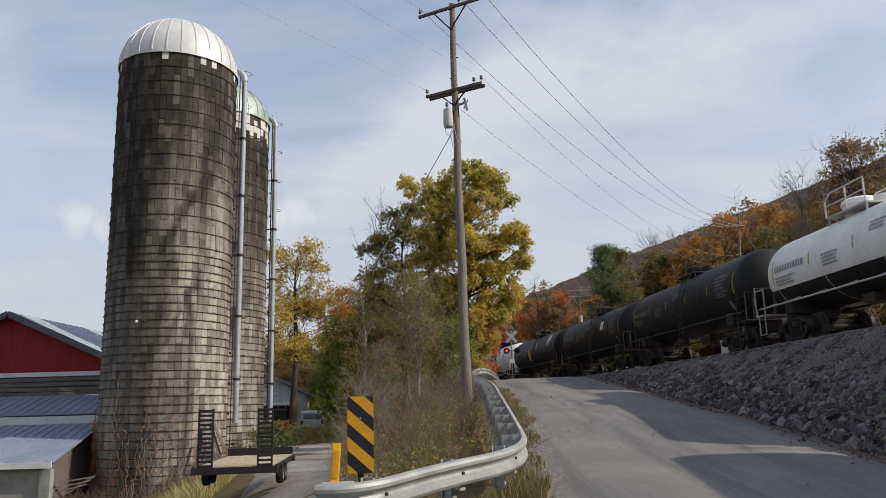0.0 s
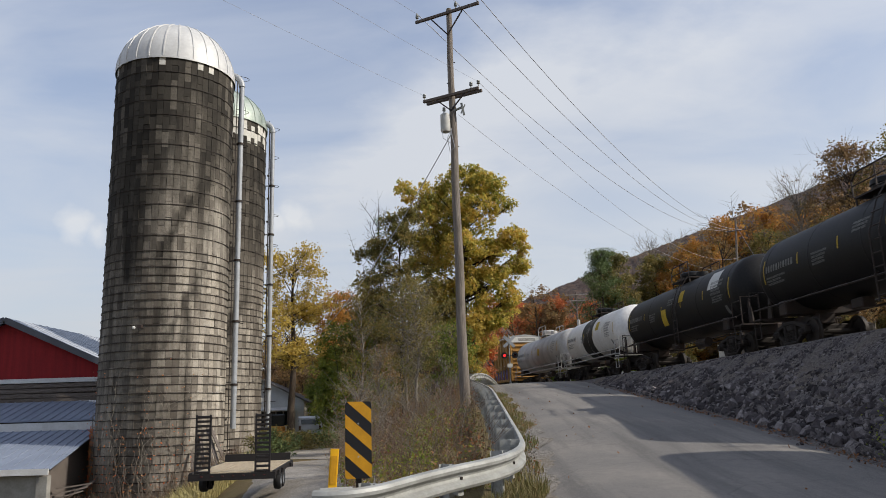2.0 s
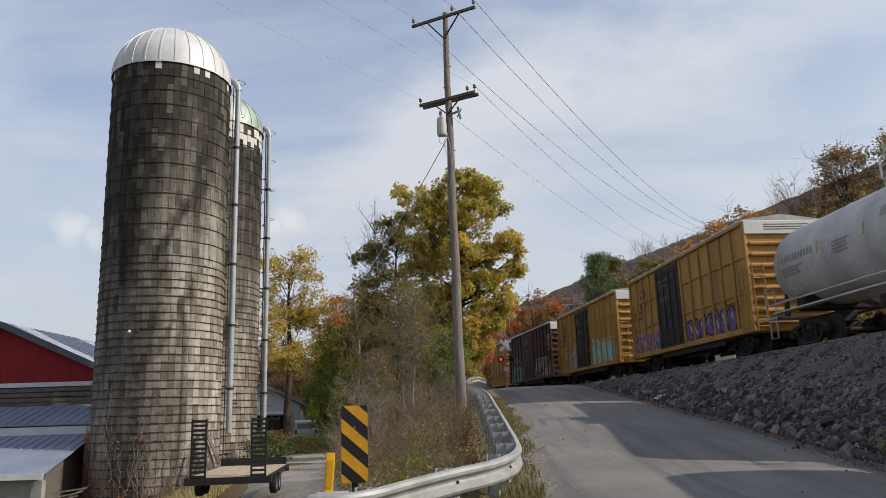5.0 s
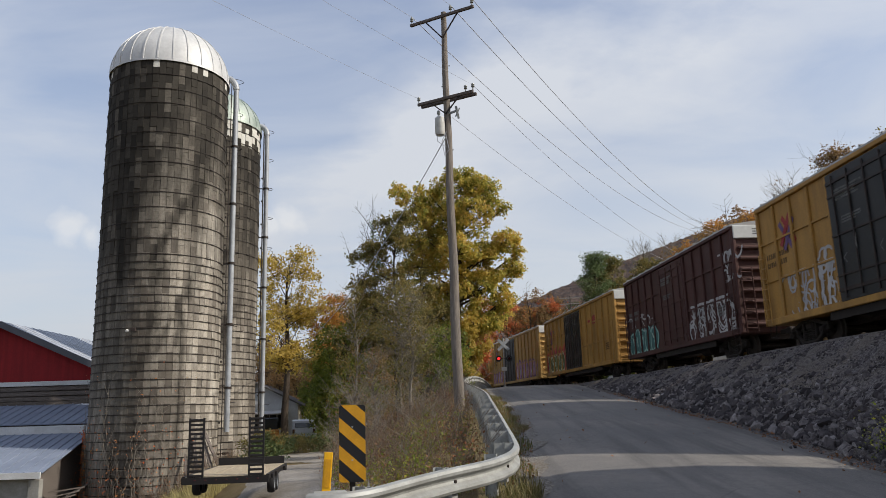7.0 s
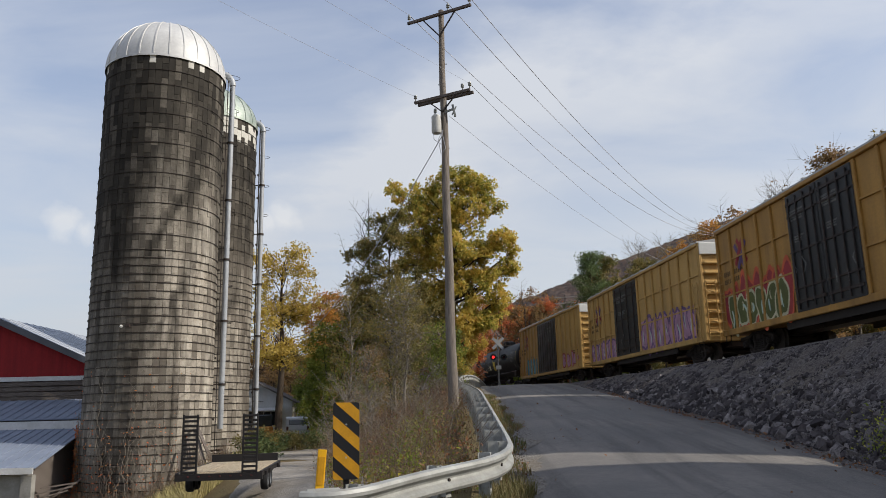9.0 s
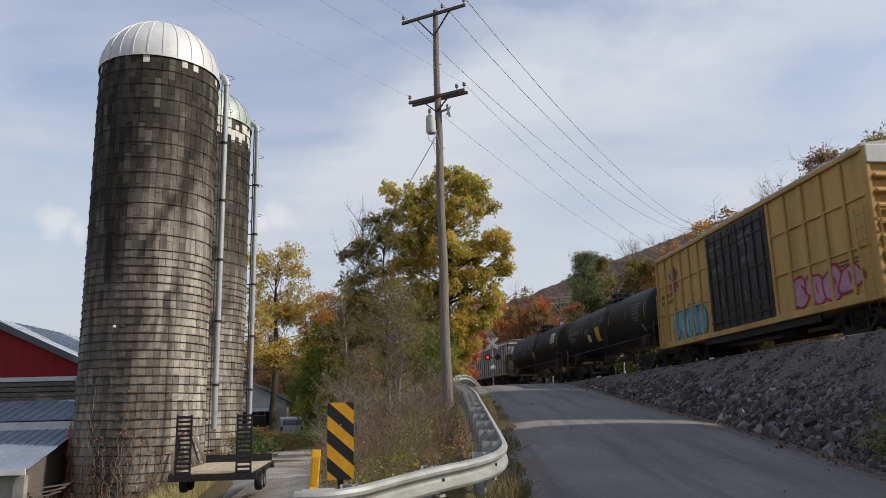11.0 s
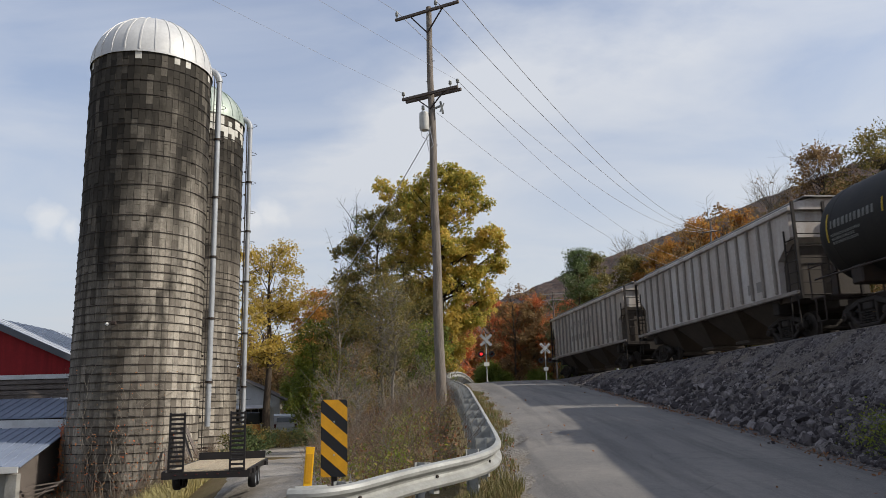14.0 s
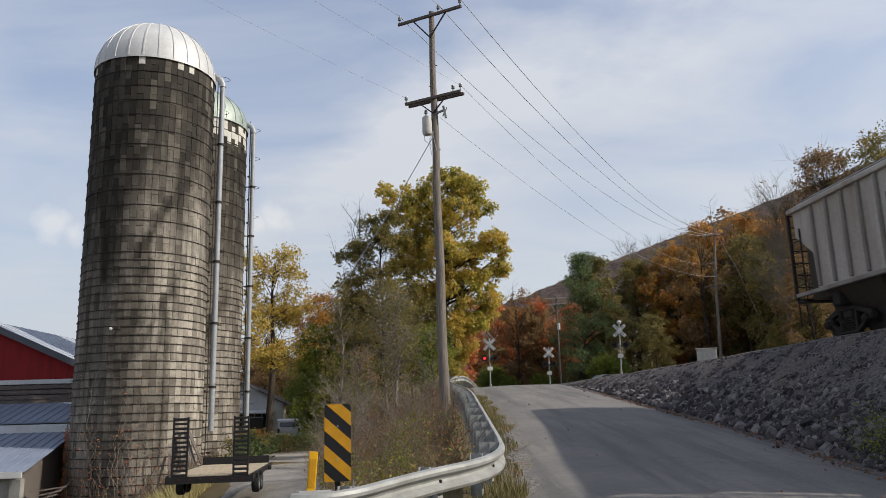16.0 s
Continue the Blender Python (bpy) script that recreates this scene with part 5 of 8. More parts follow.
M_LAMP_OFF = plain("lamp_dark", lin(50, 12, 14), 0.25)
crossing_signal(5.22, 61.0, 3.45, 0.2, "level crossing signal with one red lamp lit", back=True, lit="left", turn=4)
crossing_signal(11.6, 71.2, 3.45, 0.3, "level crossing signal beyond the track", turn=-6)
crossing_signal(14.95, 58.2, 4.0, 1.5, "level crossing signal on the track's far side", turn=-12, bell=True)

cab = thing("relay_cabinet", "pale grey railway relay cabinet", "cabinet", pose(23.0, 61.9, 5.2, 0, 0, -20))
part("body", Geo().box((0, 0, 0.45), (1.55, 0.8, 0.95), bev=0.02), M_CAN, cab)
part("lid", Geo().box((0, 0, 0.96), (1.7, 0.95, 0.07), bev=0.02), M_CAN, cab)
part("door", Geo().box((-0.36, -0.41, 0.45), (0.68, 0.03, 0.82), bev=0.01), M_CAN, cab)
part("door", Geo().box((0.36, -0.41, 0.45), (0.68, 0.03, 0.82), bev=0.01), M_CAN, cab)
part("footing", Geo().box((0, 0, -0.6), (1.6, 0.9, 1.2)), M_BLOCK, cab)


def parked_car(m):
    c = thing("car", "silver car parked beyond the track", "car", m)
    prof = [(-2.1, 0.35), (-2.15, 0.8), (-1.5, 0.9), (-0.9, 1.38), (0.5, 1.40), (1.1, 0.95), (2.0, 0.82), (2.15, 0.4)]
    part("body", Geo().prism(prof, 1.66, Matrix(((1, 0, 0, 0), (0, 0, 1, -0.83), (0, 1, 0, 0), (0, 0, 0, 1)))), M_CAR_SILVER, c)
    part("side_window", Geo().prism([(-1.15, 0.95), (-0.8, 1.3), (0.42, 1.32), (0.85, 0.95)], 1.70, Matrix(((1, 0, 0, 0), (0, 0, 1, -0.85), (0, 1, 0, 0), (0, 0, 0, 1)))), M_GLASS, c)
    for x in (-1.35, 1.35):
        for sy in (-1, 1):
            part("wheel", Geo().lathe([(0.0, -0.1), (0.28, -0.1), (0.31, 0.0), (0.28, 0.1), (0.0, 0.1)], 18, Matrix.Translation((x, sy * 0.75, 0.31)) @ pose(0, 0, 0, 90, 0, 0)), M_RUBBER, c, smooth=40)


parked_car(pose(16.4, 68.5, 3.2, 0, 0, 8))


# ---------------------------------------------------------------- hills and woods
def ridge(az):
    """Tangent of the skyline's height at an azimuth in degrees."""
    return interp(az, [(-180, 0.05), (-60, 0.05), (-30, 0.045), (-15, 0.06), (0, 0.115), (7.4, 0.150), (11.3, 0.174), (14.7, 0.192), (19.2, 0.215), (24, 0.238), (27, 0.252), (35, 0.285), (50, 0.31), (75, 0.25), (180, 0.05)])


def hill_mat():
    n = Nodes("hillside_woods")
    a = n.noise(0.012, 5, 0.6)
    b = n.noise(0.34, 6, 0.8)
    col = n.ramp(b, (0.36, lin(42, 40, 41)), (0.46, lin(82, 75, 73)), (0.54, lin(112, 90, 76)), (0.64, lin(76, 74, 68)))
    col = n.mix(n.ramp(a, (0.42, 0.0), (0.62, 0.55)), col, lin(80, 74, 72))
    n.bump(n.noise(0.4, 3), 0.6, 1.5)
    return n.done(col, 1.0, 0, 0.05)


def build_hill():
    g = Geo()
    azs = np.arange(-75, 95, 0.22)
    rs = list(np.arange(150, 400, 9.0)) + list(np.arange(400, 506, 3.0)) + [512, 540, 600, 760]
    for r in rs:
        f = ease(r, 150, 500) if r <= 500 else 1 - 0.5 * ease(r, 500, 760)
        for a in azs:
            x, y = r * math.sin(radians(a)), r * math.cos(radians(a))
            top = ridge(a) * 500
            tree = 2.6 * abs(noise.noise(Vector((x * 0.10, y * 0.10, 0)))) + 2.2 * abs(noise.noise(Vector((x * 0.27, y * 0.27, 5)))) - 0.6
            g.v.append((x, y, 1.0 + (top - 6) * f + tree))
    k = len(azs)
    g.f = [(j * k + i, j * k + i + 1, (j + 1) * k + i + 1, (j + 1) * k + i) for j in range(len(rs) - 1) for i in range(k - 1)]
    return solid("wooded_hill", g, hill_mat(), "long wooded hillside in late autumn brown", "hill", kind="structure", smooth=50)


build_hill()


def quads(name, C, N, size, mat, rng, aspect=0.62):
    """Many small rhombic leaves in one mesh."""
    n = len(C)
    up = rng.normal(size=(n, 3))
    T = np.cross(N, up)
    T /= np.linalg.norm(T, axis=1)[:, None] + 1e-9
    B = np.cross(N, T)
    s = size[:, None]
    droop = N * s * 0.16
    V = np.stack([C - T * s, C - B * s * aspect + droop, C + T * s, C + B * s * aspect + droop], 1).reshape(-1, 3)
    me = bpy.data.meshes.new(name)
    me.vertices.add(4 * n)
    me.vertices.foreach_set("co", V.astype(np.float32).ravel())
    me.loops.add(4 * n)
    me.loops.foreach_set("vertex_index", np.arange(4 * n, dtype=np.int32))
    me.polygons.add(n)
    me.polygons.foreach_set("loop_start", np.arange(0, 4 * n, 4, dtype=np.int32))
    me.polygons.foreach_set("loop_total", np.full(n, 4, dtype=np.int32))
    me.materials.append(mat)
    me.update(calc_edges=True)
    return me


def clump_leaves(rng, centres, radii, per, leaf, flat=0.75):
    C, N, S = [], [], []
    for c, rc in zip(centres, radii):
        k = max(8, int(per * (rc ** 2)))
        # every clump is a handful of drooping bunches round its twig ends
        m = 7 + int(5 * rng.random())
        b = rng.normal(size=(m, 3))
        b /= np.linalg.norm(b, axis=1)[:, None]
        b *= rc * (0.45 + 0.6 * rng.random(m))[:, None] * np.array([1, 1, flat])
        w = rng.integers(0, m, k)
        e = rng.normal(size=(k, 3)) * rc * 0.23 * np.array([1, 1, 0.9])
        e[:, 2] -= np.abs(e[:, 0]) * 0.35
        p = np.array(c) + b[w] + e
        d = b[w] / (np.linalg.norm(b[w], axis=1)[:, None] + 1e-6)
        nn = d * 0.5 + np.array([0, 0, 0.30]) + rng.normal(size=(k, 3)) * 0.6
        C.append(p)
        N.append(nn / np.linalg.norm(nn, axis=1)[:, None])
        S.append(leaf * (0.55 + 0.8 * rng.random(k)))
    return np.concatenate(C), np.concatenate(N), np.concatenate(S)


def tree(name, label, m, seed, h, rx, base, clumps, per, leaf, mat, shape="round", trunk=0.2, lean=0.0, bark=None, rmin=0.55, rmax=1.1, bare=0, group="", fine=1.0):
    """A tree: tapered trunk with limbs, and a crown of leaf clumps of uneven outline."""
    rng = np.random.default_rng(seed)
    t = thing(name, label, "tree", m, group=group)
    bark = bark or M_BARK
    top = h * (0.86 if shape != "cone" else 0.99)
    n = 9
    pts = [Vector((lean * (i / n) ** 1.4 + 0.10 * math.sin(seed + i * 1.1) * (i > 0), 0.10 * math.cos(seed * 2 + i) * (i > 0), -0.4 + (top + 0.4) * i / n)) for i in range(n + 1)]
    g = Geo().tube(pts, [trunk * (1 - 0.86 * i / n) * (1.25 if i == 0 else 1) for i in range(n + 1)], 10)
    cs, rs = [], []
    for k in range(clumps):
        for _ in range(40):
            z = base + (h - base) * rng.random()
            u = (z - base) / (h - base)
            if shape == "cone":
                lim = rx * (1 - u) * 0.95 + 0.15
            elif shape == "pine":
                lim = rx * min(1.0, 0.22 + 1.25 * (1 - u)) * (0.75 + 0.25 * math.sin(u * 34))
            elif shape == "vase":
                lim = rx * (0.35 + 0.75 * math.sin(math.pi * min(1, 0.15 + 0.8 * u)))
            else:
                lim = rx * math.sqrt(max(0.02, 1 - (2 * u - 0.92) ** 2 / 1.25))
            a = rng.random() * 2 * math.pi
            lim *= 0.86 + 0.34 * math.sin(2 * a + seed) * math.sin(3 * u * math.pi + seed)
            rad = lim * (0.25 + 0.75 * rng.random() ** 0.6)
            rc = (rmin + (rmax - rmin) * rng.random()) * (0.6 if shape == "cone" else 1)
            if rad + rc * 0.5 <= lim + rc * 0.4:
                break
        cs.append((rad * math.cos(a) + lean * u, rad * math.sin(a), min(z, h - rc * 0.5)))
        rs.append(rc)
    for c, rc in zip(cs, rs):
        f = max(0.12, min(0.93, (c[2] - 0.32 * math.hypot(c[0], c[1])) / top)) if shape != "cone" else min(0.97, c[2] / top)
        i = min(n - 1, int(f * n))
        p0 = pts[i].lerp(pts[i + 1], f * n - i)
        p1 = Vector(c)
        mid = p0.lerp(p1, 0.5) + Vector((0, 0, 0.10 * (p1 - p0).length))
        w = max(0.018, trunk * 0.30 * (1 - f))
        g.tube([p0, mid, p1], [w, w * 0.65, w * 0.25], 5, caps=False)
        for _ in range(3):
            d = Vector(rng.normal(size=3)).normalized()
            d.z = abs(d.z) * 0.6
            g.tube([mid.lerp(p1, 0.5), p1 + d * rc * 0.9], [w * 0.35, 0.008], 4, caps=False)
    for _ in range(bare):
        f = 0.3 + 0.65 * rng.random()
        i = min(n - 1, int(f * n))
        p0 = pts[i].lerp(pts[i + 1], f * n - i)
        a = rng.random() * 6.283
        ln = rx * (0.6 + 0.6 * rng.random())
        d = Vector((math.cos(a), math.sin(a), 0.7 + 1.5 * rng.random())).normalized()
        p1 = p0 + d * ln * 0.55
        p2 = p1 + (d + Vector(rng.normal(size=3)) * 0.35).normalized() * ln * 0.5
        g.tube([p0, p1, p2], [0.040 * fine, 0.022 * fine, 0.007 * fine], 5, caps=False)
        for _ in range(7):
            q = p1.lerp(p2, rng.random())
            g.tube([q, q + (d + Vector(rng.normal(size=3)) * 0.7).normalized() * ln * 0.32], [0.011 * fine, 0.004 * fine], 3, caps=False)
    part("trunk", g, bark, t, smooth=60)
    if clumps and per:
        C, N, S = clump_leaves(rng, cs, rs, per, leaf, 0.85 if shape not in ("cone", "pine") else 0.38)
        part("crown", quads("crown", C, N, S, mat, rng, 0.62 if shape not in ("cone", "pine") else 0.26), None, t)
    return t


L_MAPLE = leaf_mat("leaf_maple", [(0.0, (112, 122, 58)), (0.3, (152, 150, 70)), (0.55, (204, 184, 88)), (0.8, (212, 174, 88)), (1.0, (116, 126, 60))])
L_GOLD = leaf_mat("leaf_gold", [(0.0, (146, 136, 64)), (0.45, (200, 174, 84)), (0.8, (182, 158, 86)), (1.0, (118, 118, 60))])
L_OLIVE = leaf_mat("leaf_olive", [(0.0, (90, 96, 54)), (0.5, (124, 116, 68)), (0.8, (158, 136, 80)), (1.0, (102, 112, 56))])
L_GREEN = leaf_mat("leaf_green", [(0.0, (88, 104, 46)), (0.6, (122, 132, 56)), (1.0, (166, 156, 66))])
L_BROWN = leaf_mat("leaf_brown", [(0.0, (112, 92, 68)), (0.5, (146, 116, 78)), (1.0, (126, 116, 80))])
L_ORANGE = leaf_mat("leaf_orange", [(0.0, (158, 106, 60)), (0.4, (190, 136, 68)), (0.75, (176, 146, 76)), (1.0, (114, 112, 60))])
L_RED = leaf_mat("leaf_red", [(0.0, (188, 92, 64)), (0.35, (208, 116, 74)), (0.7, (184, 132, 84)), (1.0, (132, 120, 82))])
L_PINE = leaf_mat("needle", [(0.0, (76, 92, 60)), (0.6, (100, 116, 72)), (1.0, (130, 132, 80))], 0.4)


def gp(x, y, dz=0.0, turn=0):
    return pose(x, y, ground_z(x, y) + dz, 0, 0, turn)


def up_to(x, y, top):
    """Height of a tree rooted at x, y whose top is at a given level."""
    return top - ground_z(x, y)


def lobed_tree(name, label, x, y, seed, lobes, mat, leaf, per, trunk, depth, bare=0, layers=2):
    """A broad old tree: limbs carry the lobes of the crown, each lobe a shell of leafy twig ends with gaps between. lobes: (x, z, radius) in the world."""
    rng = np.random.default_rng(seed)
    base = ground_z(x, y)
    t = thing(name, label, "tree", pose(x, y, base))
    top = max(z for _, z, _ in lobes) - base
    mid_x = sum(q[0] * q[2] for q in lobes) / sum(q[2] for q in lobes) - x
    n = 10
    pts = [Vector((mid_x * (i / n) ** 1.5 + 0.12 * math.sin(seed + i * 1.3), 0.15 * math.cos(seed + i), -0.5 + (top * 0.92 + 0.5) * i / n)) for i in range(n + 1)]
    g = Geo().tube(pts, [trunk * (1.3 if i == 0 else 1 - 0.85 * i / n) for i in range(n + 1)], 12)
    cs, rs = [], []
    for lx, lz, lr in lobes:
        for k in range(layers if lr > 0.8 else 1):
            dy = depth * (rng.random() - 0.5) * 2 if k else -depth * 0.35 * rng.random()
            r = lr * (1.0 if k == 0 else 0.85)
            c = Vector((lx - x + (0.3 * lr * rng.normal() if k else 0), dy, lz - base))
            f = max(0.18, min(0.9, (c.z - 0.55 * math.hypot(c.x - mid_x, c.y)) / (top * 0.92)))
            i = min(n - 1, int(f * n))
            p0 = pts[i].lerp(pts[i + 1], f * n - i)
            w = max(0.03, trunk * 0.42 * (1 - 0.8 * f))
            bow = p0.lerp(c, 0.55) + Vector((0, 0, -0.06 * (c - p0).length))
            g.tube([p0, bow, c], [w, w * 0.7, w * 0.35], 6, caps=False)
            m = int(7 + 5 * r * r)
            for _ in range(m):
                d = Vector(rng.normal(size=3))
                d.z = d.z * 0.8 + 0.15
                d.normalize()
                rc = (0.34 + 0.22 * rng.random()) * (0.75 + 0.22 * r)
                q = c + d * max(0.1, r - rc * 0.55) * (0.55 + 0.45 * rng.random() ** 0.5)
                cs.append(tuple(q))
                rs.append(rc)
                g.tube([c.lerp(bow, 0.25 * rng.random()), q], [w * 0.28, 0.01], 4, caps=False)
    for _ in range(bare):
        lx, lz, lr = lobes[rng.integers(len(lobes))]
        c = Vector((lx - x, -depth * rng.random(), lz - base - lr * 0.4))
        d = Vector((0.5 * rng.normal(), 0.4 * rng.normal(), 1.0)).normalized()
        ln = lr * (1.0 + 0.6 * rng.random())
        p1, p2 = c + d * ln * 0.6, c + (d + Vector(rng.normal(size=3)) * 0.15) * ln * 1.25
        g.tube([c, p1, p2], [0.024, 0.014, 0.005], 4, caps=False)
        for _ in range(6):
            q = c.lerp(p2, 0.2 + 0.8 * rng.random())
            g.tube([q, q + (d * 0.6 + Vector(rng.normal(size=3)) * 0.6).normalized() * ln * 0.4], [0.010, 0.004], 3, caps=False)
    part("trunk", g, M_BARK, t, smooth=60)
    C, N, S = clump_leaves(rng, cs, rs, per, leaf, 0.8)
    part("crown", quads("crown", C, N, S, mat, rng, 0.62), None, t)
    return t


# the large maple, the olive tree beside it, and the thicket below
lobed_tree("maple_tree", "large maple turning gold and olive, full crown", 1.6, 58.7, 11,
           [(1.6, 19.3, 1.9), (3.6, 18.9, 1.7), (-0.5, 18.9, 1.3), (-2.7, 18.9, 0.9), (5.5, 17.3, 0.6), (3.4, 16.6, 2.0), (1.0, 16.8, 2.0), (-1.2, 17.2, 1.4), (5.6, 14.6, 1.3), (6.6, 13.9, 0.7),
            (3.8, 13.4, 2.1), (1.4, 13.6, 2.1), (5.9, 12.5, 1.1), (2.7, 10.8, 1.9), (5.2, 9.9, 1.2), (4.4, 8.5, 1.0), (0.6, 11.0, 1.6), (-0.7, 15.0, 1.7), (-1.0, 13.0, 1.7), (0.2, 9.0, 1.6), (3.2, 8.2, 1.4), (4.6, 11.4, 1.4)], L_MAPLE, 0.105, 340, 0.38, 2.8, layers=2)
lobed_tree("maple_tree", "young yellow maple low beside the big one", 2.4, 57.2, 26,
           [(2.3, 7.6, 1.2), (2.5, 5.8, 1.0), (3.2, 6.6, 0.8), (1.6, 5.0, 0.9), (2.4, 4.2, 0.8)], L_GOLD, 0.095, 420, 0.10, 0.8)
lobed_tree("maple_tree", "olive-brown tree thinning out beside the maple", -3.0, 57.0, 13,
           [(-3.7, 16.0, 0.8), (-2.1, 14.8, 1.6), (-4.3, 13.6, 1.4), (-6.2, 13.4, 0.8), (-5.6, 11.7, 1.3), (-3.3, 11.9, 1.8), (-1.1, 10.8, 1.8), (-4.8, 9.7, 1.6), (-2.2, 8.6, 1.9),
            (0.0, 8.9, 1.6), (-5.8, 10.0, 1.0), (-4.0, 7.2, 1.6), (-1.8, 6.0, 1.6), (0.4, 6.2, 1.2), (-3.2, 14.6, 1.3), (-2.4, 16.2, 0.9), (-5.4, 8.2, 1.3), (-3.0, 5.2, 1.4)], L_OLIVE, 0.09, 270, 0.24, 2.4, bare=26, layers=2)
tree("thicket_tree", "half-bare young tree in the thicket", gp(-5.8, 54.7), 14, up_to(-5.8, 54.7, 11.2), 2.0, 1.2, 60, 150, 0.09, L_OLIVE, trunk=0.12, rmin=0.45, rmax=0.8, bare=50, bark=M_TWIG, fine=0.7)
tree("thicket_tree", "leaning half-bare tree with brown leaves", gp(-1.3, 37.5), 15, 6.6, 1.6, 0.8, 60, 190, 0.055, L_OLIVE, trunk=0.09, rmin=0.35, rmax=0.7, bare=70, bark=M_TWIG, fine=0.38)
tree("thicket_tree", "grey leafless shrub tree", gp(-2.9, 35.0), 16, 4.4, 1.2, 0.8, 40, 150, 0.05, L_BROWN, trunk=0.06, rmin=0.3, rmax=0.6, bare=60, bark=M_TWIG, fine=0.38)
tree("thicket_tree", "green-yellow shrub under the maple", gp(0.4, 39.0), 17, 3.8, 1.2, 0.3, 34, 420, 0.055, L_GREEN, trunk=0.07, rmin=0.4, rmax=0.8)
tree("thicket_tree", "orange-leaved sapling by the crossing", gp(3.2, 62.6), 18, up_to(3.2, 62.6, 8.7), 1.3, 1.2, 30, 360, 0.11, L_RED, trunk=0.07, rmin=0.4, rmax=0.7)
tree("thicket_tree", "green bush at the yard's edge", gp(-6.8, 57.0), 19, up_to(-6.8, 57.0, 8.4), 3.2, 0.3, 64, 300, 0.11, L_GREEN, trunk=0.1, rmin=0.6, rmax=1.1, bare=10)
tree("thicket_tree", "brown shrub with bare twigs", gp(-3.4, 31.0), 20, 2.9, 1.2, 0.3, 24, 110, 0.045, L_BROWN, trunk=0.05, rmin=0.3, rmax=0.6, bare=46, bark=M_TWIG, fine=0.38)
tree("thicket_tree", "grey twiggy tree with olive leaves", gp(-2.2, 46.0), 27, up_to(-2.2, 46.0, 9.8), 2.2, 1.0, 80, 220, 0.065, L_OLIVE, trunk=0.11, rmin=0.4, rmax=0.8, bare=70, bark=M_TWIG, fine=0.38)
tree("conifer_snag", "thin grey-green hemlock rising from the thicket", gp(-5.0, 61.4), 21, up_to(-5.0, 61.4, 17.9), 2.7, 3.0, 74, 60, 0.17, L_PINE, "cone", 0.15, bare=24)
tree("hedge_bush", "low dark green bush beside the driveway", gp(-8.6, 39.0), 61, 1.2, 1.2, 0.1, 26, 420, 0.06, L_PINE, trunk=0.04, rmin=0.3, rmax=0.55)
tree("hedge_bush", "low olive bush beside the driveway", gp(-9.4, 42.0), 62, 1.4, 1.3, 0.1, 26, 420, 0.06, L_OLIVE, trunk=0.04, rmin=0.3, rmax=0.55)
for hx, hy, hr, sd in ((-9.9, 47.0, 1.5, 63), (-8.9, 48.5, 1.6, 64), (-7.6, 49.5, 1.5, 65), (-6.6, 50.0, 1.2, 66)):
    tree("hedge_bush", "low dark green hedge bush before the house", gp(hx, hy), sd, 1.0, hr, 0.1, 34, 420, 0.055, L_PINE if sd % 2 else L_OLIVE, trunk=0.04, rmin=0.3, rmax=0.6)
# yellow tree behind the silos
tree("yellow_tree", "tall thin yellow-leaved tree with dark trunk", pose(-10.7, 54.5, -0.5), 22, 15.0, 2.5, 5.7, 60, 280, 0.095, L_GOLD, "vase", 0.31, rmin=0.55, rmax=1.05, bare=14)
tree("yellow_tree", "smaller yellow-green tree by the house", pose(-9.6, 72.0, -0.3), 23, 13.2, 3.2, 2.0, 70, 260, 0.13, L_ORANGE, trunk=0.2, rmin=0.6, rmax=1.1, bare=16)
tree("yellow_tree", "broad russet-green tree at the yard's end", pose(-7.0, 74.0, -0.3), 24, 12.6, 3.6, 1.2, 90, 280, 0.13, L_BROWN, trunk=0.2, rmin=0.6, rmax=1.2)
tree("yellow_tree", "green undergrowth tree at the yard's end", pose(-9.4, 68.0, -0.3), 25, 7.8, 2.6, 0.4, 60, 380, 0.11, L_GREEN, trunk=0.12, rmin=0.5, rmax=1.0)
# beyond the track
tree("pine_tree", "tall dark green pine beside the crossing", pose(15.9, 75.0, 2.4), 31, 14.7, 4.9, 0.6, 260, 200, 0.12, L_PINE, "pine", 0.25, rmin=0.5, rmax=0.9)
tree("pine_tree", "rounded olive-green tree beside the pine", pose(18.2, 77.0, 2.8), 32, 13.9, 2.7, 1.0, 120, 320, 0.105, L_OLIVE, trunk=0.22, rmin=0.5, rmax=0.95)
tree("orange_maple", "glowing orange maple behind the track", pose(26.6, 78.0, 4.6), 33, 13.6, 4.3, 1.5, 190, 380, 0.105, L_ORANGE, trunk=0.25, rmin=0.5, rmax=0.95, bare=12)
tree("orange_maple", "gold-green tree beside the orange maple", pose(22.8, 80.0, 4.0), 34, 13.0, 3.4, 1.0, 120, 340, 0.105, L_OLIVE, trunk=0.22, rmin=0.5, rmax=0.95, bare=10)
tree("hillside_tree", "olive tree with russet top above the track", pose(25.8, 46.0, 3.4), 35, 14.1, 3.2, 3.0, 150, 210, 0.08, L_BROWN, trunk=0.18, rmin=0.4, rmax=0.85, bare=70, fine=0.6)
tree("hillside_tree", "yellow-green tree on the slope edge", pose(29.8, 46.0, 3.8), 36, 15.0, 3.4, 2.0, 150, 300, 0.085, L_OLIVE, trunk=0.2, rmin=0.45, rmax=0.85, bare=16)
tree("bare_tree", "bare grey tree with a few last leaves", pose(22.8, 47.0, 3.2), 37, 13.0, 2.6, 3.0, 24, 40, 0.08, L_BROWN, trunk=0.13, rmin=0.4, rmax=0.7, bare=190, bark=M_TWIG, fine=0.55)
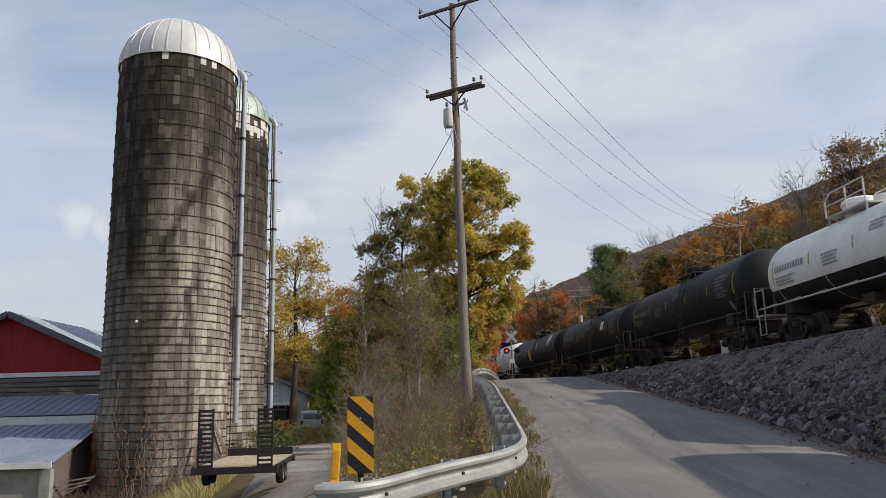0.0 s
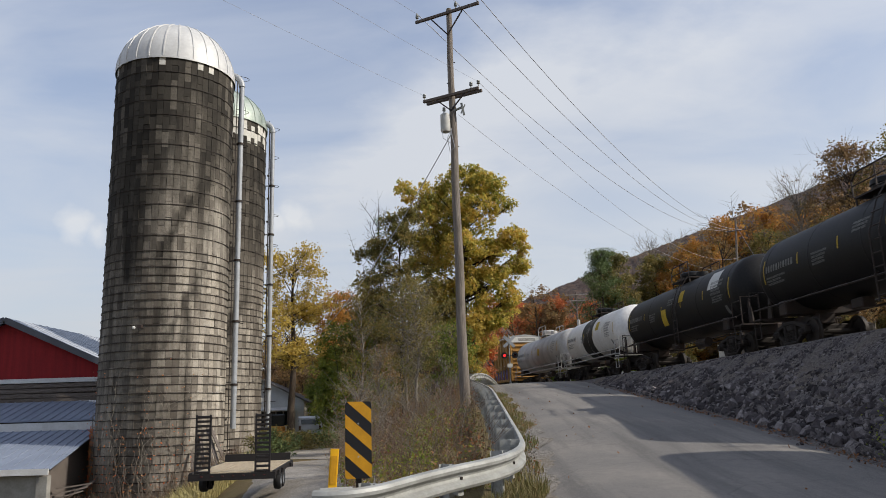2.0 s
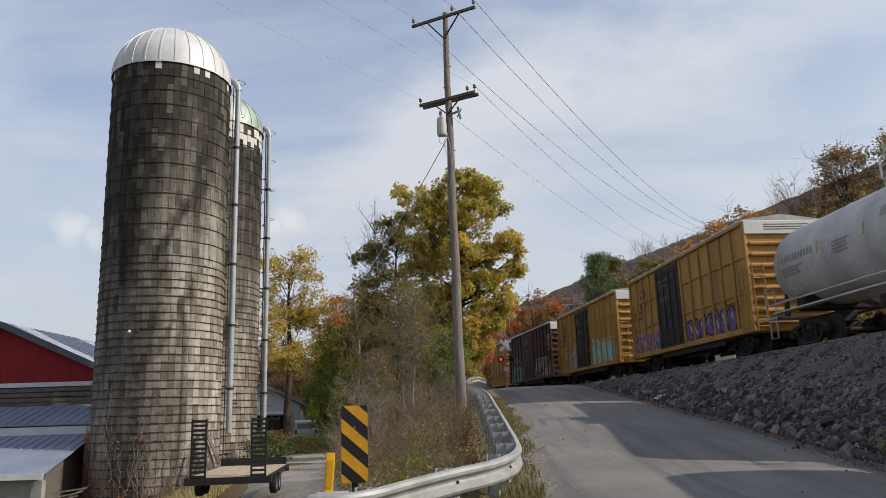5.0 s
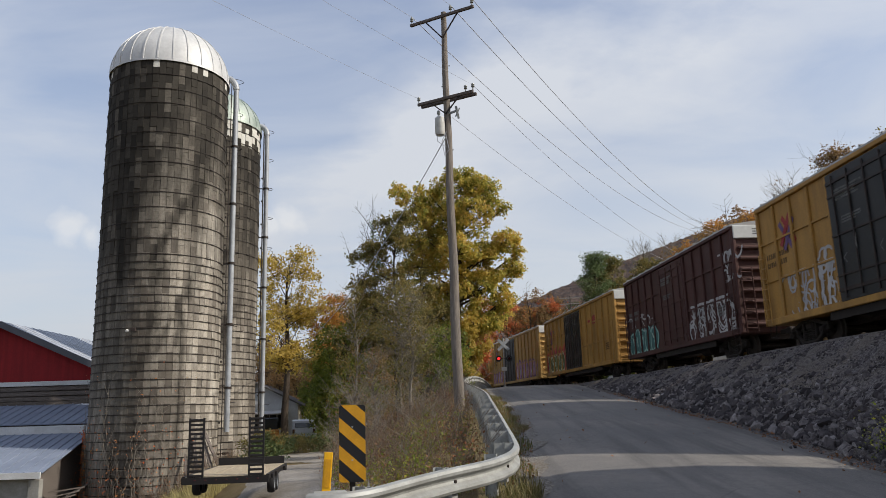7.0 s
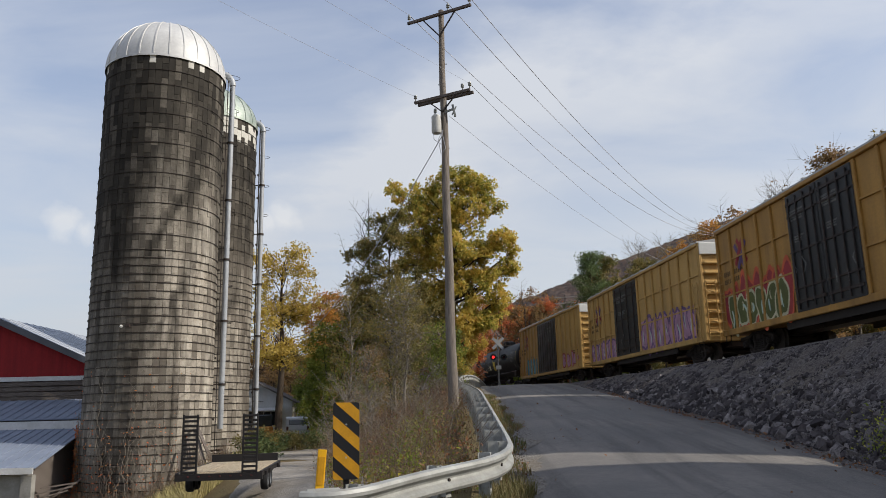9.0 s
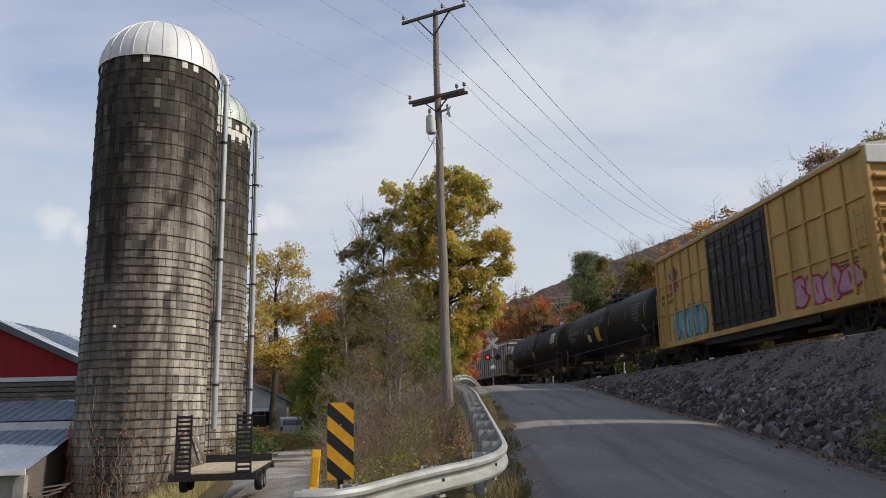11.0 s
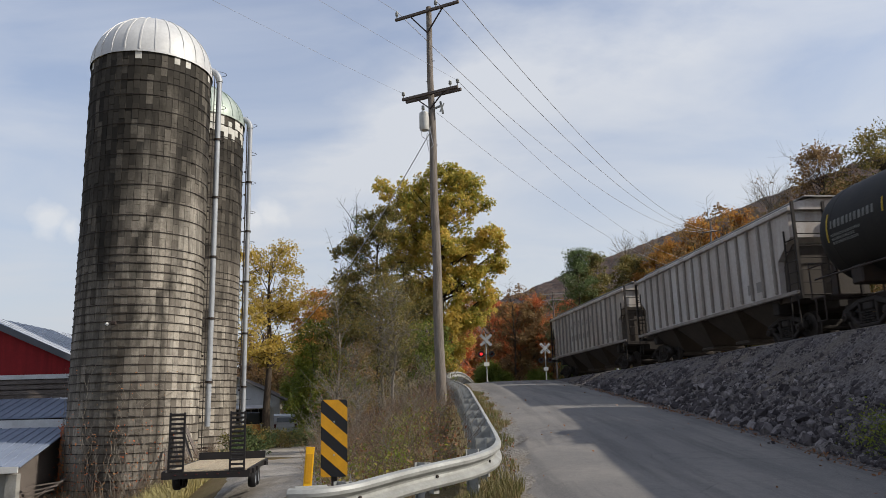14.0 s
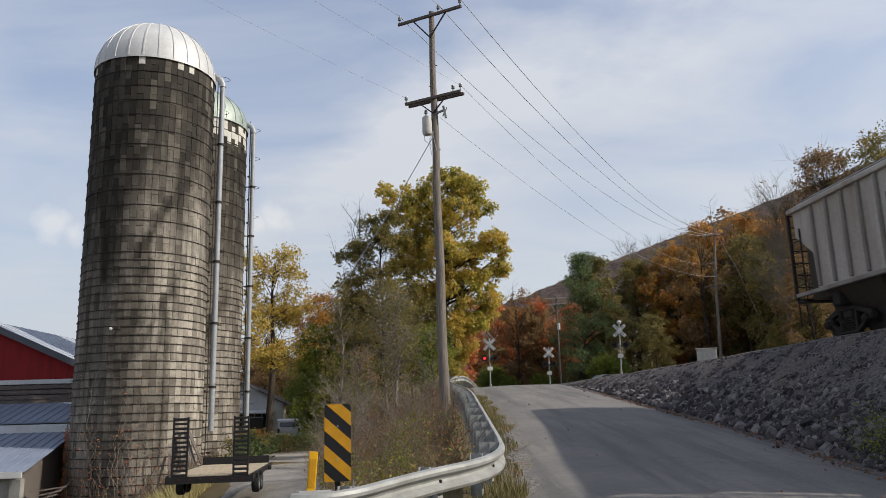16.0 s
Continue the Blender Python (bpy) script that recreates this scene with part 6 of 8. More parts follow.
tree("bare_tree", "bare grey tree on the skyline", pose(24.6, 88.0, 5.0), 38, 16.8, 2.8, 5.0, 0, 0, 0.12, L_BROWN, trunk=0.16, bare=170, bark=M_TWIG)
tree("bare_tree", "bare twiggy tree behind the orange maple", pose(28.6, 90.0, 5.5), 39, 17.6, 2.8, 6.0, 0, 0, 0.12, L_BROWN, trunk=0.15, bare=170, bark=M_TWIG)


tree("bare_tree", "bare twiggy tree on the slope's skyline", pose(30.6, 84.7, 6.0), 40, 15.5, 2.6, 4.0, 0, 0, 0.12, L_BROWN, trunk=0.14, bare=170, bark=M_TWIG)
tree("bare_tree", "half-bare tree with thin brown leaves on the skyline", pose(27.2, 86.0, 5.6), 41, 14.2, 2.4, 4.0, 26, 60, 0.11, L_BROWN, trunk=0.14, rmin=0.4, rmax=0.8, bare=130, bark=M_TWIG)
tree("bare_tree", "twiggy grey tree above the orange maple", pose(33.4, 79.3, 6.8), 42, 14.9, 2.6, 4.0, 20, 60, 0.11, L_ORANGE, trunk=0.14, rmin=0.4, rmax=0.8, bare=140, bark=M_TWIG)

for _k, (_x, _y, _h) in enumerate(((26.6, 84.0, 16.6), (29.6, 84.0, 17.6), (31.8, 82.0, 17.2), (28.2, 50.0, 12.6))):
    tree("bare_tree", "bare fine-twigged tree on the slope's skyline", gp(_x, _y), 70 + _k, _h - 1.0, 2.6, 4.0, 20, 40, 0.09, L_BROWN, trunk=0.12, rmin=0.4, rmax=0.7, bare=200, bark=M_TWIG, fine=0.6)


def woods():
    """The mixed autumn wood on the slope: a few kinds, repeated."""
    kinds = [
        tree("woodland_tree", "russet autumn tree in the wood", gp(8.4, 92), 51, 12.5, 2.8, 2.4, 70, 200, 0.115, L_RED, trunk=0.16, rmin=0.5, rmax=0.95, bare=16, group="autumn wood"),
        tree("woodland_tree", "brown half-bare tree in the wood", gp(33, 76), 52, 13.0, 3.2, 1.5, 64, 190, 0.115, L_BROWN, trunk=0.17, rmin=0.5, rmax=0.95, bare=24, group="autumn wood"),
        tree("woodland_tree", "olive tree in the wood", gp(31, 66), 53, 12.0, 3.2, 0.8, 70, 210, 0.115, L_OLIVE, trunk=0.17, rmin=0.5, rmax=1.0, bare=10, group="autumn wood"),
        tree("woodland_tree", "orange autumn tree in the wood", gp(10.5, 100), 54, 13.0, 2.8, 2.2, 70, 200, 0.115, L_ORANGE, trunk=0.16, rmin=0.5, rmax=0.95, bare=10, group="autumn wood"),
        tree("woodland_tree", "green undergrowth bush of the wood", gp(17, 70), 55, 4.2, 2.2, 0.2, 34, 260, 0.12, L_GREEN, trunk=0.08, rmin=0.6, rmax=1.0, group="autumn wood"),
    ]
    rng = random.Random(77)

    def put(k, x, y, s, dz=0.0):
        m = pose(x, y, ground_z(x, y) - 0.1 + dz, 0, 0, rng.uniform(0, 360))
        ob = copy_thing(kinds[k], m)
        ob.scale = (s * rng.uniform(0.9, 1.15),) * 2 + (s,)

    def clear(x, y):
        a, d = math.degrees(math.atan2(x, y)), math.hypot(x, y)
        return not (17.0 < a < 24.5 and d < 75) and not (11.5 < a < 16.5 and d < 66)

    # red-brown wood seen past the crossing
    for i in range(34):
        a = radians(rng.uniform(2.0, 11.5))
        d = rng.uniform(88, 130)
        put(rng.choice((0, 3, 0, 1, 0)) if d < 105 else rng.choice((0, 1, 0)), d * math.sin(a), d * math.cos(a), rng.uniform(0.7, 1.1), -0.5)
    for i in range(9):
        a = radians(rng.uniform(4.5, 10.5))
        put(4, 85 * math.sin(a), 85 * math.cos(a), rng.uniform(0.45, 0.9))
    # slope above the track
    for i in range(50):
        y = rng.uniform(30, 112)
        x = track_x(y) + (rng.uniform(26, 56) if y < 70 else rng.uniform(36, 60))
        if math.degrees(math.atan2(x, y)) < 15 or not clear(x, y):
            continue
        put(rng.choice((1, 2, 2, 1, 3)), x, y, rng.uniform(0.62, 0.95))
    # undergrowth along the track's far side
    for i in range(44):
        y = rng.uniform(30, 84)
        x = track_x(y) + rng.uniform(9, 15)
        if not clear(x, y):
            continue
        put(rng.choice((4, 4, 1, 2)), x, y, rng.uniform(0.30, 0.6))
    # the wood in front of the hillside
    for i in range(24):
        a = radians(rng.uniform(19, 36))
        d = rng.uniform(76, 100)
        put(rng.choice((1, 2, 3, 1, 2)), d * math.sin(a), d * math.cos(a), rng.uniform(0.9, 1.2))
    # higher up the slope
    for i in range(30):
        a = radians(rng.uniform(23, 38))
        d = rng.uniform(92, 140)
        put(rng.choice((1, 2, 3, 1, 3)), d * math.sin(a), d * math.cos(a), rng.uniform(0.9, 1.2))
    # a row that hides the foot of the hill
    for x, y, top, k in ((26.9, 71.8, 18.4, 1), (29.8, 79.0, 20.6, 3), (32.0, 80.0, 22.2, 1), (34.4, 80.0, 21.8, 3), (37.2, 80.0, 22.2, 1), (40.0, 80.0, 23.4, 2), (34.0, 66.0, 18.8, 1), (36.5, 70.0, 19.5, 2), (31.0, 72.0, 18.6, 2)):
        put(k, x, y, (top - ground_z(x, y)) / 12.8)
    # behind the yard
    for i in range(16):
        x, y = rng.uniform(-22, -1), rng.uniform(76, 100)
        put(rng.choice((1, 2, 2, 1)), x, y, rng.uniform(0.7, 1.0))
    # unseen trees added right of the track and behind the camera to shade the road
    for i in range(16):
        y = rng.uniform(-60, 28)
        put(rng.choice((1, 2)), track_x(y) + rng.uniform(20, 40), y, rng.uniform(0.6, 0.8))


woods()


# ---------------------------------------------------------------- weeds, grass and vines
def stems(name, label, spots, seed, mat, hmin, hmax, r=0.006, bend=0.25, forks=2):
    """Dry stalks, each a few thin ribbons; one object."""
    rng = np.random.default_rng(seed)
    g = Geo()
    for x, y, z in spots:
        h = hmin + (hmax - hmin) * rng.random()
        d = rng.normal(size=2) * bend
        p0, p1, p2 = Vector((x, y, z - 0.05)), Vector((x + d[0] * 0.35 * h, y + d[1] * 0.35 * h, z + h * 0.6)), Vector((x + d[0] * h, y + d[1] * h, z + h))
        g.tube([p0, p1, p2], [r, r * 0.8, r * 0.4], 3, caps=False)
        for _ in range(forks):
            q = p1.lerp(p2, rng.random() * 0.8)
            e = Vector((rng.normal() * 0.25, rng.normal() * 0.25, 0.25 + 0.2 * rng.random())) * h * 0.6
            g.tube([q, q + e], [r * 0.6, r * 0.3], 3, caps=False)
    return solid(name, g, mat, label, "weeds", kind="stuff")


def scatter_leaves(name, label, spots, seed, mat, size, lift, spread=0.10):
    rng = np.random.default_rng(seed)
    P = np.array(spots)
    P = P + rng.normal(size=P.shape) * np.array([spread, spread, 0]) + np.column_stack([np.zeros(len(P)), np.zeros(len(P)), rng.random(len(P)) * lift])
    N = rng.normal(size=P.shape) + np.array([0, 0, 0.8])
    N /= np.linalg.norm(N, axis=1)[:, None]
    ob = new(name, quads(name, P, N, size * (0.5 + rng.random(len(P))), mat, rng, 0.5))
    return tagged(ob, label, "weeds", kind="stuff")


def blades(name, label, spots, seed, mat, hmin, hmax, w=0.012):
    """Grass blades as tapering bent strips."""
    rng = np.random.default_rng(seed)
    V, F = [], []
    for x, y, z in spots:
        h = hmin + (hmax - hmin) * rng.random()
        a = rng.random() * 6.283
        dx, dy = math.cos(a), math.sin(a)
        b = h * (0.2 + 0.5 * rng.random())
        k = len(V)
        V += [(x - dy * w, y + dx * w, z - 0.03), (x + dy * w, y - dx * w, z - 0.03), (x + dx * b * 0.4 - dy * w * 0.8, y + dy * b * 0.4 + dx * w * 0.8, z + h * 0.65),
              (x + dx * b * 0.4 + dy * w * 0.8, y + dy * b * 0.4 - dx * w * 0.8, z + h * 0.65), (x + dx * b, y + dy * b, z + h)]
        F += [(k, k + 1, k + 3, k + 2), (k + 2, k + 3, k + 4)]
    g = Geo()
    g.v, g.f = V, F
    return solid(name, g, mat, label, "grass", kind="stuff")


def spots_in(rng, n, xr, yr, ok=None):
    out = []
    while len(out) < n:
        x, y = rng.uniform(*xr), rng.uniform(*yr)
        if ok is None or ok(x, y):
            out.append((x, y, ground_z(x, y)))
    return out


M_GRASS = leaf_mat("grass_blade", [(0.0, (78, 88, 46)), (0.4, (106, 104, 60)), (0.75, (134, 118, 82)), (1.0, (96, 80, 54))], 0.3)
M_GRASS_PALE = leaf_mat("grass_pale", [(0.0, (140, 130, 84)), (0.5, (172, 158, 108)), (1.0, (118, 120, 66))], 0.2)
M_DRY = leaf_mat("dry_stalk", [(0.0, (78, 66, 56)), (0.35, (118, 102, 86)), (0.7, (98, 74, 58)), (1.0, (164, 148, 122))], 0.1)
M_LITTER = leaf_mat("leaf_litter", [(0.0, (112, 68, 46)), (0.5, (142, 98, 66)), (1.0, (92, 78, 54))], 0.2)


def weeds():
    rng = random.Random(9)

    def rail_x(y):
        return interp(y, [(8.0, -1.2), (8.3, -0.75), (9.5, 0.15), (10.6, 0.9), (11.4, 1.1), (14.4, 1.18), (24, 1.4), (33, 1.7)])

    bank = lambda x, y: x < rail_x(y) - (0.35 if y < 10.5 else 0.50) and noise.noise(Vector((x * 1.3, y * 0.8, 2))) > -0.12 and x > -0.6 - 0.18 * (y - 8) and not (abs(x + 0.95) < 0.5 and y < 8.7)
    stems("dry_weeds", "tangle of dry brown weed stalks behind the guardrail", spots_in(rng, 1700, (-4.4, 1.6), (9.4, 34), bank), 1, M_DRY, 0.25, 1.15, 0.0045, 0.42, 3)
    scatter_leaves("weed_leaves", "brown and yellow weed leaves behind the guardrail", spots_in(rng, 4200, (-4.4, 1.6), (9.2, 34), bank), 2, L_BROWN, 0.028, 0.6)
    scatter_leaves("weed_leaves", "green weed leaves among the dry stalks", spots_in(rng, 5000, (-4.0, 1.6), (9.2, 30), bank), 3, L_OLIVE, 0.034, 0.5)
    scatter_leaves("weed_leaves", "yellow-green weed leaves on the bank", spots_in(rng, 3500, (-3.0, 1.6), (9.4, 26), lambda x, y: bank(x, y) and noise.noise(Vector((x * 1.1, y * 0.9, 15))) > 0.12), 33, L_GREEN, 0.032, 0.7)
    scatter_leaves("weed_leaves", "russet leaves of low brambles on the bank", spots_in(rng, 5600, (-4.0, 1.4), (9.4, 34), lambda x, y: bank(x, y) and noise.noise(Vector((x * 0.8, y * 0.8, 9))) > 0.0), 34, M_LITTER, 0.028, 0.75)
    stems("dry_weeds", "grey woody twigs of leafless brush on the bank", spots_in(rng, 130, (-4.6, 0.9), (12, 34), lambda x, y: bank(x, y) and noise.noise(Vector((x * 0.7, y * 0.5, 6))) > 0.0), 35, M_TWIG, 0.8, 2.0, 0.006, 0.5, 7)
    verge = lambda x, y: rail_x(y) - 0.1 < x < interp(y, ROAD_L) - 0.02 + 0.14 * math.sin(y * 2)
    blades("verge_grass", "short dry grass on the road verge", spots_in(rng, 11000, (-1.0, 2.6), (7.4, 34), verge), 4, M_GRASS, 0.03, 0.16, 0.006)
    scatter_leaves("verge_leaves", "fallen leaves on the verge", spots_in(rng, 2200, (-1.0, 2.6), (7.4, 34), verge), 5, M_LITTER, 0.03, 0.06)
    blades("verge_grass", "taller grass in front of the guardrail", spots_in(rng, 5000, (-1.2, 1.2), (6.4, 9.4), lambda x, y: x > -1.0 and y < 8.0 + 1.25 * (x + 0.8)), 6, M_GRASS, 0.08, 0.32, 0.006)
    blades("verge_grass", "dry grass under the bend of the guardrail", spots_in(rng, 2600, (-0.2, 1.5), (8.6, 11.6), lambda x, y: rail_x(y) - 0.3 < x < rail_x(y) + 0.35), 42, M_GRASS, 0.08, 0.3, 0.006)
    blades("yard_grass", "tufted pale grass below the silo", spots_in(rng, 16000, (-17, -4), (12, 34), lambda x, y: x < -1.0 - 0.30 * y), 7, M_GRASS, 0.15, 0.65, 0.012)
    scatter_leaves("yard_leaves", "low green weeds below the silo", spots_in(rng, 5000, (-16, -5), (16, 34), lambda x, y: x < -2.4 - 0.30 * y + 0.6), 8, L_GREEN, 0.06, 0.4)
    foot = lambda x, y: math.hypot(x - S1[0], y - S1[1]) > 3.0 and noise.noise(Vector((x * 0.6, y * 0.6, 8))) > -0.25
    blades("yard_grass", "tall pale grass round the silo foot", spots_in(rng, 9000, (-13.5, -8.4), (26, 35), foot), 40, M_GRASS_PALE, 0.35, 1.0, 0.012)
    blades("yard_grass", "short grass beside the trailer", spots_in(rng, 7000, (-9.0, -4.2), (14, 26), lambda x, y: x < -4.7 - 0.17 * (y - 8)), 41, M_GRASS_PALE, 0.06, 0.25, 0.009)
    blades("yard_grass", "clump of tall yellow-green grass before the trailer", spots_in(rng, 2600, (-7.6, -5.6), (17.3, 19.5), lambda x, y: noise.noise(Vector((x * 1.5, y * 1.5, 4))) > -0.3), 43, M_GRASS, 0.15, 0.5, 0.008)
    blades("yard_grass", "grass grown up under the trailer's tail", spots_in(rng, 900, (-6.6, -5.55), (19.3, 20.05), None), 44, M_GRASS, 0.15, 0.42, 0.008)
    stems("dry_weeds", "dry stalks around the silo foot", spots_in(rng, 500, (-16.5, -9), (31.5, 35), None), 9, M_DRY, 0.6, 1.6, 0.009, 0.25, 3)
    # litter along the far edge of the road
    edge = lambda x, y: interp(y, ROAD_R) - 0.25 < x < interp(y, ROAD_R) + 0.30
    scatter_leaves("road_litter", "brown fallen leaves along the road edge", spots_in(rng, 1500, (6, 12), (9, 34), edge), 10, M_LITTER, 0.032, 0.05)
    # fallen leaves on the asphalt
    on = lambda x, y: interp(y, ROAD_L) + 0.1 < x < interp(y, ROAD_R) - 0.1
    scatter_leaves("road_leaves", "scattered fallen leaves on the asphalt", [(x, y, road_z(y) + 0.075) for x, y, _ in spots_in(rng, 70, (1, 8), (9, 46), on)], 11, M_LITTER, 0.035, 0.01)
    # bush at the foot of the embankment
    bsh = [(7.75 + rng.gauss(0, 0.28), 12.6 + rng.gauss(0, 0.4), 0.6 + abs(rng.gauss(0, 0.3))) for _ in range(1800)]
    scatter_leaves("green_bush", "low green bush at the foot of the embankment", bsh, 12, L_GREEN, 0.03, 0.25, 0.04)


weeds()


def vines():
    """Leafless creepers and orange leaves climbing the lower silo wall."""
    rng = np.random.default_rng(4)
    g = Geo()
    leaves = []
    cx, cy, r = S1[0], S1[1], 2.92
    for k in range(48):
        a = radians(-90 + rng.normal() * 34 - 6)
        z = -2.8
        pts = []
        for i in range(int(10 + 16 * rng.random())):
            rr = r + 0.03 + 0.05 * rng.random()
            pts.append(Vector((cx + rr * math.cos(a), cy + rr * math.sin(a), z)))
            a += rng.normal() * 0.035
            z += 0.22 + 0.1 * rng.random()
            if rng.random() < 0.5:
                q = pts[-1]
                b = a + rng.normal() * 0.16
                e = Vector((cx + (rr + 0.15 * rng.random()) * math.cos(b), cy + (rr + 0.15 * rng.random()) * math.sin(b), z + rng.normal() * 0.25))
                g.tube([q, e], [0.008, 0.004], 4, caps=False)
                for _ in range(2 if z < 1.2 else 1):
                    leaves.append(tuple(e + Vector(rng.normal(size=3)) * 0.14))
        g.tube(pts, [0.020 - 0.016 * i / len(pts) for i in range(len(pts))], 5, caps=False)
    solid("creeper_vines", g, M_TWIG, "leafless grey creeper climbing the silo wall", "vines", kind="stuff")
    for _ in range(300):
        a = radians(-150 + rng.normal() * 9)
        leaves.append((cx + (r + 0.12) * math.cos(a), cy + (r + 0.12) * math.sin(a), -2.0 + 3.4 * rng.random()))
    P = np.array(leaves)
    N = rng.normal(size=P.shape)
    N /= np.linalg.norm(N, axis=1)[:, None]
    tagged(new("creeper_leaves", quads("creeper_leaves", P, N, 0.045 * (0.5 + rng.random(len(P))), L_RED, rng)), "orange and brown creeper leaves on the silo", "vines", kind="stuff")


vines()


# ---------------------------------------------------------------- the train
SPEED = 14.85


def car_pose(s):
    """A car whose middle is s metres along the track from the start of the curve; it faces the camera's end."""
    x, y, d = track_at(s)
    return pose(x, y, RAIL_Z, 0, 0, math.degrees(math.atan2(-d[1], -d[0])))


TRAIN = []
WHEEL_ME = Geo().lathe([(0.0, -0.07), (0.12, -0.08), (0.13, -0.04), (0.36, -0.03), (0.38, -0.07), (0.457, -0.065), (0.46, 0.03), (0.49, 0.05), (0.49, 0.075), (0.38, 0.07), (0.36, 0.0), (0.13, 0.03), (0.0, 0.03)], 28).mesh("wheel", M_WHEEL, 30)


def truck_geo():
    """Cast side frames with open windows, spring nests, bolster, axles and bearing caps."""
    g = Geo()
    for sy in (-1, 1):
        y = 1.02 * sy
        for sx in (-1, 1):
            g.beam((sx * 1.10, y, 0.60), (sx * 0.36, y, 0.80), 0.16, 0.13, bev=0.02)
            g.beam((sx * 0.94, y, 0.50), (sx * 0.40, y, 0.20), 0.15, 0.11, bev=0.02)
            g.box((sx * 0.36, y, 0.50), (0.10, 0.15, 0.56), bev=0.02)
            g.box((sx * 0.93, y, 0.52), (0.36, 0.20, 0.22), bev=0.04)
            g.cyl((sx * 0.89, y, 0.46), (sx * 0.89, y + 0.19 * sy, 0.46), 0.13, 0.11, 14)
            g.cyl((sx * 0.89, y + 0.19 * sy, 0.46), (sx * 0.89, y + 0.22 * sy, 0.46), 0.05, n=8)
        g.box((0, y, 0.82), (0.80, 0.17, 0.12), bev=0.03)
        g.box((0, y, 0.17), (0.88, 0.20, 0.10), bev=0.03)
        for sx in (-0.2, 0.0, 0.2):
            for k in range(5):
                g.cyl((sx, y + 0.03 * sy, 0.23 + 0.066 * k), (sx, y + 0.03 * sy, 0.27 + 0.066 * k), 0.085, n=10)
    g.box((0, 0, 0.66), (0.42, 2.2, 0.22), bev=0.04)
    for sx in (-0.89, 0.89):
        g.cyl((sx, -1.0, 0.46), (sx, 1.0, 0.46), 0.075, n=10)
        g.beam((sx * 0.45, -0.75, 0.45), (sx * 0.45, 0.75, 0.45), 0.08, 0.12)
    return g


TRUCK_ME = truck_geo().mesh("truck", M_STEEL_RUST, 35)


def add_trucks(c, L):
    for sx in (-1, 1):
        t = part("truck", TRUCK_ME, None, c, m=Matrix.Translation((sx * (L / 2 - 1.75), 0, 0)))
        for ax in (-0.89, 0.89):
            for sy in (-1, 1):
                part("wheel", WHEEL_ME, None, t, m=Matrix.Translation((ax, 0.755 * sy, 0.46)) @ pose(0, 0, 0, 90 * sy, 0, 0))


COUPLER_ME = Geo().box((0.25, 0, 0), (0.5, 0.16, 0.18), bev=0.03).box((0.58, 0.02, 0), (0.30, 0.30, 0.26), bev=0.06).box((0.75, -0.1, 0), (0.12, 0.12, 0.24), bev=0.04).mesh("coupler", M_STEEL_RUST)


def add_couplers(c, x):
    part("coupler", COUPLER_ME, None, c, m=Matrix.Translation((x, 0, 0.86)))
    part("coupler", COUPLER_ME, None, c, m=Matrix.Translation((-x, 0, 0.86)) @ pose(0, 0, 0, 0, 0, 180))


def ladder_geo(h, w=0.42, n=5, r=0.018):
    g = Geo()
    for sx in (-w / 2, w / 2):
        g.cyl((sx, 0, 0), (sx, 0, h), r * 1.3, n=6)
    for i in range(n):
        z = h * (i + 0.5) / n
        g.cyl((-w / 2, 0, z), (w / 2, 0, z), r, n=6)
    return g


def side_bars(g, x, z, w, h, rows, y, rng, gap=0.5):
    """Rows of short upright bars in place of lettering."""
    for r in range(rows):
        zz = z - r * h * 1.5
        a = x
        end = x + w * (1.0 if r == 0 else rng.uniform(0.7, 1.0))
        while a < end:
            bw = h * rng.uniform(0.35, 0.6)
            g.box((a + bw / 2, y, zz), (bw, 0.006, h))
            a += bw + h * gap * rng.uniform(0.4, 0.9)


def blob(rng, cx, cz, rx, rz, n=16, rough=0.18):
    ph = [rng.uniform(0, 6.28) for _ in range(3)]
    out = []
    for i in range(n):
        t = 2 * math.pi * i / n
        k = 1 + rough * (math.sin(2 * t + ph[0]) + 0.7 * math.sin(3 * t + ph[1]) + 0.5 * math.sin(5 * t + ph[2]))
        out.append((cx + rx * k * math.cos(t), cz + rz * k * math.sin(t)))
    return out


NEAR = Matrix(((1, 0, 0, 0), (0, 0, -1, 0), (0, 1, 0, 0), (0, 0, 0, 1)))    # polygon (x, z) raised towards -y


def stroke(c, pts, w, y, mat):
    """One painted line of uneven width on the near side of a car."""
    g = Geo()
    for i, p in enumerate(pts):
        d = (pts[min(i + 1, len(pts) - 1)] - pts[max(i - 1, 0)]).normalized()
        k = w * (0.55 if i in (0, len(pts) - 1) else 1.0)
        g.v += [(p.x - d.y * k, y, p.y + d.x * k), (p.x + d.y * k, y, p.y - d.x * k)]
    g.f = [(2 * i, 2 * i + 1, 2 * i + 3, 2 * i + 2) for i in range(len(pts) - 1)]
    part("graffiti", g, mat, c)


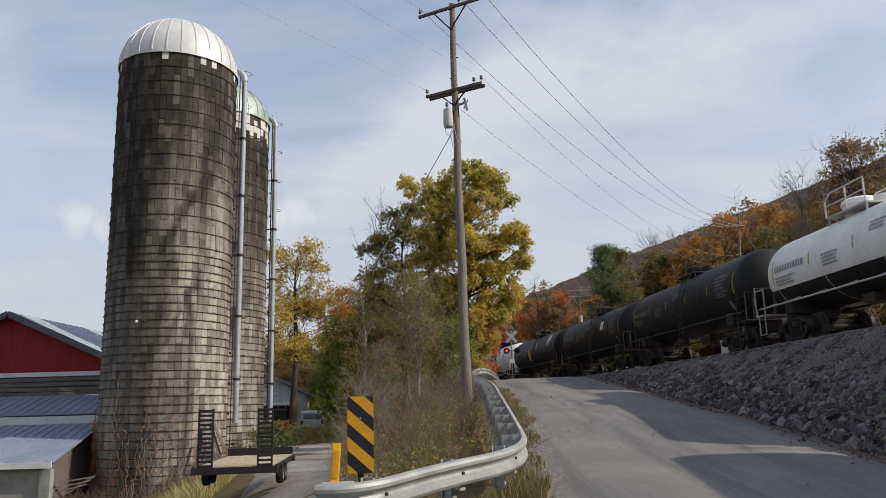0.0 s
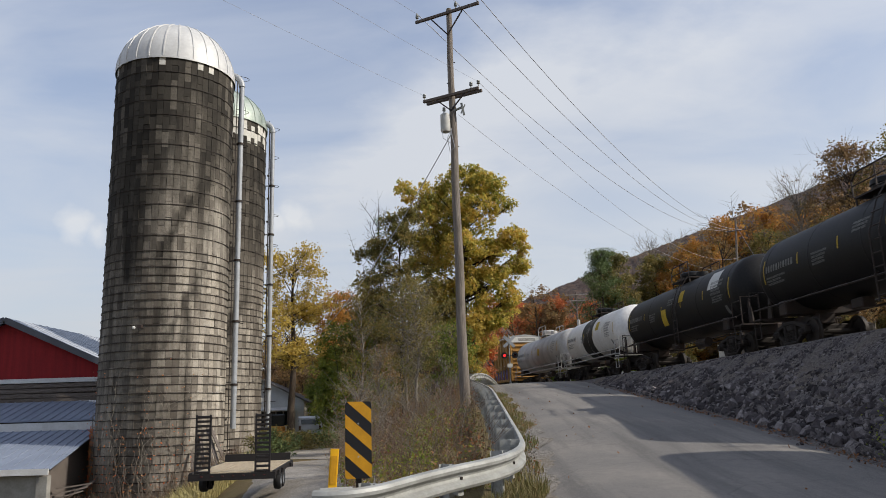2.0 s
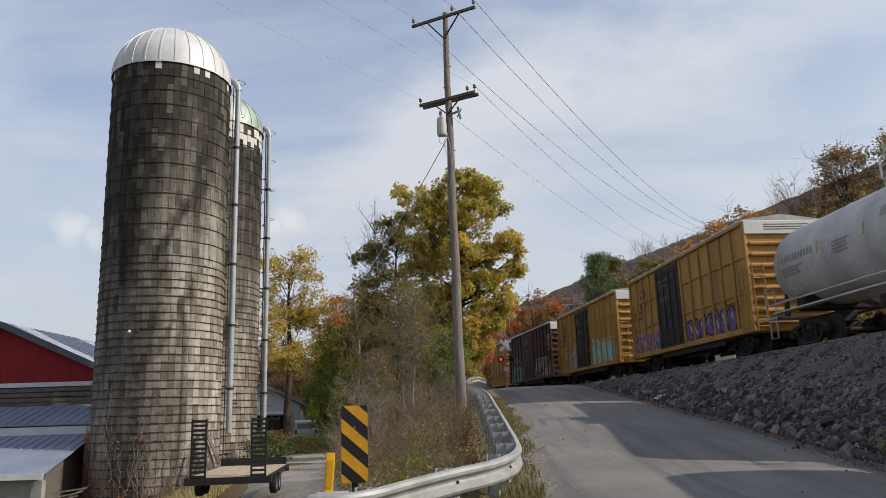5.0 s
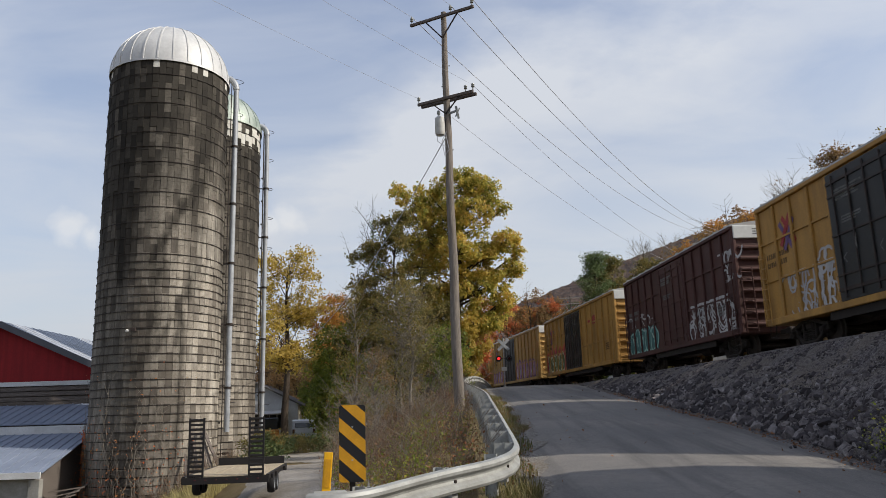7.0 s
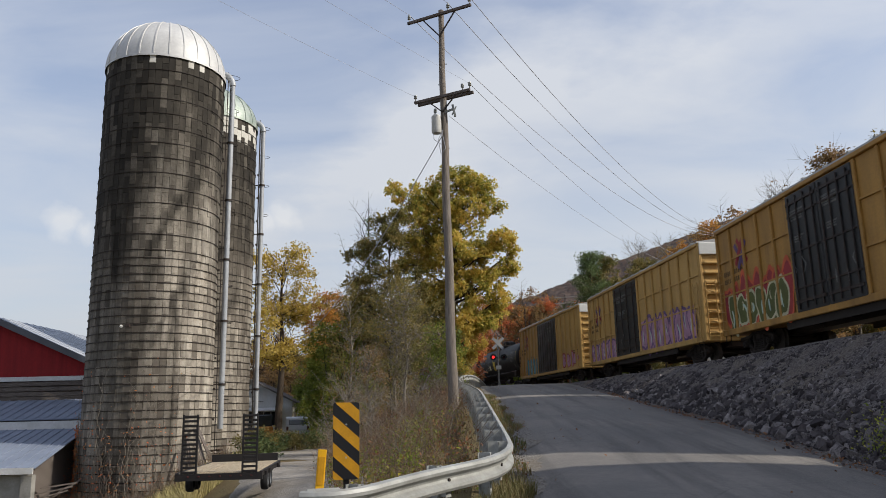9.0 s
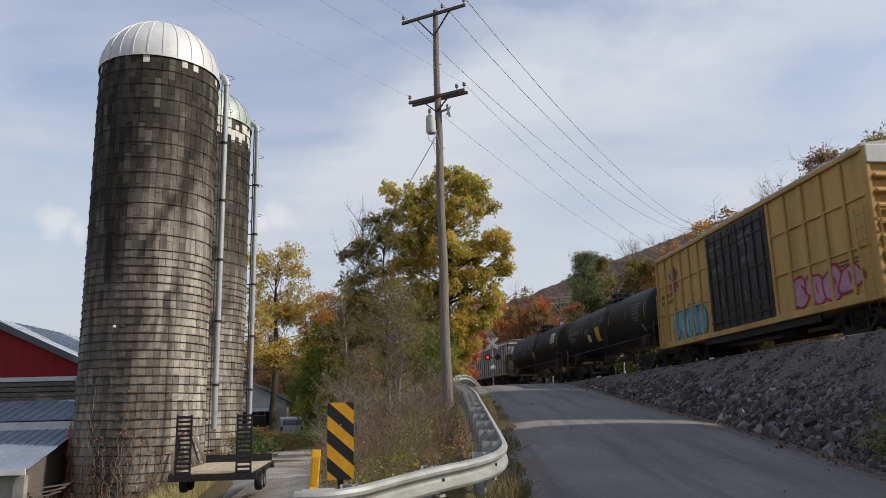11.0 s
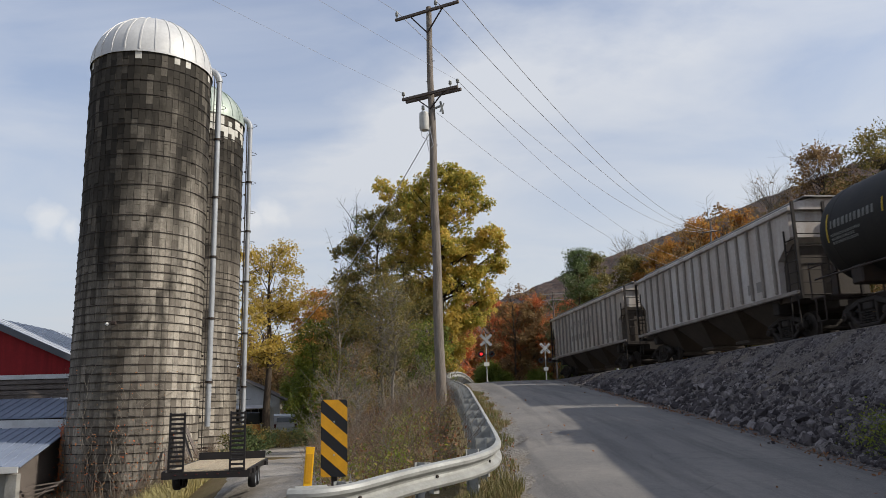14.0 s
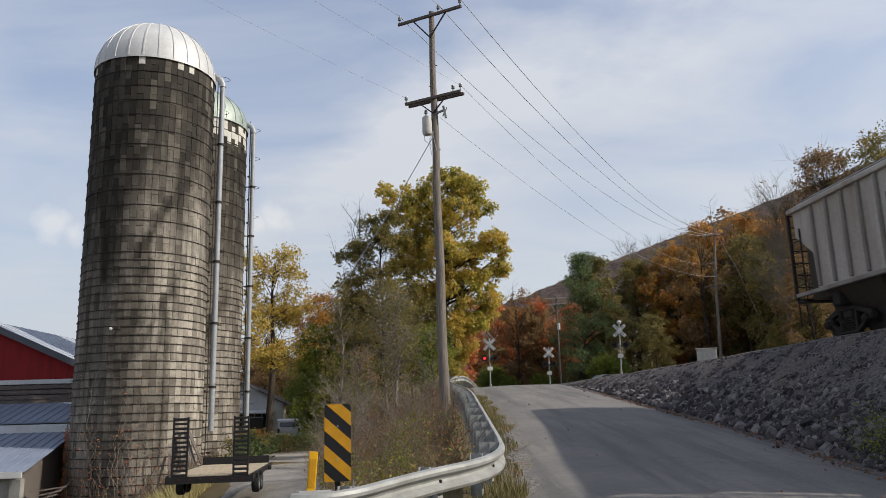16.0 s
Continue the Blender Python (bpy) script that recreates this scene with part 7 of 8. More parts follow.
def spray(c, x0, x1, z0, z1, y, fill, edge, seed, letters=5, soft=None, strokes=3):
    """Sprayed shapes on the near side of a car: swollen overlapping forms with dark rims and bright accents, or a scrawl; they spell nothing."""
    rng = random.Random(seed)
    base = NEAR.copy()
    w = (x1 - x0) / letters
    cz0, hz = (z0 + z1) / 2, (z1 - z0) / 2
    if soft is not None:
        low, high = [], []
        n = letters * 4
        for i in range(n + 1):
            x = x0 + (x1 - x0) * i / n
            low.append((x, z0 - rng.uniform(0.0, 0.16) * hz))
            high.append((x, z1 + rng.uniform(-0.45, 0.10) * hz))
        base.translation = (0, y - 0.003, 0)
        part("graffiti", Geo().prism(low + high[::-1], 0.001, base), soft, c)
    for i in range(letters):
        cx = x0 + (i + 0.5) * w
        hs = hz * rng.uniform(0.75, 1.02)
        tilt = rng.uniform(-0.2, 0.2)
        if edge is fill:
            # scrawl: one looping line a letter
            for k in range(max(1, strokes - 1)):
                p = Vector((cx + rng.uniform(-0.5, 0.3) * w, cz0 + rng.uniform(-0.9, 0.9) * hs))
                a = rng.uniform(0, 6.28)
                turn = rng.choice((-1, 1)) * rng.uniform(0.35, 0.75)
                pts = [p]
                for m in range(11):
                    a += turn + rng.uniform(-0.25, 0.25)
                    if m == 5:
                        turn = -turn
                    q = pts[-1] + Vector((math.cos(a) * w * 0.32, math.sin(a) * hs * 0.42))
                    q.y = max(z0, min(z1, q.y))
                    pts.append(q)
                stroke(c, pts, rng.uniform(0.025, 0.055), y - 0.012 - 0.0012 * (i * 3 + k), fill)
            continue
        lift = 0.012 + 0.004 * i
        rough = rng.uniform(0.10, 0.17)
        form = blob(random.Random(seed * 31 + i), 0, 0, w * 0.56, hs, 22, rough)
        for grow, mat, up in ((1.16, edge, 0.0), (0.96, fill, 0.001)):
            base.translation = (0, y - lift - up, 0)
            part("graffiti", Geo().prism([(cx + px * grow + tilt * pz, cz0 + pz * (grow + 0.0)) for px, pz in form], 0.0006, base), mat, c)
        for k in range(strokes - 1):
            a = Vector((cx + rng.uniform(-0.3, 0.1) * w, cz0 + rng.uniform(0.1, 0.7) * hs))
            d = a + Vector((rng.uniform(-0.1, 0.35) * w, -rng.uniform(0.5, 1.0) * hs))
            mid = (a + d) / 2 + Vector((rng.uniform(-0.25, 0.25) * w, 0))
            pts = [a * (1 - t) ** 2 + mid * 2 * t * (1 - t) + d * t * t for t in (0, 0.25, 0.5, 0.75, 1)]
            stroke(c, pts, rng.uniform(0.03, 0.055), y - lift - 0.0022 - 0.0004 * k, edge if k % 2 == 0 else M_SPRAY["pale"])


M_SPRAY = {k: plain("spray_" + k, lin(*v), 0.65, var=0.75, scale=2.2) for k, v in dict(
    white=(188, 186, 186), teal=(146, 190, 180), dteal=(66, 110, 108), blue=(98, 162, 186), pale=(186, 208, 196), pink=(182, 138, 162), red=(158, 52, 56), green=(92, 98, 48),
    black=(30, 30, 34), cream=(200, 196, 160), violet=(110, 84, 128), orange=(206, 96, 60)).items()}


def box_car(L, mat, label, door, door_mat, seed, eave=4.85, sill=0.85, logo=True, end_white=True, ndoor=1):
    c = thing("boxcar", label, "boxcar", group="cars of the freight train")
    rng = random.Random(seed)
    W, H = 3.05, eave - sill
    hw = W / 2
    part("body", Geo().box((0, 0, (sill + eave) / 2), (L, W - 0.14, H), bev=0.03), mat, c)
    roof = Geo()
    roof.prism([(-hw - 0.03, eave - 0.02), (-hw, eave + 0.06), (0, eave + 0.26), (hw, eave + 0.06), (hw + 0.03, eave - 0.02)], L + 0.06,
               Matrix(((0, 0, 1, -L / 2 - 0.03), (1, 0, 0, 0), (0, 1, 0, 0), (0, 0, 0, 1))))
    for i in range(13):
        x = -L / 2 + L * (i + 0.5) / 13
        for s in (-1, 1):
            roof.beam((x, s * hw, eave + 0.09), (x, 0, eave + 0.29), 0.09, 0.05)
    part("roof", roof, M_GALV_ROOF, c)
    for s in (-1, 1):
        g = Geo()
        g.box((0, s * (hw - 0.03), sill + 0.09), (L, 0.12, 0.22), bev=0.02)
        g.box((0, s * (hw - 0.03), eave - 0.06), (L, 0.12, 0.14), bev=0.02)
        part("side_sill", g, mat, c)
        part("sill_apron", Geo().box((0.05 * L, s * (hw - 0.12), sill - 0.12), (L * 0.52, 0.06, 0.26)), M_STEEL_RUST, c, "dark deep centre sill")
        d0, d1 = door
        rib = Geo().box((0, 0, 0), (0.11, 0.11, H - 0.30), bev=0.03).mesh("post", mat)
        xs = []
        n1 = max(2, round((d0 + L / 2) / 1.02))
        n2 = max(2, round((L / 2 - d1) / 1.02))
        xs += [-L / 2 + 0.06 + (d0 + L / 2 - 0.10) * i / n1 for i in range(n1 + 1)]
        xs += [d1 + 0.04 + (L / 2 - d1 - 0.10) * i / n2 for i in range(n2 + 1)]
        for x in xs:
            part("post", rib, None, c, m=Matrix.Translation((x, s * (hw - 0.03), (sill + eave) / 2)))
        # horizontal stiffeners
        for a, b in ((-L / 2, d0), (d1, L / 2)):
            for k in (0.36, 0.68):
                part("stiffener", Geo().box(((a + b) / 2, s * (hw - 0.045), sill + H * k), (b - a, 0.06, 0.06)), mat, c)
        # plug doors
        wd = (d1 - d0) / ndoor
        for k in range(ndoor):
            cx = d0 + wd * (k + 0.5)
            dg = Geo().box((cx, s * (hw - 0.01), sill + 0.16 + (H - 0.36) / 2), (wd - 0.04, 0.10, H - 0.36), bev=0.02)
            dr = part("door", dg, door_mat, c, "black plug door with locking rods" if door_mat is M_DOOR_BLACK else "")
            rm = M_STEEL_DARK if door_mat is M_DOOR_BLACK else door_mat
            for j in range(4):
                x = cx - wd / 2 + wd * (j + 0.5) / 4
                part("locking_rod", Geo().cyl((x, s * (hw + 0.07), sill + 0.25), (x, s * (hw + 0.07), eave - 0.30), 0.025, n=6), rm, dr)
            for k2, th in ((0.12, 0.09), (0.22, 0.05), (0.5, 0.05), (0.78, 0.05), (0.88, 0.09)):
                part("door_rail", Geo().box((cx, s * (hw + 0.05), sill + H * k2), (wd - 0.12, 0.05, th)), rm, dr)
            if s < 0:
                t = Geo()
                side_bars(t, cx - wd * 0.36, eave - 0.75, wd * 0.42, 0.06, 4, -hw - 0.045, rng)
                side_bars(t, cx - wd * 0.30, eave - 1.55, wd * 0.3, 0.05, 3, -hw - 0.045, rng)
                tagged(part("stencil", t, M_STENCIL, dr), kind="stuff")
                if door_mat is M_DOOR_BLACK:
                    for _ in range(3):
                        x, z = cx + rng.uniform(-0.4, 0.4) * wd, sill + rng.uniform(0.5, 1.5)
                        u, v = rng.uniform(-0.15, 0.15), rng.uniform(0.2, 0.5)
                        stroke(dr, [Vector((x, z)), Vector((x + u, z + v * 0.5)), Vector((x - u * 0.4, z + v))], rng.uniform(0.015, 0.035), -hw - 0.085, M_STENCIL)
    # ends: deep horizontal corrugations
    CORR = Geo().box((0, 0, 0), (0.13, W - 0.34, 0.15), bev=0.05).mesh("corrugation", mat)
    for sx in (-1, 1):
        e = Geo()
        for sy in (-1, 1):
            part("corner_post", Geo().box((sx * L / 2, sy * (hw - 0.07), (sill + eave) / 2), (0.14, 0.14, H), bev=0.03), mat, c)
        e.box((sx * (L / 2 - 0.02), 0, (sill + eave) / 2), (0.06, W - 0.30, H - 0.1))
        n = 8
        for i in range(n):
            z = sill + 0.12 + (H - 0.75) * (i + 0.5) / n
            m = Matrix(((0, 0, 1, sx * (L / 2) if sx > 0 else -L / 2 - 0.10), (1, 0, 0, 0), (0, 1, 0, 0), (0, 0, 0, 1)))
            part("corrugation", CORR, None, c, m=Matrix.Translation((sx * (L / 2 + 0.055), 0, z)))
        part("end_wall", e, mat, c)
        part("end_panel", Geo().box((sx * (L / 2 + 0.05), 0, eave - 0.24), (0.10, W - 0.08, 0.50), bev=0.02), M_MARK_WHITE if end_white else mat, c,
             "white upper end panel" if end_white else "")
        t = Geo()
        for r in range(3):
            t.box((sx * (L / 2 + 0.103), 0.1, eave - 0.14 - 0.09 * r), (0.006, W * 0.55, 0.03))
        tagged(part("stencil", t, M_STEEL_DARK, c), kind="stuff")
        lg = ladder_geo(2.4, 0.42, 7)
        part("ladder", lg, mat, c, m=Matrix.Translation((sx * (L / 2 - 0.32), -hw - 0.10, sill)))
        part("ladder", lg, mat, c, m=Matrix.Translation((sx * (L / 2 + 0.16), -sx * (hw - 0.35), sill)) @ pose(0, 0, 0, 0, 0, 90))
        st = Geo()
        for k in range(3):
            st.tube([(sx * (L / 2 - 0.55), -hw, sill), (sx * (L / 2 - 0.55), -hw - 0.02, 0.45), (sx * (L / 2 - 0.15), -hw - 0.02, 0.45), (sx * (L / 2 - 0.15), -hw, sill)], 0.02)
        part("step", st, M_STEEL_DARK, c)
    u = Geo()
    u.box((0, 0, sill - 0.06), (L - 0.3, 0.7, 0.3))
    for x in (-L * 0.2, -L * 0.07, L * 0.07, L * 0.2):
        u.box((x, 0, sill - 0.03), (0.12, W - 0.5, 0.18))
    u.cyl((L * 0.1, -0.7, 0.62), (L * 0.1 + 0.9, -0.7, 0.62), 0.22, n=14)
    part("underframe", u, M_STEEL_DARK, c)
    t = Geo()
    side_bars(t, -L / 2 + 0.35, sill + H * 0.56, 1.5, 0.17, 1, -hw + 0.065, rng)
    side_bars(t, -L / 2 + 0.35, sill + H * 0.49, 1.3, 0.17, 1, -hw + 0.065, rng)
    side_bars(t, L / 2 - 2.0, sill + H * 0.30, 1.2, 0.07, 4, -hw + 0.065, rng)
    tagged(part("stencil", t, M_FADED if mat is not M_BROWN else M_STENCIL, c), kind="stuff")
    if logo:
        for q, (ang, off, mm) in enumerate(((52, 0.13, "red"), (52, -0.13, "violet"), (-52, 0.13, "red"), (-52, -0.13, "violet"))):
            lg = Geo().box((0, 0, off), (1.15, 0.004, 0.17))
            part("emblem", lg, M_SPRAY[mm], c, "faded crossed-bar emblem", m=Matrix.Translation((-L / 2 + 1.9, -hw + 0.055 - 0.006 * q, sill + H * 0.70)) @ pose(0, 0, 0, 0, ang, 0))
    add_trucks(c, L)
    add_couplers(c, L / 2)
    return c


def tank_car(L, mat, label, seed, r=1.36, zc=2.58, band=None, lower=None, platform=None, stripes=True, patches=(), white_text=True, walkway=False, rails=None):
    c = thing("tank_car", label, "tank car", group="cars of the freight train")
    rng = random.Random(seed)
    Lt = L
    hd = 0.72
    prof = [(r * math.sin(a), -Lt / 2 + hd * (1 - math.cos(a))) for a in np.linspace(0.0, math.pi / 2, 10)]
    prof += [(r, x) for x in np.linspace(-Lt / 2 + hd + 0.05, Lt / 2 - hd - 0.05, 7)]
    prof += [(r * math.cos(a), Lt / 2 - hd + hd * math.sin(a)) for a in np.linspace(0.0, math.pi / 2, 10)]
    prof[0] = (0.0, -Lt / 2)
    prof[-1] = (0.0, Lt / 2)
    lay = Matrix(((0, 0, 1, 0), (0, 1, 0, 0), (1, 0, 0, zc), (0, 0, 0, 1)))
    part("tank", Geo().lathe(prof, 56, lay), mat, c, smooth=45)
    # weld rings and bolster saddles
    for x in np.linspace(-Lt / 2 + hd + 0.4, Lt / 2 - hd - 0.4, 5):
        part("weld_seam", Geo().lathe([(r + 0.001, x - 0.03), (r + 0.012, x), (r + 0.001, x + 0.03)], 56, lay), mat, c, smooth=60)
    if band is not None:
        part("band", Geo().lathe([(r + 0.006, band[0]), (r + 0.008, band[1])], 64, lay), M_BLACK, c, "black painted band", smooth=60)
    if lower is not None:
        # wrapped lower half, from just under the middle down
        part("lower_coat", Geo().lathe([(r * math.sin(a) + 0.006, -Lt / 2 + hd * (1 - math.cos(a))) for a in np.linspace(0.75, math.pi / 2, 6)] + [(r + 0.007, Lt / 2 - hd)]
             + [(r * math.cos(a) + 0.006, Lt / 2 - hd + hd * math.sin(a)) for a in np.linspace(0.1, 0.8, 6)], 40, lay, math.pi * 0.63, math.pi * 1.37), lower, c, "black lower half", smooth=60)
    for sx in (-1, 1):
        b = Geo()
        b.box((sx * (L / 2 - 1.75), 0, zc - r * 0.92), (0.5, 2.5, 0.5), bev=0.04)
        b.box((sx * (L / 2 - 0.9), 0, 0.93), (2.6, 0.55, 0.36), bev=0.03)
        for sy in (-1, 1):
            b.prism([(0, 0), (0.34, 0), (0.10, 1.0), (0, 1.0)], 0.06, Matrix(((sx, 0, 0, sx * (L / 2 - 0.35)), (0, 0, 1, sy * 0.95), (0, 1, 0, 1.15), (0, 0, 0, 1))))
        part("stub_sill", b, M_STEEL_DARK if mat in (M_BLACK, M_BLACK_DULL) else M_STEEL_RUST, c)
        rl = M_STEEL_DARK if mat in (M_BLACK, M_BLACK_DULL) else M_GREYWHITE
        e = Geo()
        x1 = sx * (L / 2 + 0.15)
        e.box((sx * (L / 2 - 0.15), 0, 1.12), (0.75, 2.9, 0.05))
        e.tube([(x1, -1.45, 1.1), (x1, -1.45, 2.15), (x1, -0.75, 2.15), (x1, -0.75, 1.1)], 0.025)
        e.tube([(x1, 1.45, 1.1), (x1, 1.45, 2.15), (x1, 0.75, 2.15), (x1, 0.75, 1.1)], 0.025)
        e.tube([(sx * (L / 2 - 0.55), -1.47, 1.1), (sx * (L / 2 - 0.55), -1.47, 2.0), (x1, -1.47, 2.0)], 0.025)
        e.tube([(sx * (L / 2 - 0.5), -1.47, 1.1), (sx * (L / 2 - 0.5), -1.47, 0.45), (sx * (L / 2 - 0.05), -1.47, 0.45), (sx * (L / 2 - 0.05), -1.47, 1.1)], 0.022)
        part("end_platform", e, rl, c)
    # side handrails
    rl = M_STEEL_DARK if mat in (M_BLACK, M_BLACK_DULL) else M_GREYWHITE
    for s in (-1, 1):
        h = Geo()
        y = s * 1.50
        h.tube([(-L / 2 + 0.2, y, zc - 0.84 * r), (L / 2 - 0.2, y, zc - 0.84 * r)], 0.028)
        for x in np.linspace(-L / 2 + 0.5, L / 2 - 0.5, 9):
            h.beam((x, s * 1.0, zc - 0.70 * r), (x, y, zc - 0.84 * r), 0.04, 0.04)
        if walkway:
            h.box((0, s * 1.40, 1.25), (L - 0.8, 0.26, 0.05))
        part("handrail", h, rl, c)
    # fittings on top
    px = platform if platform is not None else 0.0
    if band is not None:
        rl = M_STEEL_DARK
    zt = zc + r
    p = Geo()
    p.box((px, 0, zt + 0.04), (2.1, 1.5, 0.05))
    for ax in (-1.0, 1.0):
        for ay in (-0.7, 0.7):
            p.cyl((px + ax, ay, zt - 0.35), (px + ax, ay, zt + 0.06), 0.03, n=6)
    part("platform", p, rl, c)
    for ay in (-0.75, 0.75):
        q = Geo()
        q.tube([(px - 1.05, ay, zt + 0.06), (px - 1.05, ay, zt + 0.55), (px - 0.75, ay, zt + 0.76), (px + 1.05, ay, zt + 0.76), (px + 1.05, ay, zt + 0.06)], 0.026)
        q.tube([(px - 1.05, ay, zt + 0.4), (px + 1.05, ay, zt + 0.4)], 0.020)
        q.tube([(px + 0.1, ay, zt + 0.06), (px + 0.1, ay, zt + 0.76)], 0.024)
        part("guard_rail", q, rails or rl, c)
    dm = Geo().lathe([(0.0, 0.52), (0.42, 0.50), (0.50, 0.44), (0.52, 0.30), (0.48, 0.28), (0.46, -0.1)], 24, Matrix.Translation((px - 0.45, 0, zt)))
    dm.lathe([(0.0, 0.36), (0.26, 0.34), (0.28, 0.26), (0.26, -0.1)], 16, Matrix.Translation((px + 0.6, 0.1, zt)))
    part("valve_housing", dm, M_BLACK if band is not None else mat, c, smooth=40)
    for s in ((-1, 1) if mat in (M_BLACK, M_BLACK_DULL) else (1,)):
        lg = Geo()
        for sx in (-0.22, 0.22):
            lg.tube([(px + sx + 0.9, s * 1.52, 0.75), (px + sx + 0.9, s * 1.54, zc), (px + sx + 0.9, s * (r * 0.8 + 0.12), zc + r * 0.66), (px + sx + 0.9, s * 0.85, zt + 0.05)], 0.022)
        for k in range(9):
            a = -1.0 + k * 0.23
            yy = r * math.cos(a * 0.8) + 0.10 if k > 3 else 1.53
            zz = 0.9 + k * 0.37
            lg.cyl((px + 0.68, s * min(1.53, yy), zz), (px + 1.12, s * min(1.53, yy), zz), 0.018, n=6)
        part("ladder", lg, rl, c)
    # piping and brake gear under the tank
    u = Geo()
    u.cyl((-0.1, 0, zc - r - 0.45), (-0.1, 0, zc - r + 0.1), 0.16, 0.22, 12)
    u.cyl((0.9, -0.5, 0.95), (1.9, -0.5, 0.95), 0.20, n=14)
    u.cyl((-L / 2 + 1.2, 0.35, 1.02), (L / 2 - 1.2, 0.35, 1.02), 0.035, n=6)
    u.box((-1.9, -0.4, 1.05), (0.6, 0.4, 0.3), bev=0.03)
    part("brake_gear", u, M_STEEL_DARK, c)
    # stencils and reflectors on the curved side
    def on_side(g, x, z, w, h):
        """A thin curved patch hugging the tank's near side."""
        a0 = math.asin(max(-0.98, min(0.98, (z - h / 2 - zc) / r)))
        a1 = math.asin(max(-0.98, min(0.98, (z + h / 2 - zc) / r)))
        n = 4
        vs = []
        for i in range(n + 1):
            a = a0 + (a1 - a0) * i / n
            yy, zz = -(r + 0.012) * math.cos(a), zc + (r + 0.012) * math.sin(a)
            vs += [(x, yy, zz), (x + w, yy, zz)]
        g.add(vs, [(2 * i, 2 * i + 1, 2 * i + 3, 2 * i + 2) for i in range(n)])
    if stripes:
        xs = list(np.linspace(-L / 2 + 0.95, L / 2 - 0.95, 6))
        for i, x in enumerate(xs):
            y = Geo()
            on_side(y, x, zc + (0.1 if i in (0, 5) else 0.15), 0.06, 0.8 if i in (0, 5) else 0.36)
            part("reflector", y, M_MARK_YELLOW, c)
    t = Geo()
    def bars(x, z, w, h, rows):
        for k in range(rows):
            a = x
            while a < x + w * (1 if k == 0 else rng.uniform(0.7, 1)):
                bw = h * rng.uniform(0.35, 0.6)
                on_side(t, a, z - k * h * 1.5, bw, h)
                a += bw + h * 0.35
    bars(-L / 2 + 1.15, zc + 0.15, 1.9, 0.22, 1)
    bars(-L / 2 + 1.15, zc - 0.15, 1.3, 0.07, 3)
    bars(-L / 2 + 4.2, zc + 0.1, 0.9, 0.07, 4)
    bars(-0.4, zc + 0.5, 0.8, 0.07, 3)
    bars(L / 2 - 2.6, zc + 0.5, 1.1, 0.10, 4)
    bars(L / 2 - 2.5, zc - 0.1, 1.0, 0.06, 3)
    on_side(t, L / 2 - 1.6, zc - 0.7, 0.22, 0.34)
    tagged(part("stencil", t, M_STENCIL if mat in (M_BLACK, M_BLACK_DULL) else M_STENCIL_GREY, c), kind="stuff")
    for x, z, w, h, mm in patches:
        pg = Geo()
        on_side(pg, x, z, w, h)
        part("placard", pg, mm, c)
    add_trucks(c, L)
    add_couplers(c, L / 2 + 0.05)
    c["tank_r"] = r
    return c


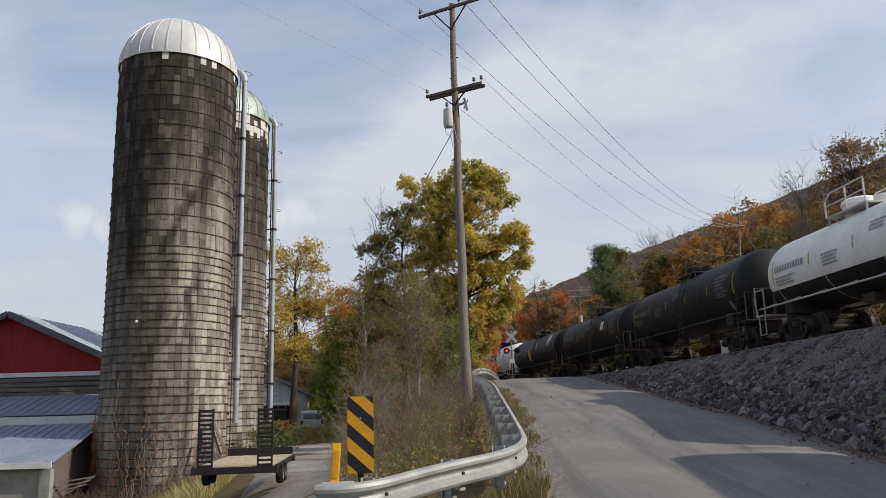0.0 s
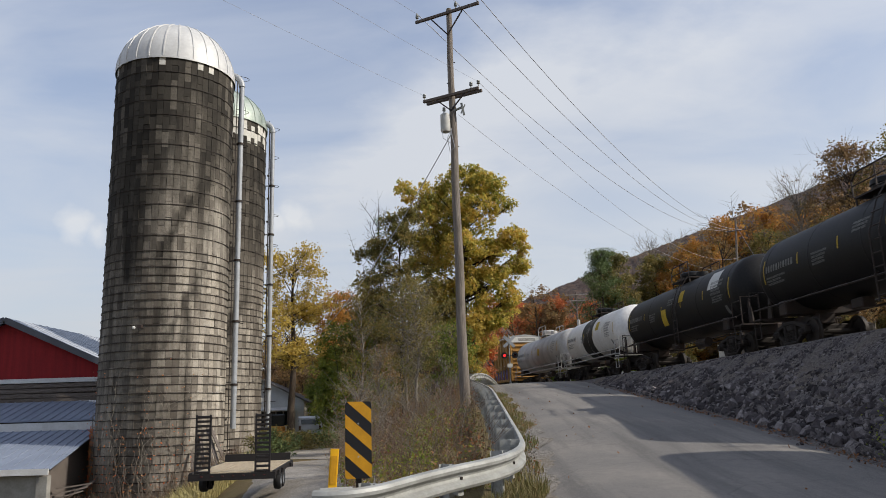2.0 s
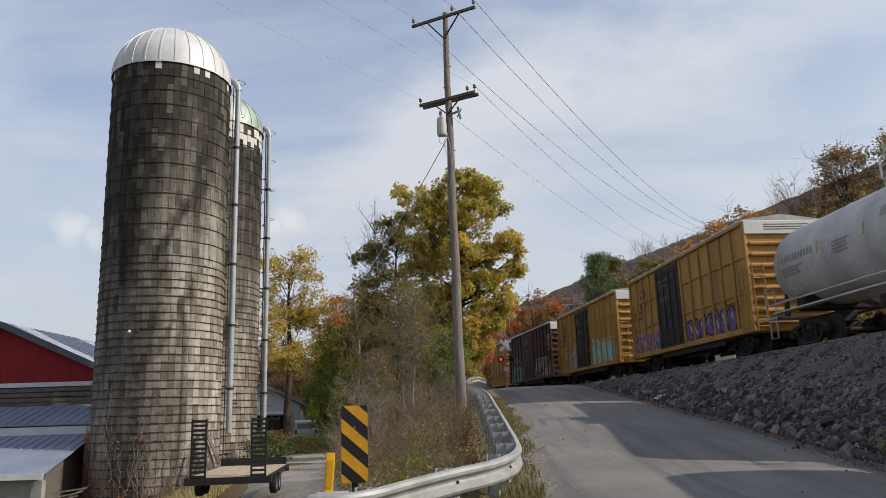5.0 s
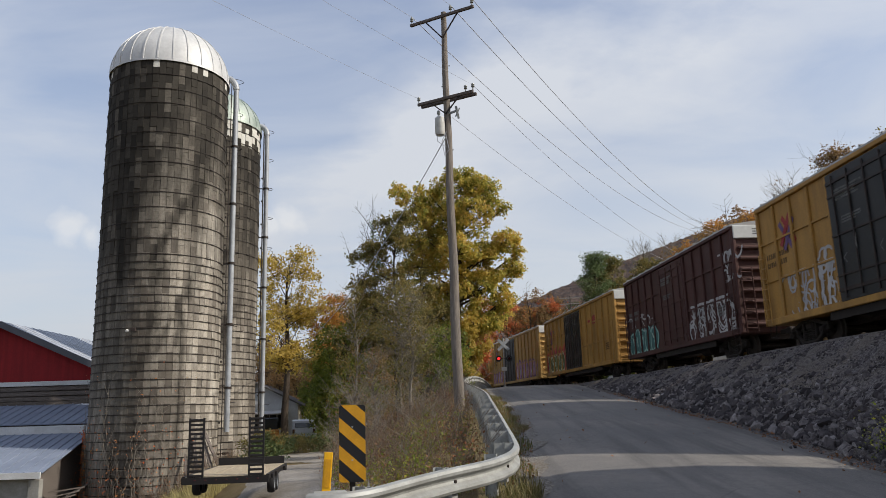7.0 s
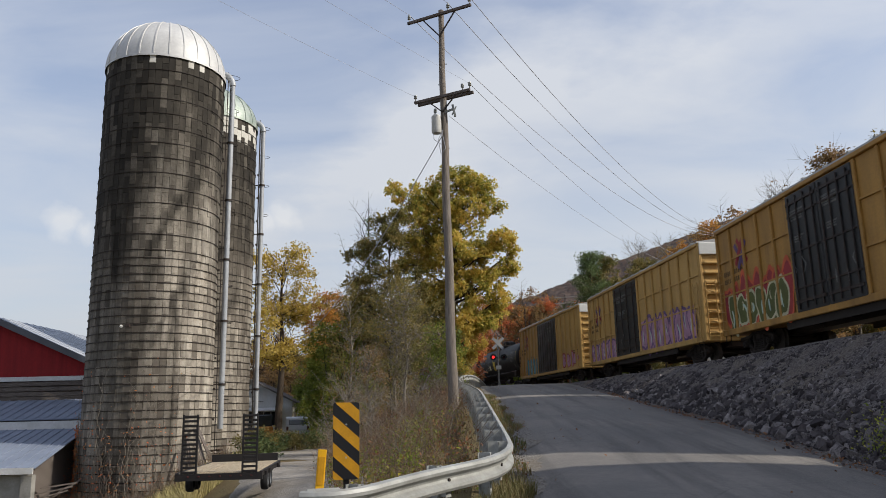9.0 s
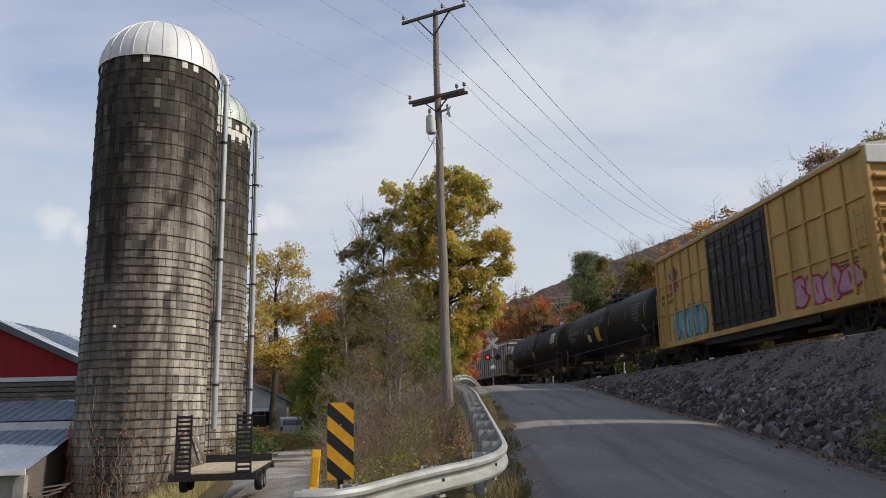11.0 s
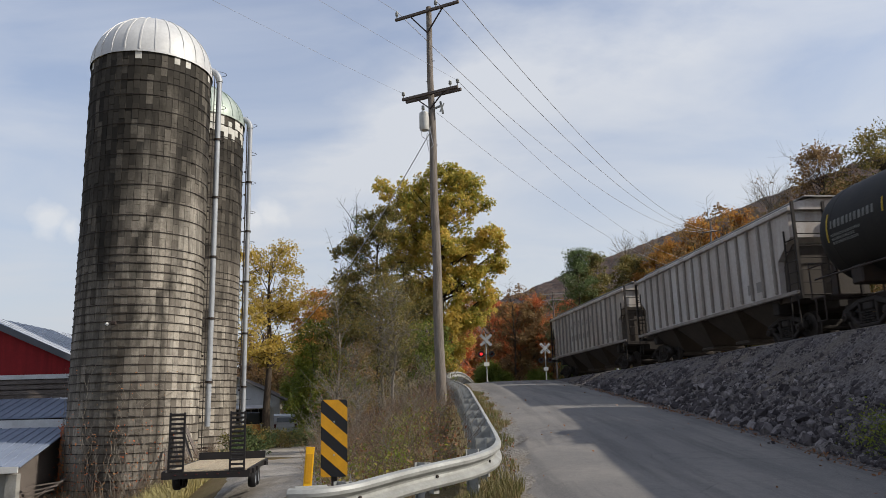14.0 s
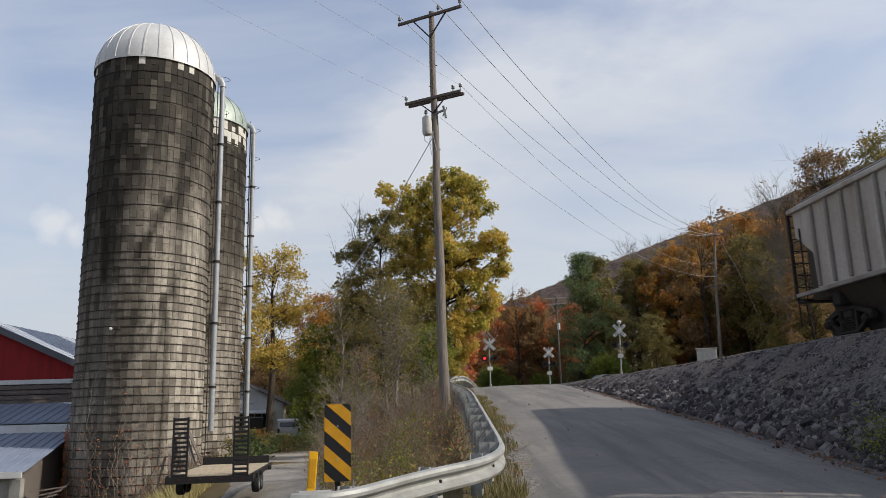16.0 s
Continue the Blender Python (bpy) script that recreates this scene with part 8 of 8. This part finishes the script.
def hopper_car(L, mat, label, lettered):
    c = thing("covered_hopper", label, "hopper car", group="cars of the freight train")
    W, z0, z1 = 3.0, 1.45, 4.02
    hw = W / 2
    m = Matrix(((1, 0, 0, 0), (0, 0, 1, -hw + 0.06), (0, 1, 0, 0), (0, 0, 0, 1)))
    side = [(-L / 2 + 1.15, z0), (L / 2 - 1.15, z0), (L / 2 - 1.1, z0 + 1.1), (L / 2 - 0.25, z0 + 1.7), (L / 2 - 0.25, z1), (-L / 2 + 0.25, z1), (-L / 2 + 0.25, z0 + 1.75), (-L / 2 + 1.1, z0 + 1.1)]
    part("body", Geo().prism(side, W - 0.12, m), mat, c)
    rib = Geo().box((0, 0, 0), (0.10, 0.10, z1 - z0 - 0.2), bev=0.02).mesh("rib", M_RIB)
    n = 15
    for s in (-1, 1):
        for i in range(n + 1):
            x = -L / 2 + 1.32 + (L - 2.64) * i / n
            part("rib", rib, None, c, m=Matrix.Translation((x, s * (hw - 0.02), (z0 + z1) / 2)))
        g = Geo()
        g.box((0, s * (hw - 0.03), z0 - 0.01), (L - 0.1, 0.14, 0.12), bev=0.02)
        part("side_sill", g, M_RIB, c, "dirty grey side sill, same dark tone as ribs")
        part("top_rail", Geo().box((0, s * (hw - 0.03), z1 - 0.02), (L - 0.1, 0.16, 0.14), bev=0.02), mat, c)
    roof = Geo()
    poly = [(-hw, z1 - 0.02), (-hw * 0.86, z1 + 0.18), (-hw * 0.5, z1 + 0.32), (hw * 0.5, z1 + 0.32), (hw * 0.86, z1 + 0.18), (hw, z1 - 0.02)]
    roof.prism(poly, L - 0.2, Matrix(((0, 0, 1, -L / 2 + 0.1), (1, 0, 0, 0), (0, 1, 0, 0), (0, 0, 0, 1))))
    part("roof", roof, mat, c)
    rb = Geo()
    for y in (-0.85, 0.85):
        rb.box((0, y, z1 + 0.36), (L + 0.1, 0.30, 0.04))
        for x in np.linspace(-L / 2 + 0.4, L / 2 - 0.4, 10):
            rb.box((x, y, z1 + 0.30), (0.06, 0.28, 0.12))
    for sx in (-1, 1):
        rb.box((sx * (L / 2 - 0.2), 0, z1 + 0.36), (0.45, 2.0, 0.04))
    part("running_board", rb, M_GALV_ROOF, c)
    for x in (-4.4, -1.5, 1.5, 4.4):
        h = Geo()
        a, b = 1.28, 0.42
        top, bot = z0 - 0.03, 0.42
        vs = [(x - a, -hw + 0.1, top), (x + a, -hw + 0.1, top), (x + a, hw - 0.1, top), (x - a, hw - 0.1, top), (x - b, -0.55, bot), (x + b, -0.55, bot), (x + b, 0.55, bot), (x - b, 0.55, bot)]
        if abs(x) > 4:
            k = 1 if x > 0 else -1
            vs = [(p[0] if i > 3 else p[0] + (0.0), p[1], p[2]) for i, p in enumerate(vs)]
        h.add(vs, [(0, 1, 5, 4), (1, 2, 6, 5), (2, 3, 7, 6), (3, 0, 4, 7), (4, 5, 6, 7), (0, 3, 2, 1)])
        h.box((x, 0, bot - 0.02), (1.1, 1.3, 0.12), bev=0.02)
        part("chute", h, M_HOPPER_LOW, c)
    for sx in (-1, 1):
        e = Geo()
        # slope sheet behind the end frame
        x1 = sx * (L / 2 - 0.05)
        e.prism([(0.35, 0), (2.2, 0), (1.3, 0.3), (0.55, 2.2), (0.35, 2.2)], W - 0.7, Matrix(((-sx, 0, 0, sx * (L / 2 - 0.12)), (0, 0, 1, -hw + 0.25), (0, 1, 0, 1.25), (0, 0, 0, 1))))
        part("slope_sheet", e, M_HOPPER_LOW, c)
        f = Geo()
        for y in (-hw + 0.06, -0.45, 0.45, hw - 0.06):
            f.box((x1 + sx * 0.1, y, 2.75), (0.08, 0.08, 2.9))
        for k in range(8):
            z = 1.35 + k * 0.37
            f.cyl((x1 + sx * 0.1, -hw + 0.06, z), (x1 + sx * 0.1, -0.45, z), 0.02, n=6)
            if k % 3 == 0:
                f.cyl((x1 + sx * 0.1, -0.45, z), (x1 + sx * 0.1, hw - 0.06, z), 0.02, n=6)
        for y in (-hw + 0.03,):
            f.cyl((sx * (L / 2 - 0.55), y, 1.3), (sx * (L / 2 - 0.55), y, 3.4), 0.025, n=6)
            for k in range(6):
                z = 1.4 + 0.33 * k
                f.cyl((sx * (L / 2 - 0.55), y, z), (x1 + sx * 0.1, y, z), 0.018, n=6)
        part("end_frame", f, M_STEEL_RUST, c)
        d = Geo()
        d.box((sx * (L / 2 - 0.9), 0, 1.12), (1.9, 0.7, 0.34), bev=0.03)
        d.box((sx * (L / 2 - 0.12), 0, 1.28), (0.35, W - 0.1, 0.10))
        d.box((sx * (L / 2 - 1.75), 0, 1.15), (0.35, 2.7, 0.45), bev=0.03)
        d.tube([(sx * (L / 2 - 0.5), -hw, 1.3), (sx * (L / 2 - 0.5), -hw, 0.5), (sx * (L / 2 - 0.1), -hw, 0.5), (sx * (L / 2 - 0.1), -hw, 1.3)], 0.022)
        part("underframe", d, M_STEEL_RUST, c)
    t = Geo()
    # one worn letter to a panel, as plain bars
    pitch = (L - 2.64) / n
    for k in range(6 if lettered else 0):
        x = -L / 2 + 1.32 + pitch * (k + 4.5)
        for ox in (-0.11, 0.11):
            t.box((x + ox, -hw + 0.055, 3.15), (0.07, 0.006, 0.42))
        t.box((x, -hw + 0.055, 3.15 + 0.12 * (k % 3 - 1)), (0.15, 0.006, 0.07))
        if k < 5:
            t.box((x, -hw + 0.055, 2.35), (0.24, 0.006, 0.34))
    t.box((L / 2 - 3.0, -hw + 0.055, 1.95), (0.4, 0.006, 0.34))
    t.box((L / 2 - 2.4, -hw + 0.055, 1.95), (0.4, 0.006, 0.34))
    tagged(part("stencil", t, M_HOPPER_MARK, c), kind="stuff")
    add_trucks(c, L)
    add_couplers(c, L / 2 - 0.05)
    return c


M_STENCIL_GREY = plain("stencil_grey", lin(150, 149, 148), 0.8, var=0.7, scale=5.0)
M_GALV_ROOF = weathered("roof_metal", lin(168, 168, 166), lin(112, 100, 88), 1.2, 0.5, 0.6, 0.2)
# Chutes and end slopes: paint darkened to hold the shade between coupled cars.
M_HOPPER_LOW = paint_mat("hopper_lower_shaded", (74, 66, 58), (44, 36, 30), 0.6, 0.75)
M_HOPPER_MARK = plain("hopper_marking", lin(132, 127, 123), 0.8)
Y, S = M_MARK_YELLOW, M_SPRAY


def join_train():
    def put(car, front, rear):
        TRAIN.append((car, (front + rear) / 2))

    put(tank_car(13.9, M_BLACK, "black tank car ahead of the white one", 21), -39.2, -25.3)
    put(tank_car(13.9, M_BLACK, "black tank car coupled before the white one", 22), -24.2, -10.3)
    put(tank_car(14.2, M_WHITE, "white tank car with a black lower half and white guard rails", 1, r=1.27, zc=2.40, platform=-2.2, lower=M_BLACK_DULL, rails=M_MARK_WHITE), -9.2, 5.0)
    put(tank_car(13.9, M_BLACK, "black tank car with dull reflective stripes", 2, patches=()), 6.3, 20.1)
    put(tank_car(13.7, M_BLACK, "glossy black tank car with white stencils", 3, patches=((2.6, 2.9, 0.6, 0.5, M_MARK_WHITE),)), 21.2, 34.9)
    put(tank_car(14.2, M_BLACK, "black tank car with two yellow placards", 4, patches=((-1.2, 2.35, 0.6, 0.75, Y), (1.0, 3.05, 0.5, 0.5, Y), (4.2, 3.2, 1.0, 0.7, M_MARK_WHITE))), 36.1, 50.3)
    put(tank_car(11.6, M_WHITE, "white tank car with a broad black band", 5, r=1.40, zc=2.68, band=(-1.3, 0.9), rails=M_STEEL_DARK, walkway=True, patches=((1.5, 3.2, 0.6, 0.5, Y),)), 51.3, 62.8)
    put(tank_car(13.9, M_GREYWHITE, "dirty grey-white tank car with side walkways", 6, r=1.41, zc=2.72, walkway=True, stripes=True, patches=((0.6, 2.75, 0.55, 0.55, Y),)), 64.0, 77.9)

    b = box_car(13.2, M_YELLOW, "weathered yellow boxcar with violet graffiti", (-2.6, 0.4), M_DOOR_BLACK, 7)
    spray(b, -6.3, -2.7, 1.0, 2.0, -1.46, S["violet"], S["pink"], 71, 6)
    spray(b, 0.6, 5.4, 1.0, 2.0, -1.46, S["violet"], S["black"], 72, 7)
    put(b, 79.2, 92.4)
    b = box_car(12.6, M_YELLOW, "yellow boxcar with a black door, teal and white graffiti", (-1.8, 1.2), M_DOOR_BLACK, 8)
    spray(b, 1.4, 5.5, 1.15, 2.4, -1.46, S["teal"], S["pale"], 81, 6, S["teal"], 3)
    spray(b, -4.4, -1.9, 1.0, 2.3, -1.46, S["white"], S["white"], 82, 6, None, 5)
    spray(b, -2.5, -1.7, 2.0, 2.7, -1.46, S["white"], S["white"], 83, 2, None, 4)
    put(b, 94.85, 107.45)
    b = box_car(12.9, M_BROWN, "brown boxcar with teal and white graffiti", (-1.4, 1.6), M_BROWN, 9, logo=False)
    spray(b, -6.2, -2.2, 1.0, 2.2, -1.46, S["dteal"], S["teal"], 91, 5, S["dteal"])
    spray(b, -6.0, -2.4, 2.1, 2.9, -1.46, S["white"], S["white"], 93, 6, None, 2)
    spray(b, 0.2, 5.9, 1.0, 2.4, -1.46, S["white"], S["white"], 92, 10, None, 5)
    spray(b, 5.2, 6.1, 2.9, 4.0, -1.46, S["white"], S["white"], 94, 2, None, 4)
    put(b, 109.6, 122.5)
    b = box_car(15.6, M_YELLOW, "yellow boxcar with double black doors and green graffiti", (-2.3, 1.3), M_DOOR_BLACK, 10, ndoor=2)
    spray(b, -7.6, -2.5, 1.0, 2.75, -1.46, S["red"], S["orange"], 102, 8, None, 2)
    spray(b, -7.2, -2.9, 0.95, 2.3, -1.47, S["green"], S["cream"], 101, 6, S["green"], 3)
    lg = Geo()
    for k, (x, w) in enumerate(((3.0, 0.55), (3.7, 0.16), (4.0, 0.3), (4.4, 0.3))):
        lg.box((x, -1.462, 3.7), (w, 0.006, 0.14 if k == 0 else 0.5))
    part("emblem", lg, S["red"], b)
    put(b, 124.6, 140.2)
    b = box_car(16.0, M_YELLOW_B, "faded yellow boxcar with pink graffiti", (-3.0, 0.6), M_DOOR_BLACK, 11)
    spray(b, -7.8, -3.1, 0.95, 2.1, -1.46, S["pink"], S["violet"], 111, 7, S["pink"])
    spray(b, 0.8, 7.2, 0.95, 2.5, -1.46, S["pink"], S["violet"], 112, 9, S["pink"])
    put(b, 142.1, 158.1)
    b = box_car(15.7, M_YELLOW_B, "tan-yellow boxcar with double black doors and blue graffiti", (-2.2, 2.6), M_DOOR_BLACK, 12, ndoor=2)
    spray(b, -6.3, -2.9, 1.0, 2.35, -1.46, S["blue"], S["dteal"], 121, 5, S["blue"], 3)
    spray(b, 3.6, 7.0, 1.1, 2.0, -1.46, S["pink"], S["red"], 122, 4, None, 2)
    put(b, 160.1, 175.8)

    put(tank_car(14.9, M_BLACK, "black tank car with a yellow placard", 13, r=1.44, zc=2.83, patches=((-1.2, 2.5, 0.7, 0.8, Y), (-2.7, 2.4, 0.5, 0.4, S["cream"]), (5.0, 3.2, 0.9, 0.6, M_BLACK_DULL))), 177.0, 191.9)
    put(tank_car(14.2, M_BLACK_DULL, "dull black tank car with faint stencils", 14, r=1.44, zc=2.83, patches=((-0.3, 2.4, 0.5, 0.4, Y), (4.6, 3.2, 1.0, 0.7, M_MARK_WHITE))), 193.1, 207.3)
    put(hopper_car(14.2, M_HOPPER, "grey covered hopper car with rust-streaked ribs", False), 208.2, 222.3)
    put(hopper_car(14.0, M_HOPPER_B, "weathered tan-grey covered hopper, last of the train", True), 224.1, 238.1)


join_train()


def motions():
    for car, s0 in TRAIN:
        walk(car, [(t, car_pose(s0 - SPEED * t)) for t in [k * 0.5 for k in range(33)]])


# ---------------------------------------------------------------- riprap and ballast stones
def stone_forms(count, seed, sub=1):
    forms = []
    for k in range(count):
        bm = bmesh.new()
        bmesh.ops.create_icosphere(bm, subdivisions=sub, radius=1.0)
        off = Vector((k * 7.3, seed, 0))
        for v in bm.verts:
            d = v.co.normalized()
            q = 1 + 0.75 * noise.noise(d * 1.3 + off) + 0.35 * noise.noise(d * 2.9 + off)
            v.co = Vector((d.x * q, d.y * q * 0.85, d.z * q * 0.68))
        me = bpy.data.meshes.new("stone")
        bm.to_mesh(me)
        bm.free()
        me.materials.append(M_ROCK)
        forms.append(me)
    return forms


def slope_point(y, u):
    """A point of the embankment: u = 0 at the road's edge, 1 at the ballast shoulder."""
    a, b = interp(y, ROAD_R) + 0.15, track_x(y) - 2.1
    x = a + (b - a) * u
    return x, ground_z(x, y)


def embankment():
    rng = random.Random(21)
    bank = thing("riprap_bank", "steep embankment of broken grey stone", "embankment", kind="structure")
    forms = stone_forms(8, 3)
    raw = [([tuple(v.co) for v in me.vertices], [tuple(p.vertices) for p in me.polygons]) for me in forms]
    rest = Geo()
    singles = 0
    # large riprap on the lower two thirds
    for i in range(14500):
        y = 8.5 + 44 * rng.random() ** 1.25
        u = rng.random() ** 1.3 * 0.85
        x, z = slope_point(y, u)
        s = rng.choice((0.024, 0.028, 0.032, 0.036, 0.042, 0.05, 0.06, 0.07, 0.08, 0.11)) * rng.uniform(0.7, 1.4) * (1.35 - 0.95 * u) * (1 - 0.5 * ease(y, 24, 44))
        m = Matrix.LocRotScale((x, y, z + 0.05 + s * 0.15), Euler((rng.uniform(0, 6.3), rng.uniform(0, 6.3), rng.uniform(0, 6.3))), (s, s * rng.uniform(0.8, 1.2), s))
        k = rng.randrange(8)
        if 11.5 < y < 21 and s > 0.055 and singles < 300:
            part("stone", forms[k], None, bank, m=m)
            singles += 1
        else:
            vs, fs = raw[k]
            rest.add([m @ Vector(p) for p in vs], fs)
    tagged(part("riprap", rest, M_ROCK, bank, "broken grey stones"), kind="stuff")
    # finer ballast near the top and on the shoulder
    tiny = Geo()
    base = [([(0.9, 0, 0), (-0.8, 0.2, 0.1), (0.1, 0.9, 0), (0, -0.9, 0.1), (0.1, 0, 0.75), (0, 0.1, -0.7)], [(0, 2, 4), (2, 1, 4), (1, 3, 4), (3, 0, 4), (2, 0, 5), (1, 2, 5), (3, 1, 5), (0, 3, 5)])]
    for i in range(42000):
        y = 8.5 + 46 * rng.random() ** 1.15
        u = -0.03 + 1.11 * rng.random() ** 0.85
        x, z = slope_point(y, min(u, 1.0))
        if rng.random() < 0.02 and u < 0.2:
            x -= rng.random() * 0.7
            z = road_z(y) - 0.05
        if u > 1.0:
            x += (u - 1.0) * 8
        s = rng.uniform(0.022, 0.050)
        m = Matrix.LocRotScale((x, y, z + 0.07 + s * 0.3), Euler((rng.uniform(0, 6.3), rng.uniform(0, 6.3), rng.uniform(0, 6.3))), (s, s * rng.uniform(0.7, 1.3), s))
        vs, fs = base[0]
        tiny.add([m @ Vector(p) for p in vs], fs)
    tagged(part("ballast_stones", tiny, M_ROCK, bank, "small angular ballast stones"), kind="stuff")
    # gravel shoulder along the road's left edge
    gv = Geo()
    for i in range(3500):
        y = 8 + 26 * rng.random() ** 1.5
        x = interp(y, ROAD_L) + rng.gauss(-0.12, 0.12)
        s = rng.uniform(0.008, 0.022)
        m = Matrix.LocRotScale((x, y, road_z(y) - 0.02 + s * 0.4), Euler((rng.uniform(0, 6.3), rng.uniform(0, 6.3), 0)), (s, s, s * 0.7))
        vs, fs = base[0]
        gv.add([m @ Vector(p) for p in vs], fs)
    solid("shoulder_gravel", gv, M_GRAVEL, "loose pale gravel along the asphalt edge", "gravel", kind="stuff")


embankment()


motions()
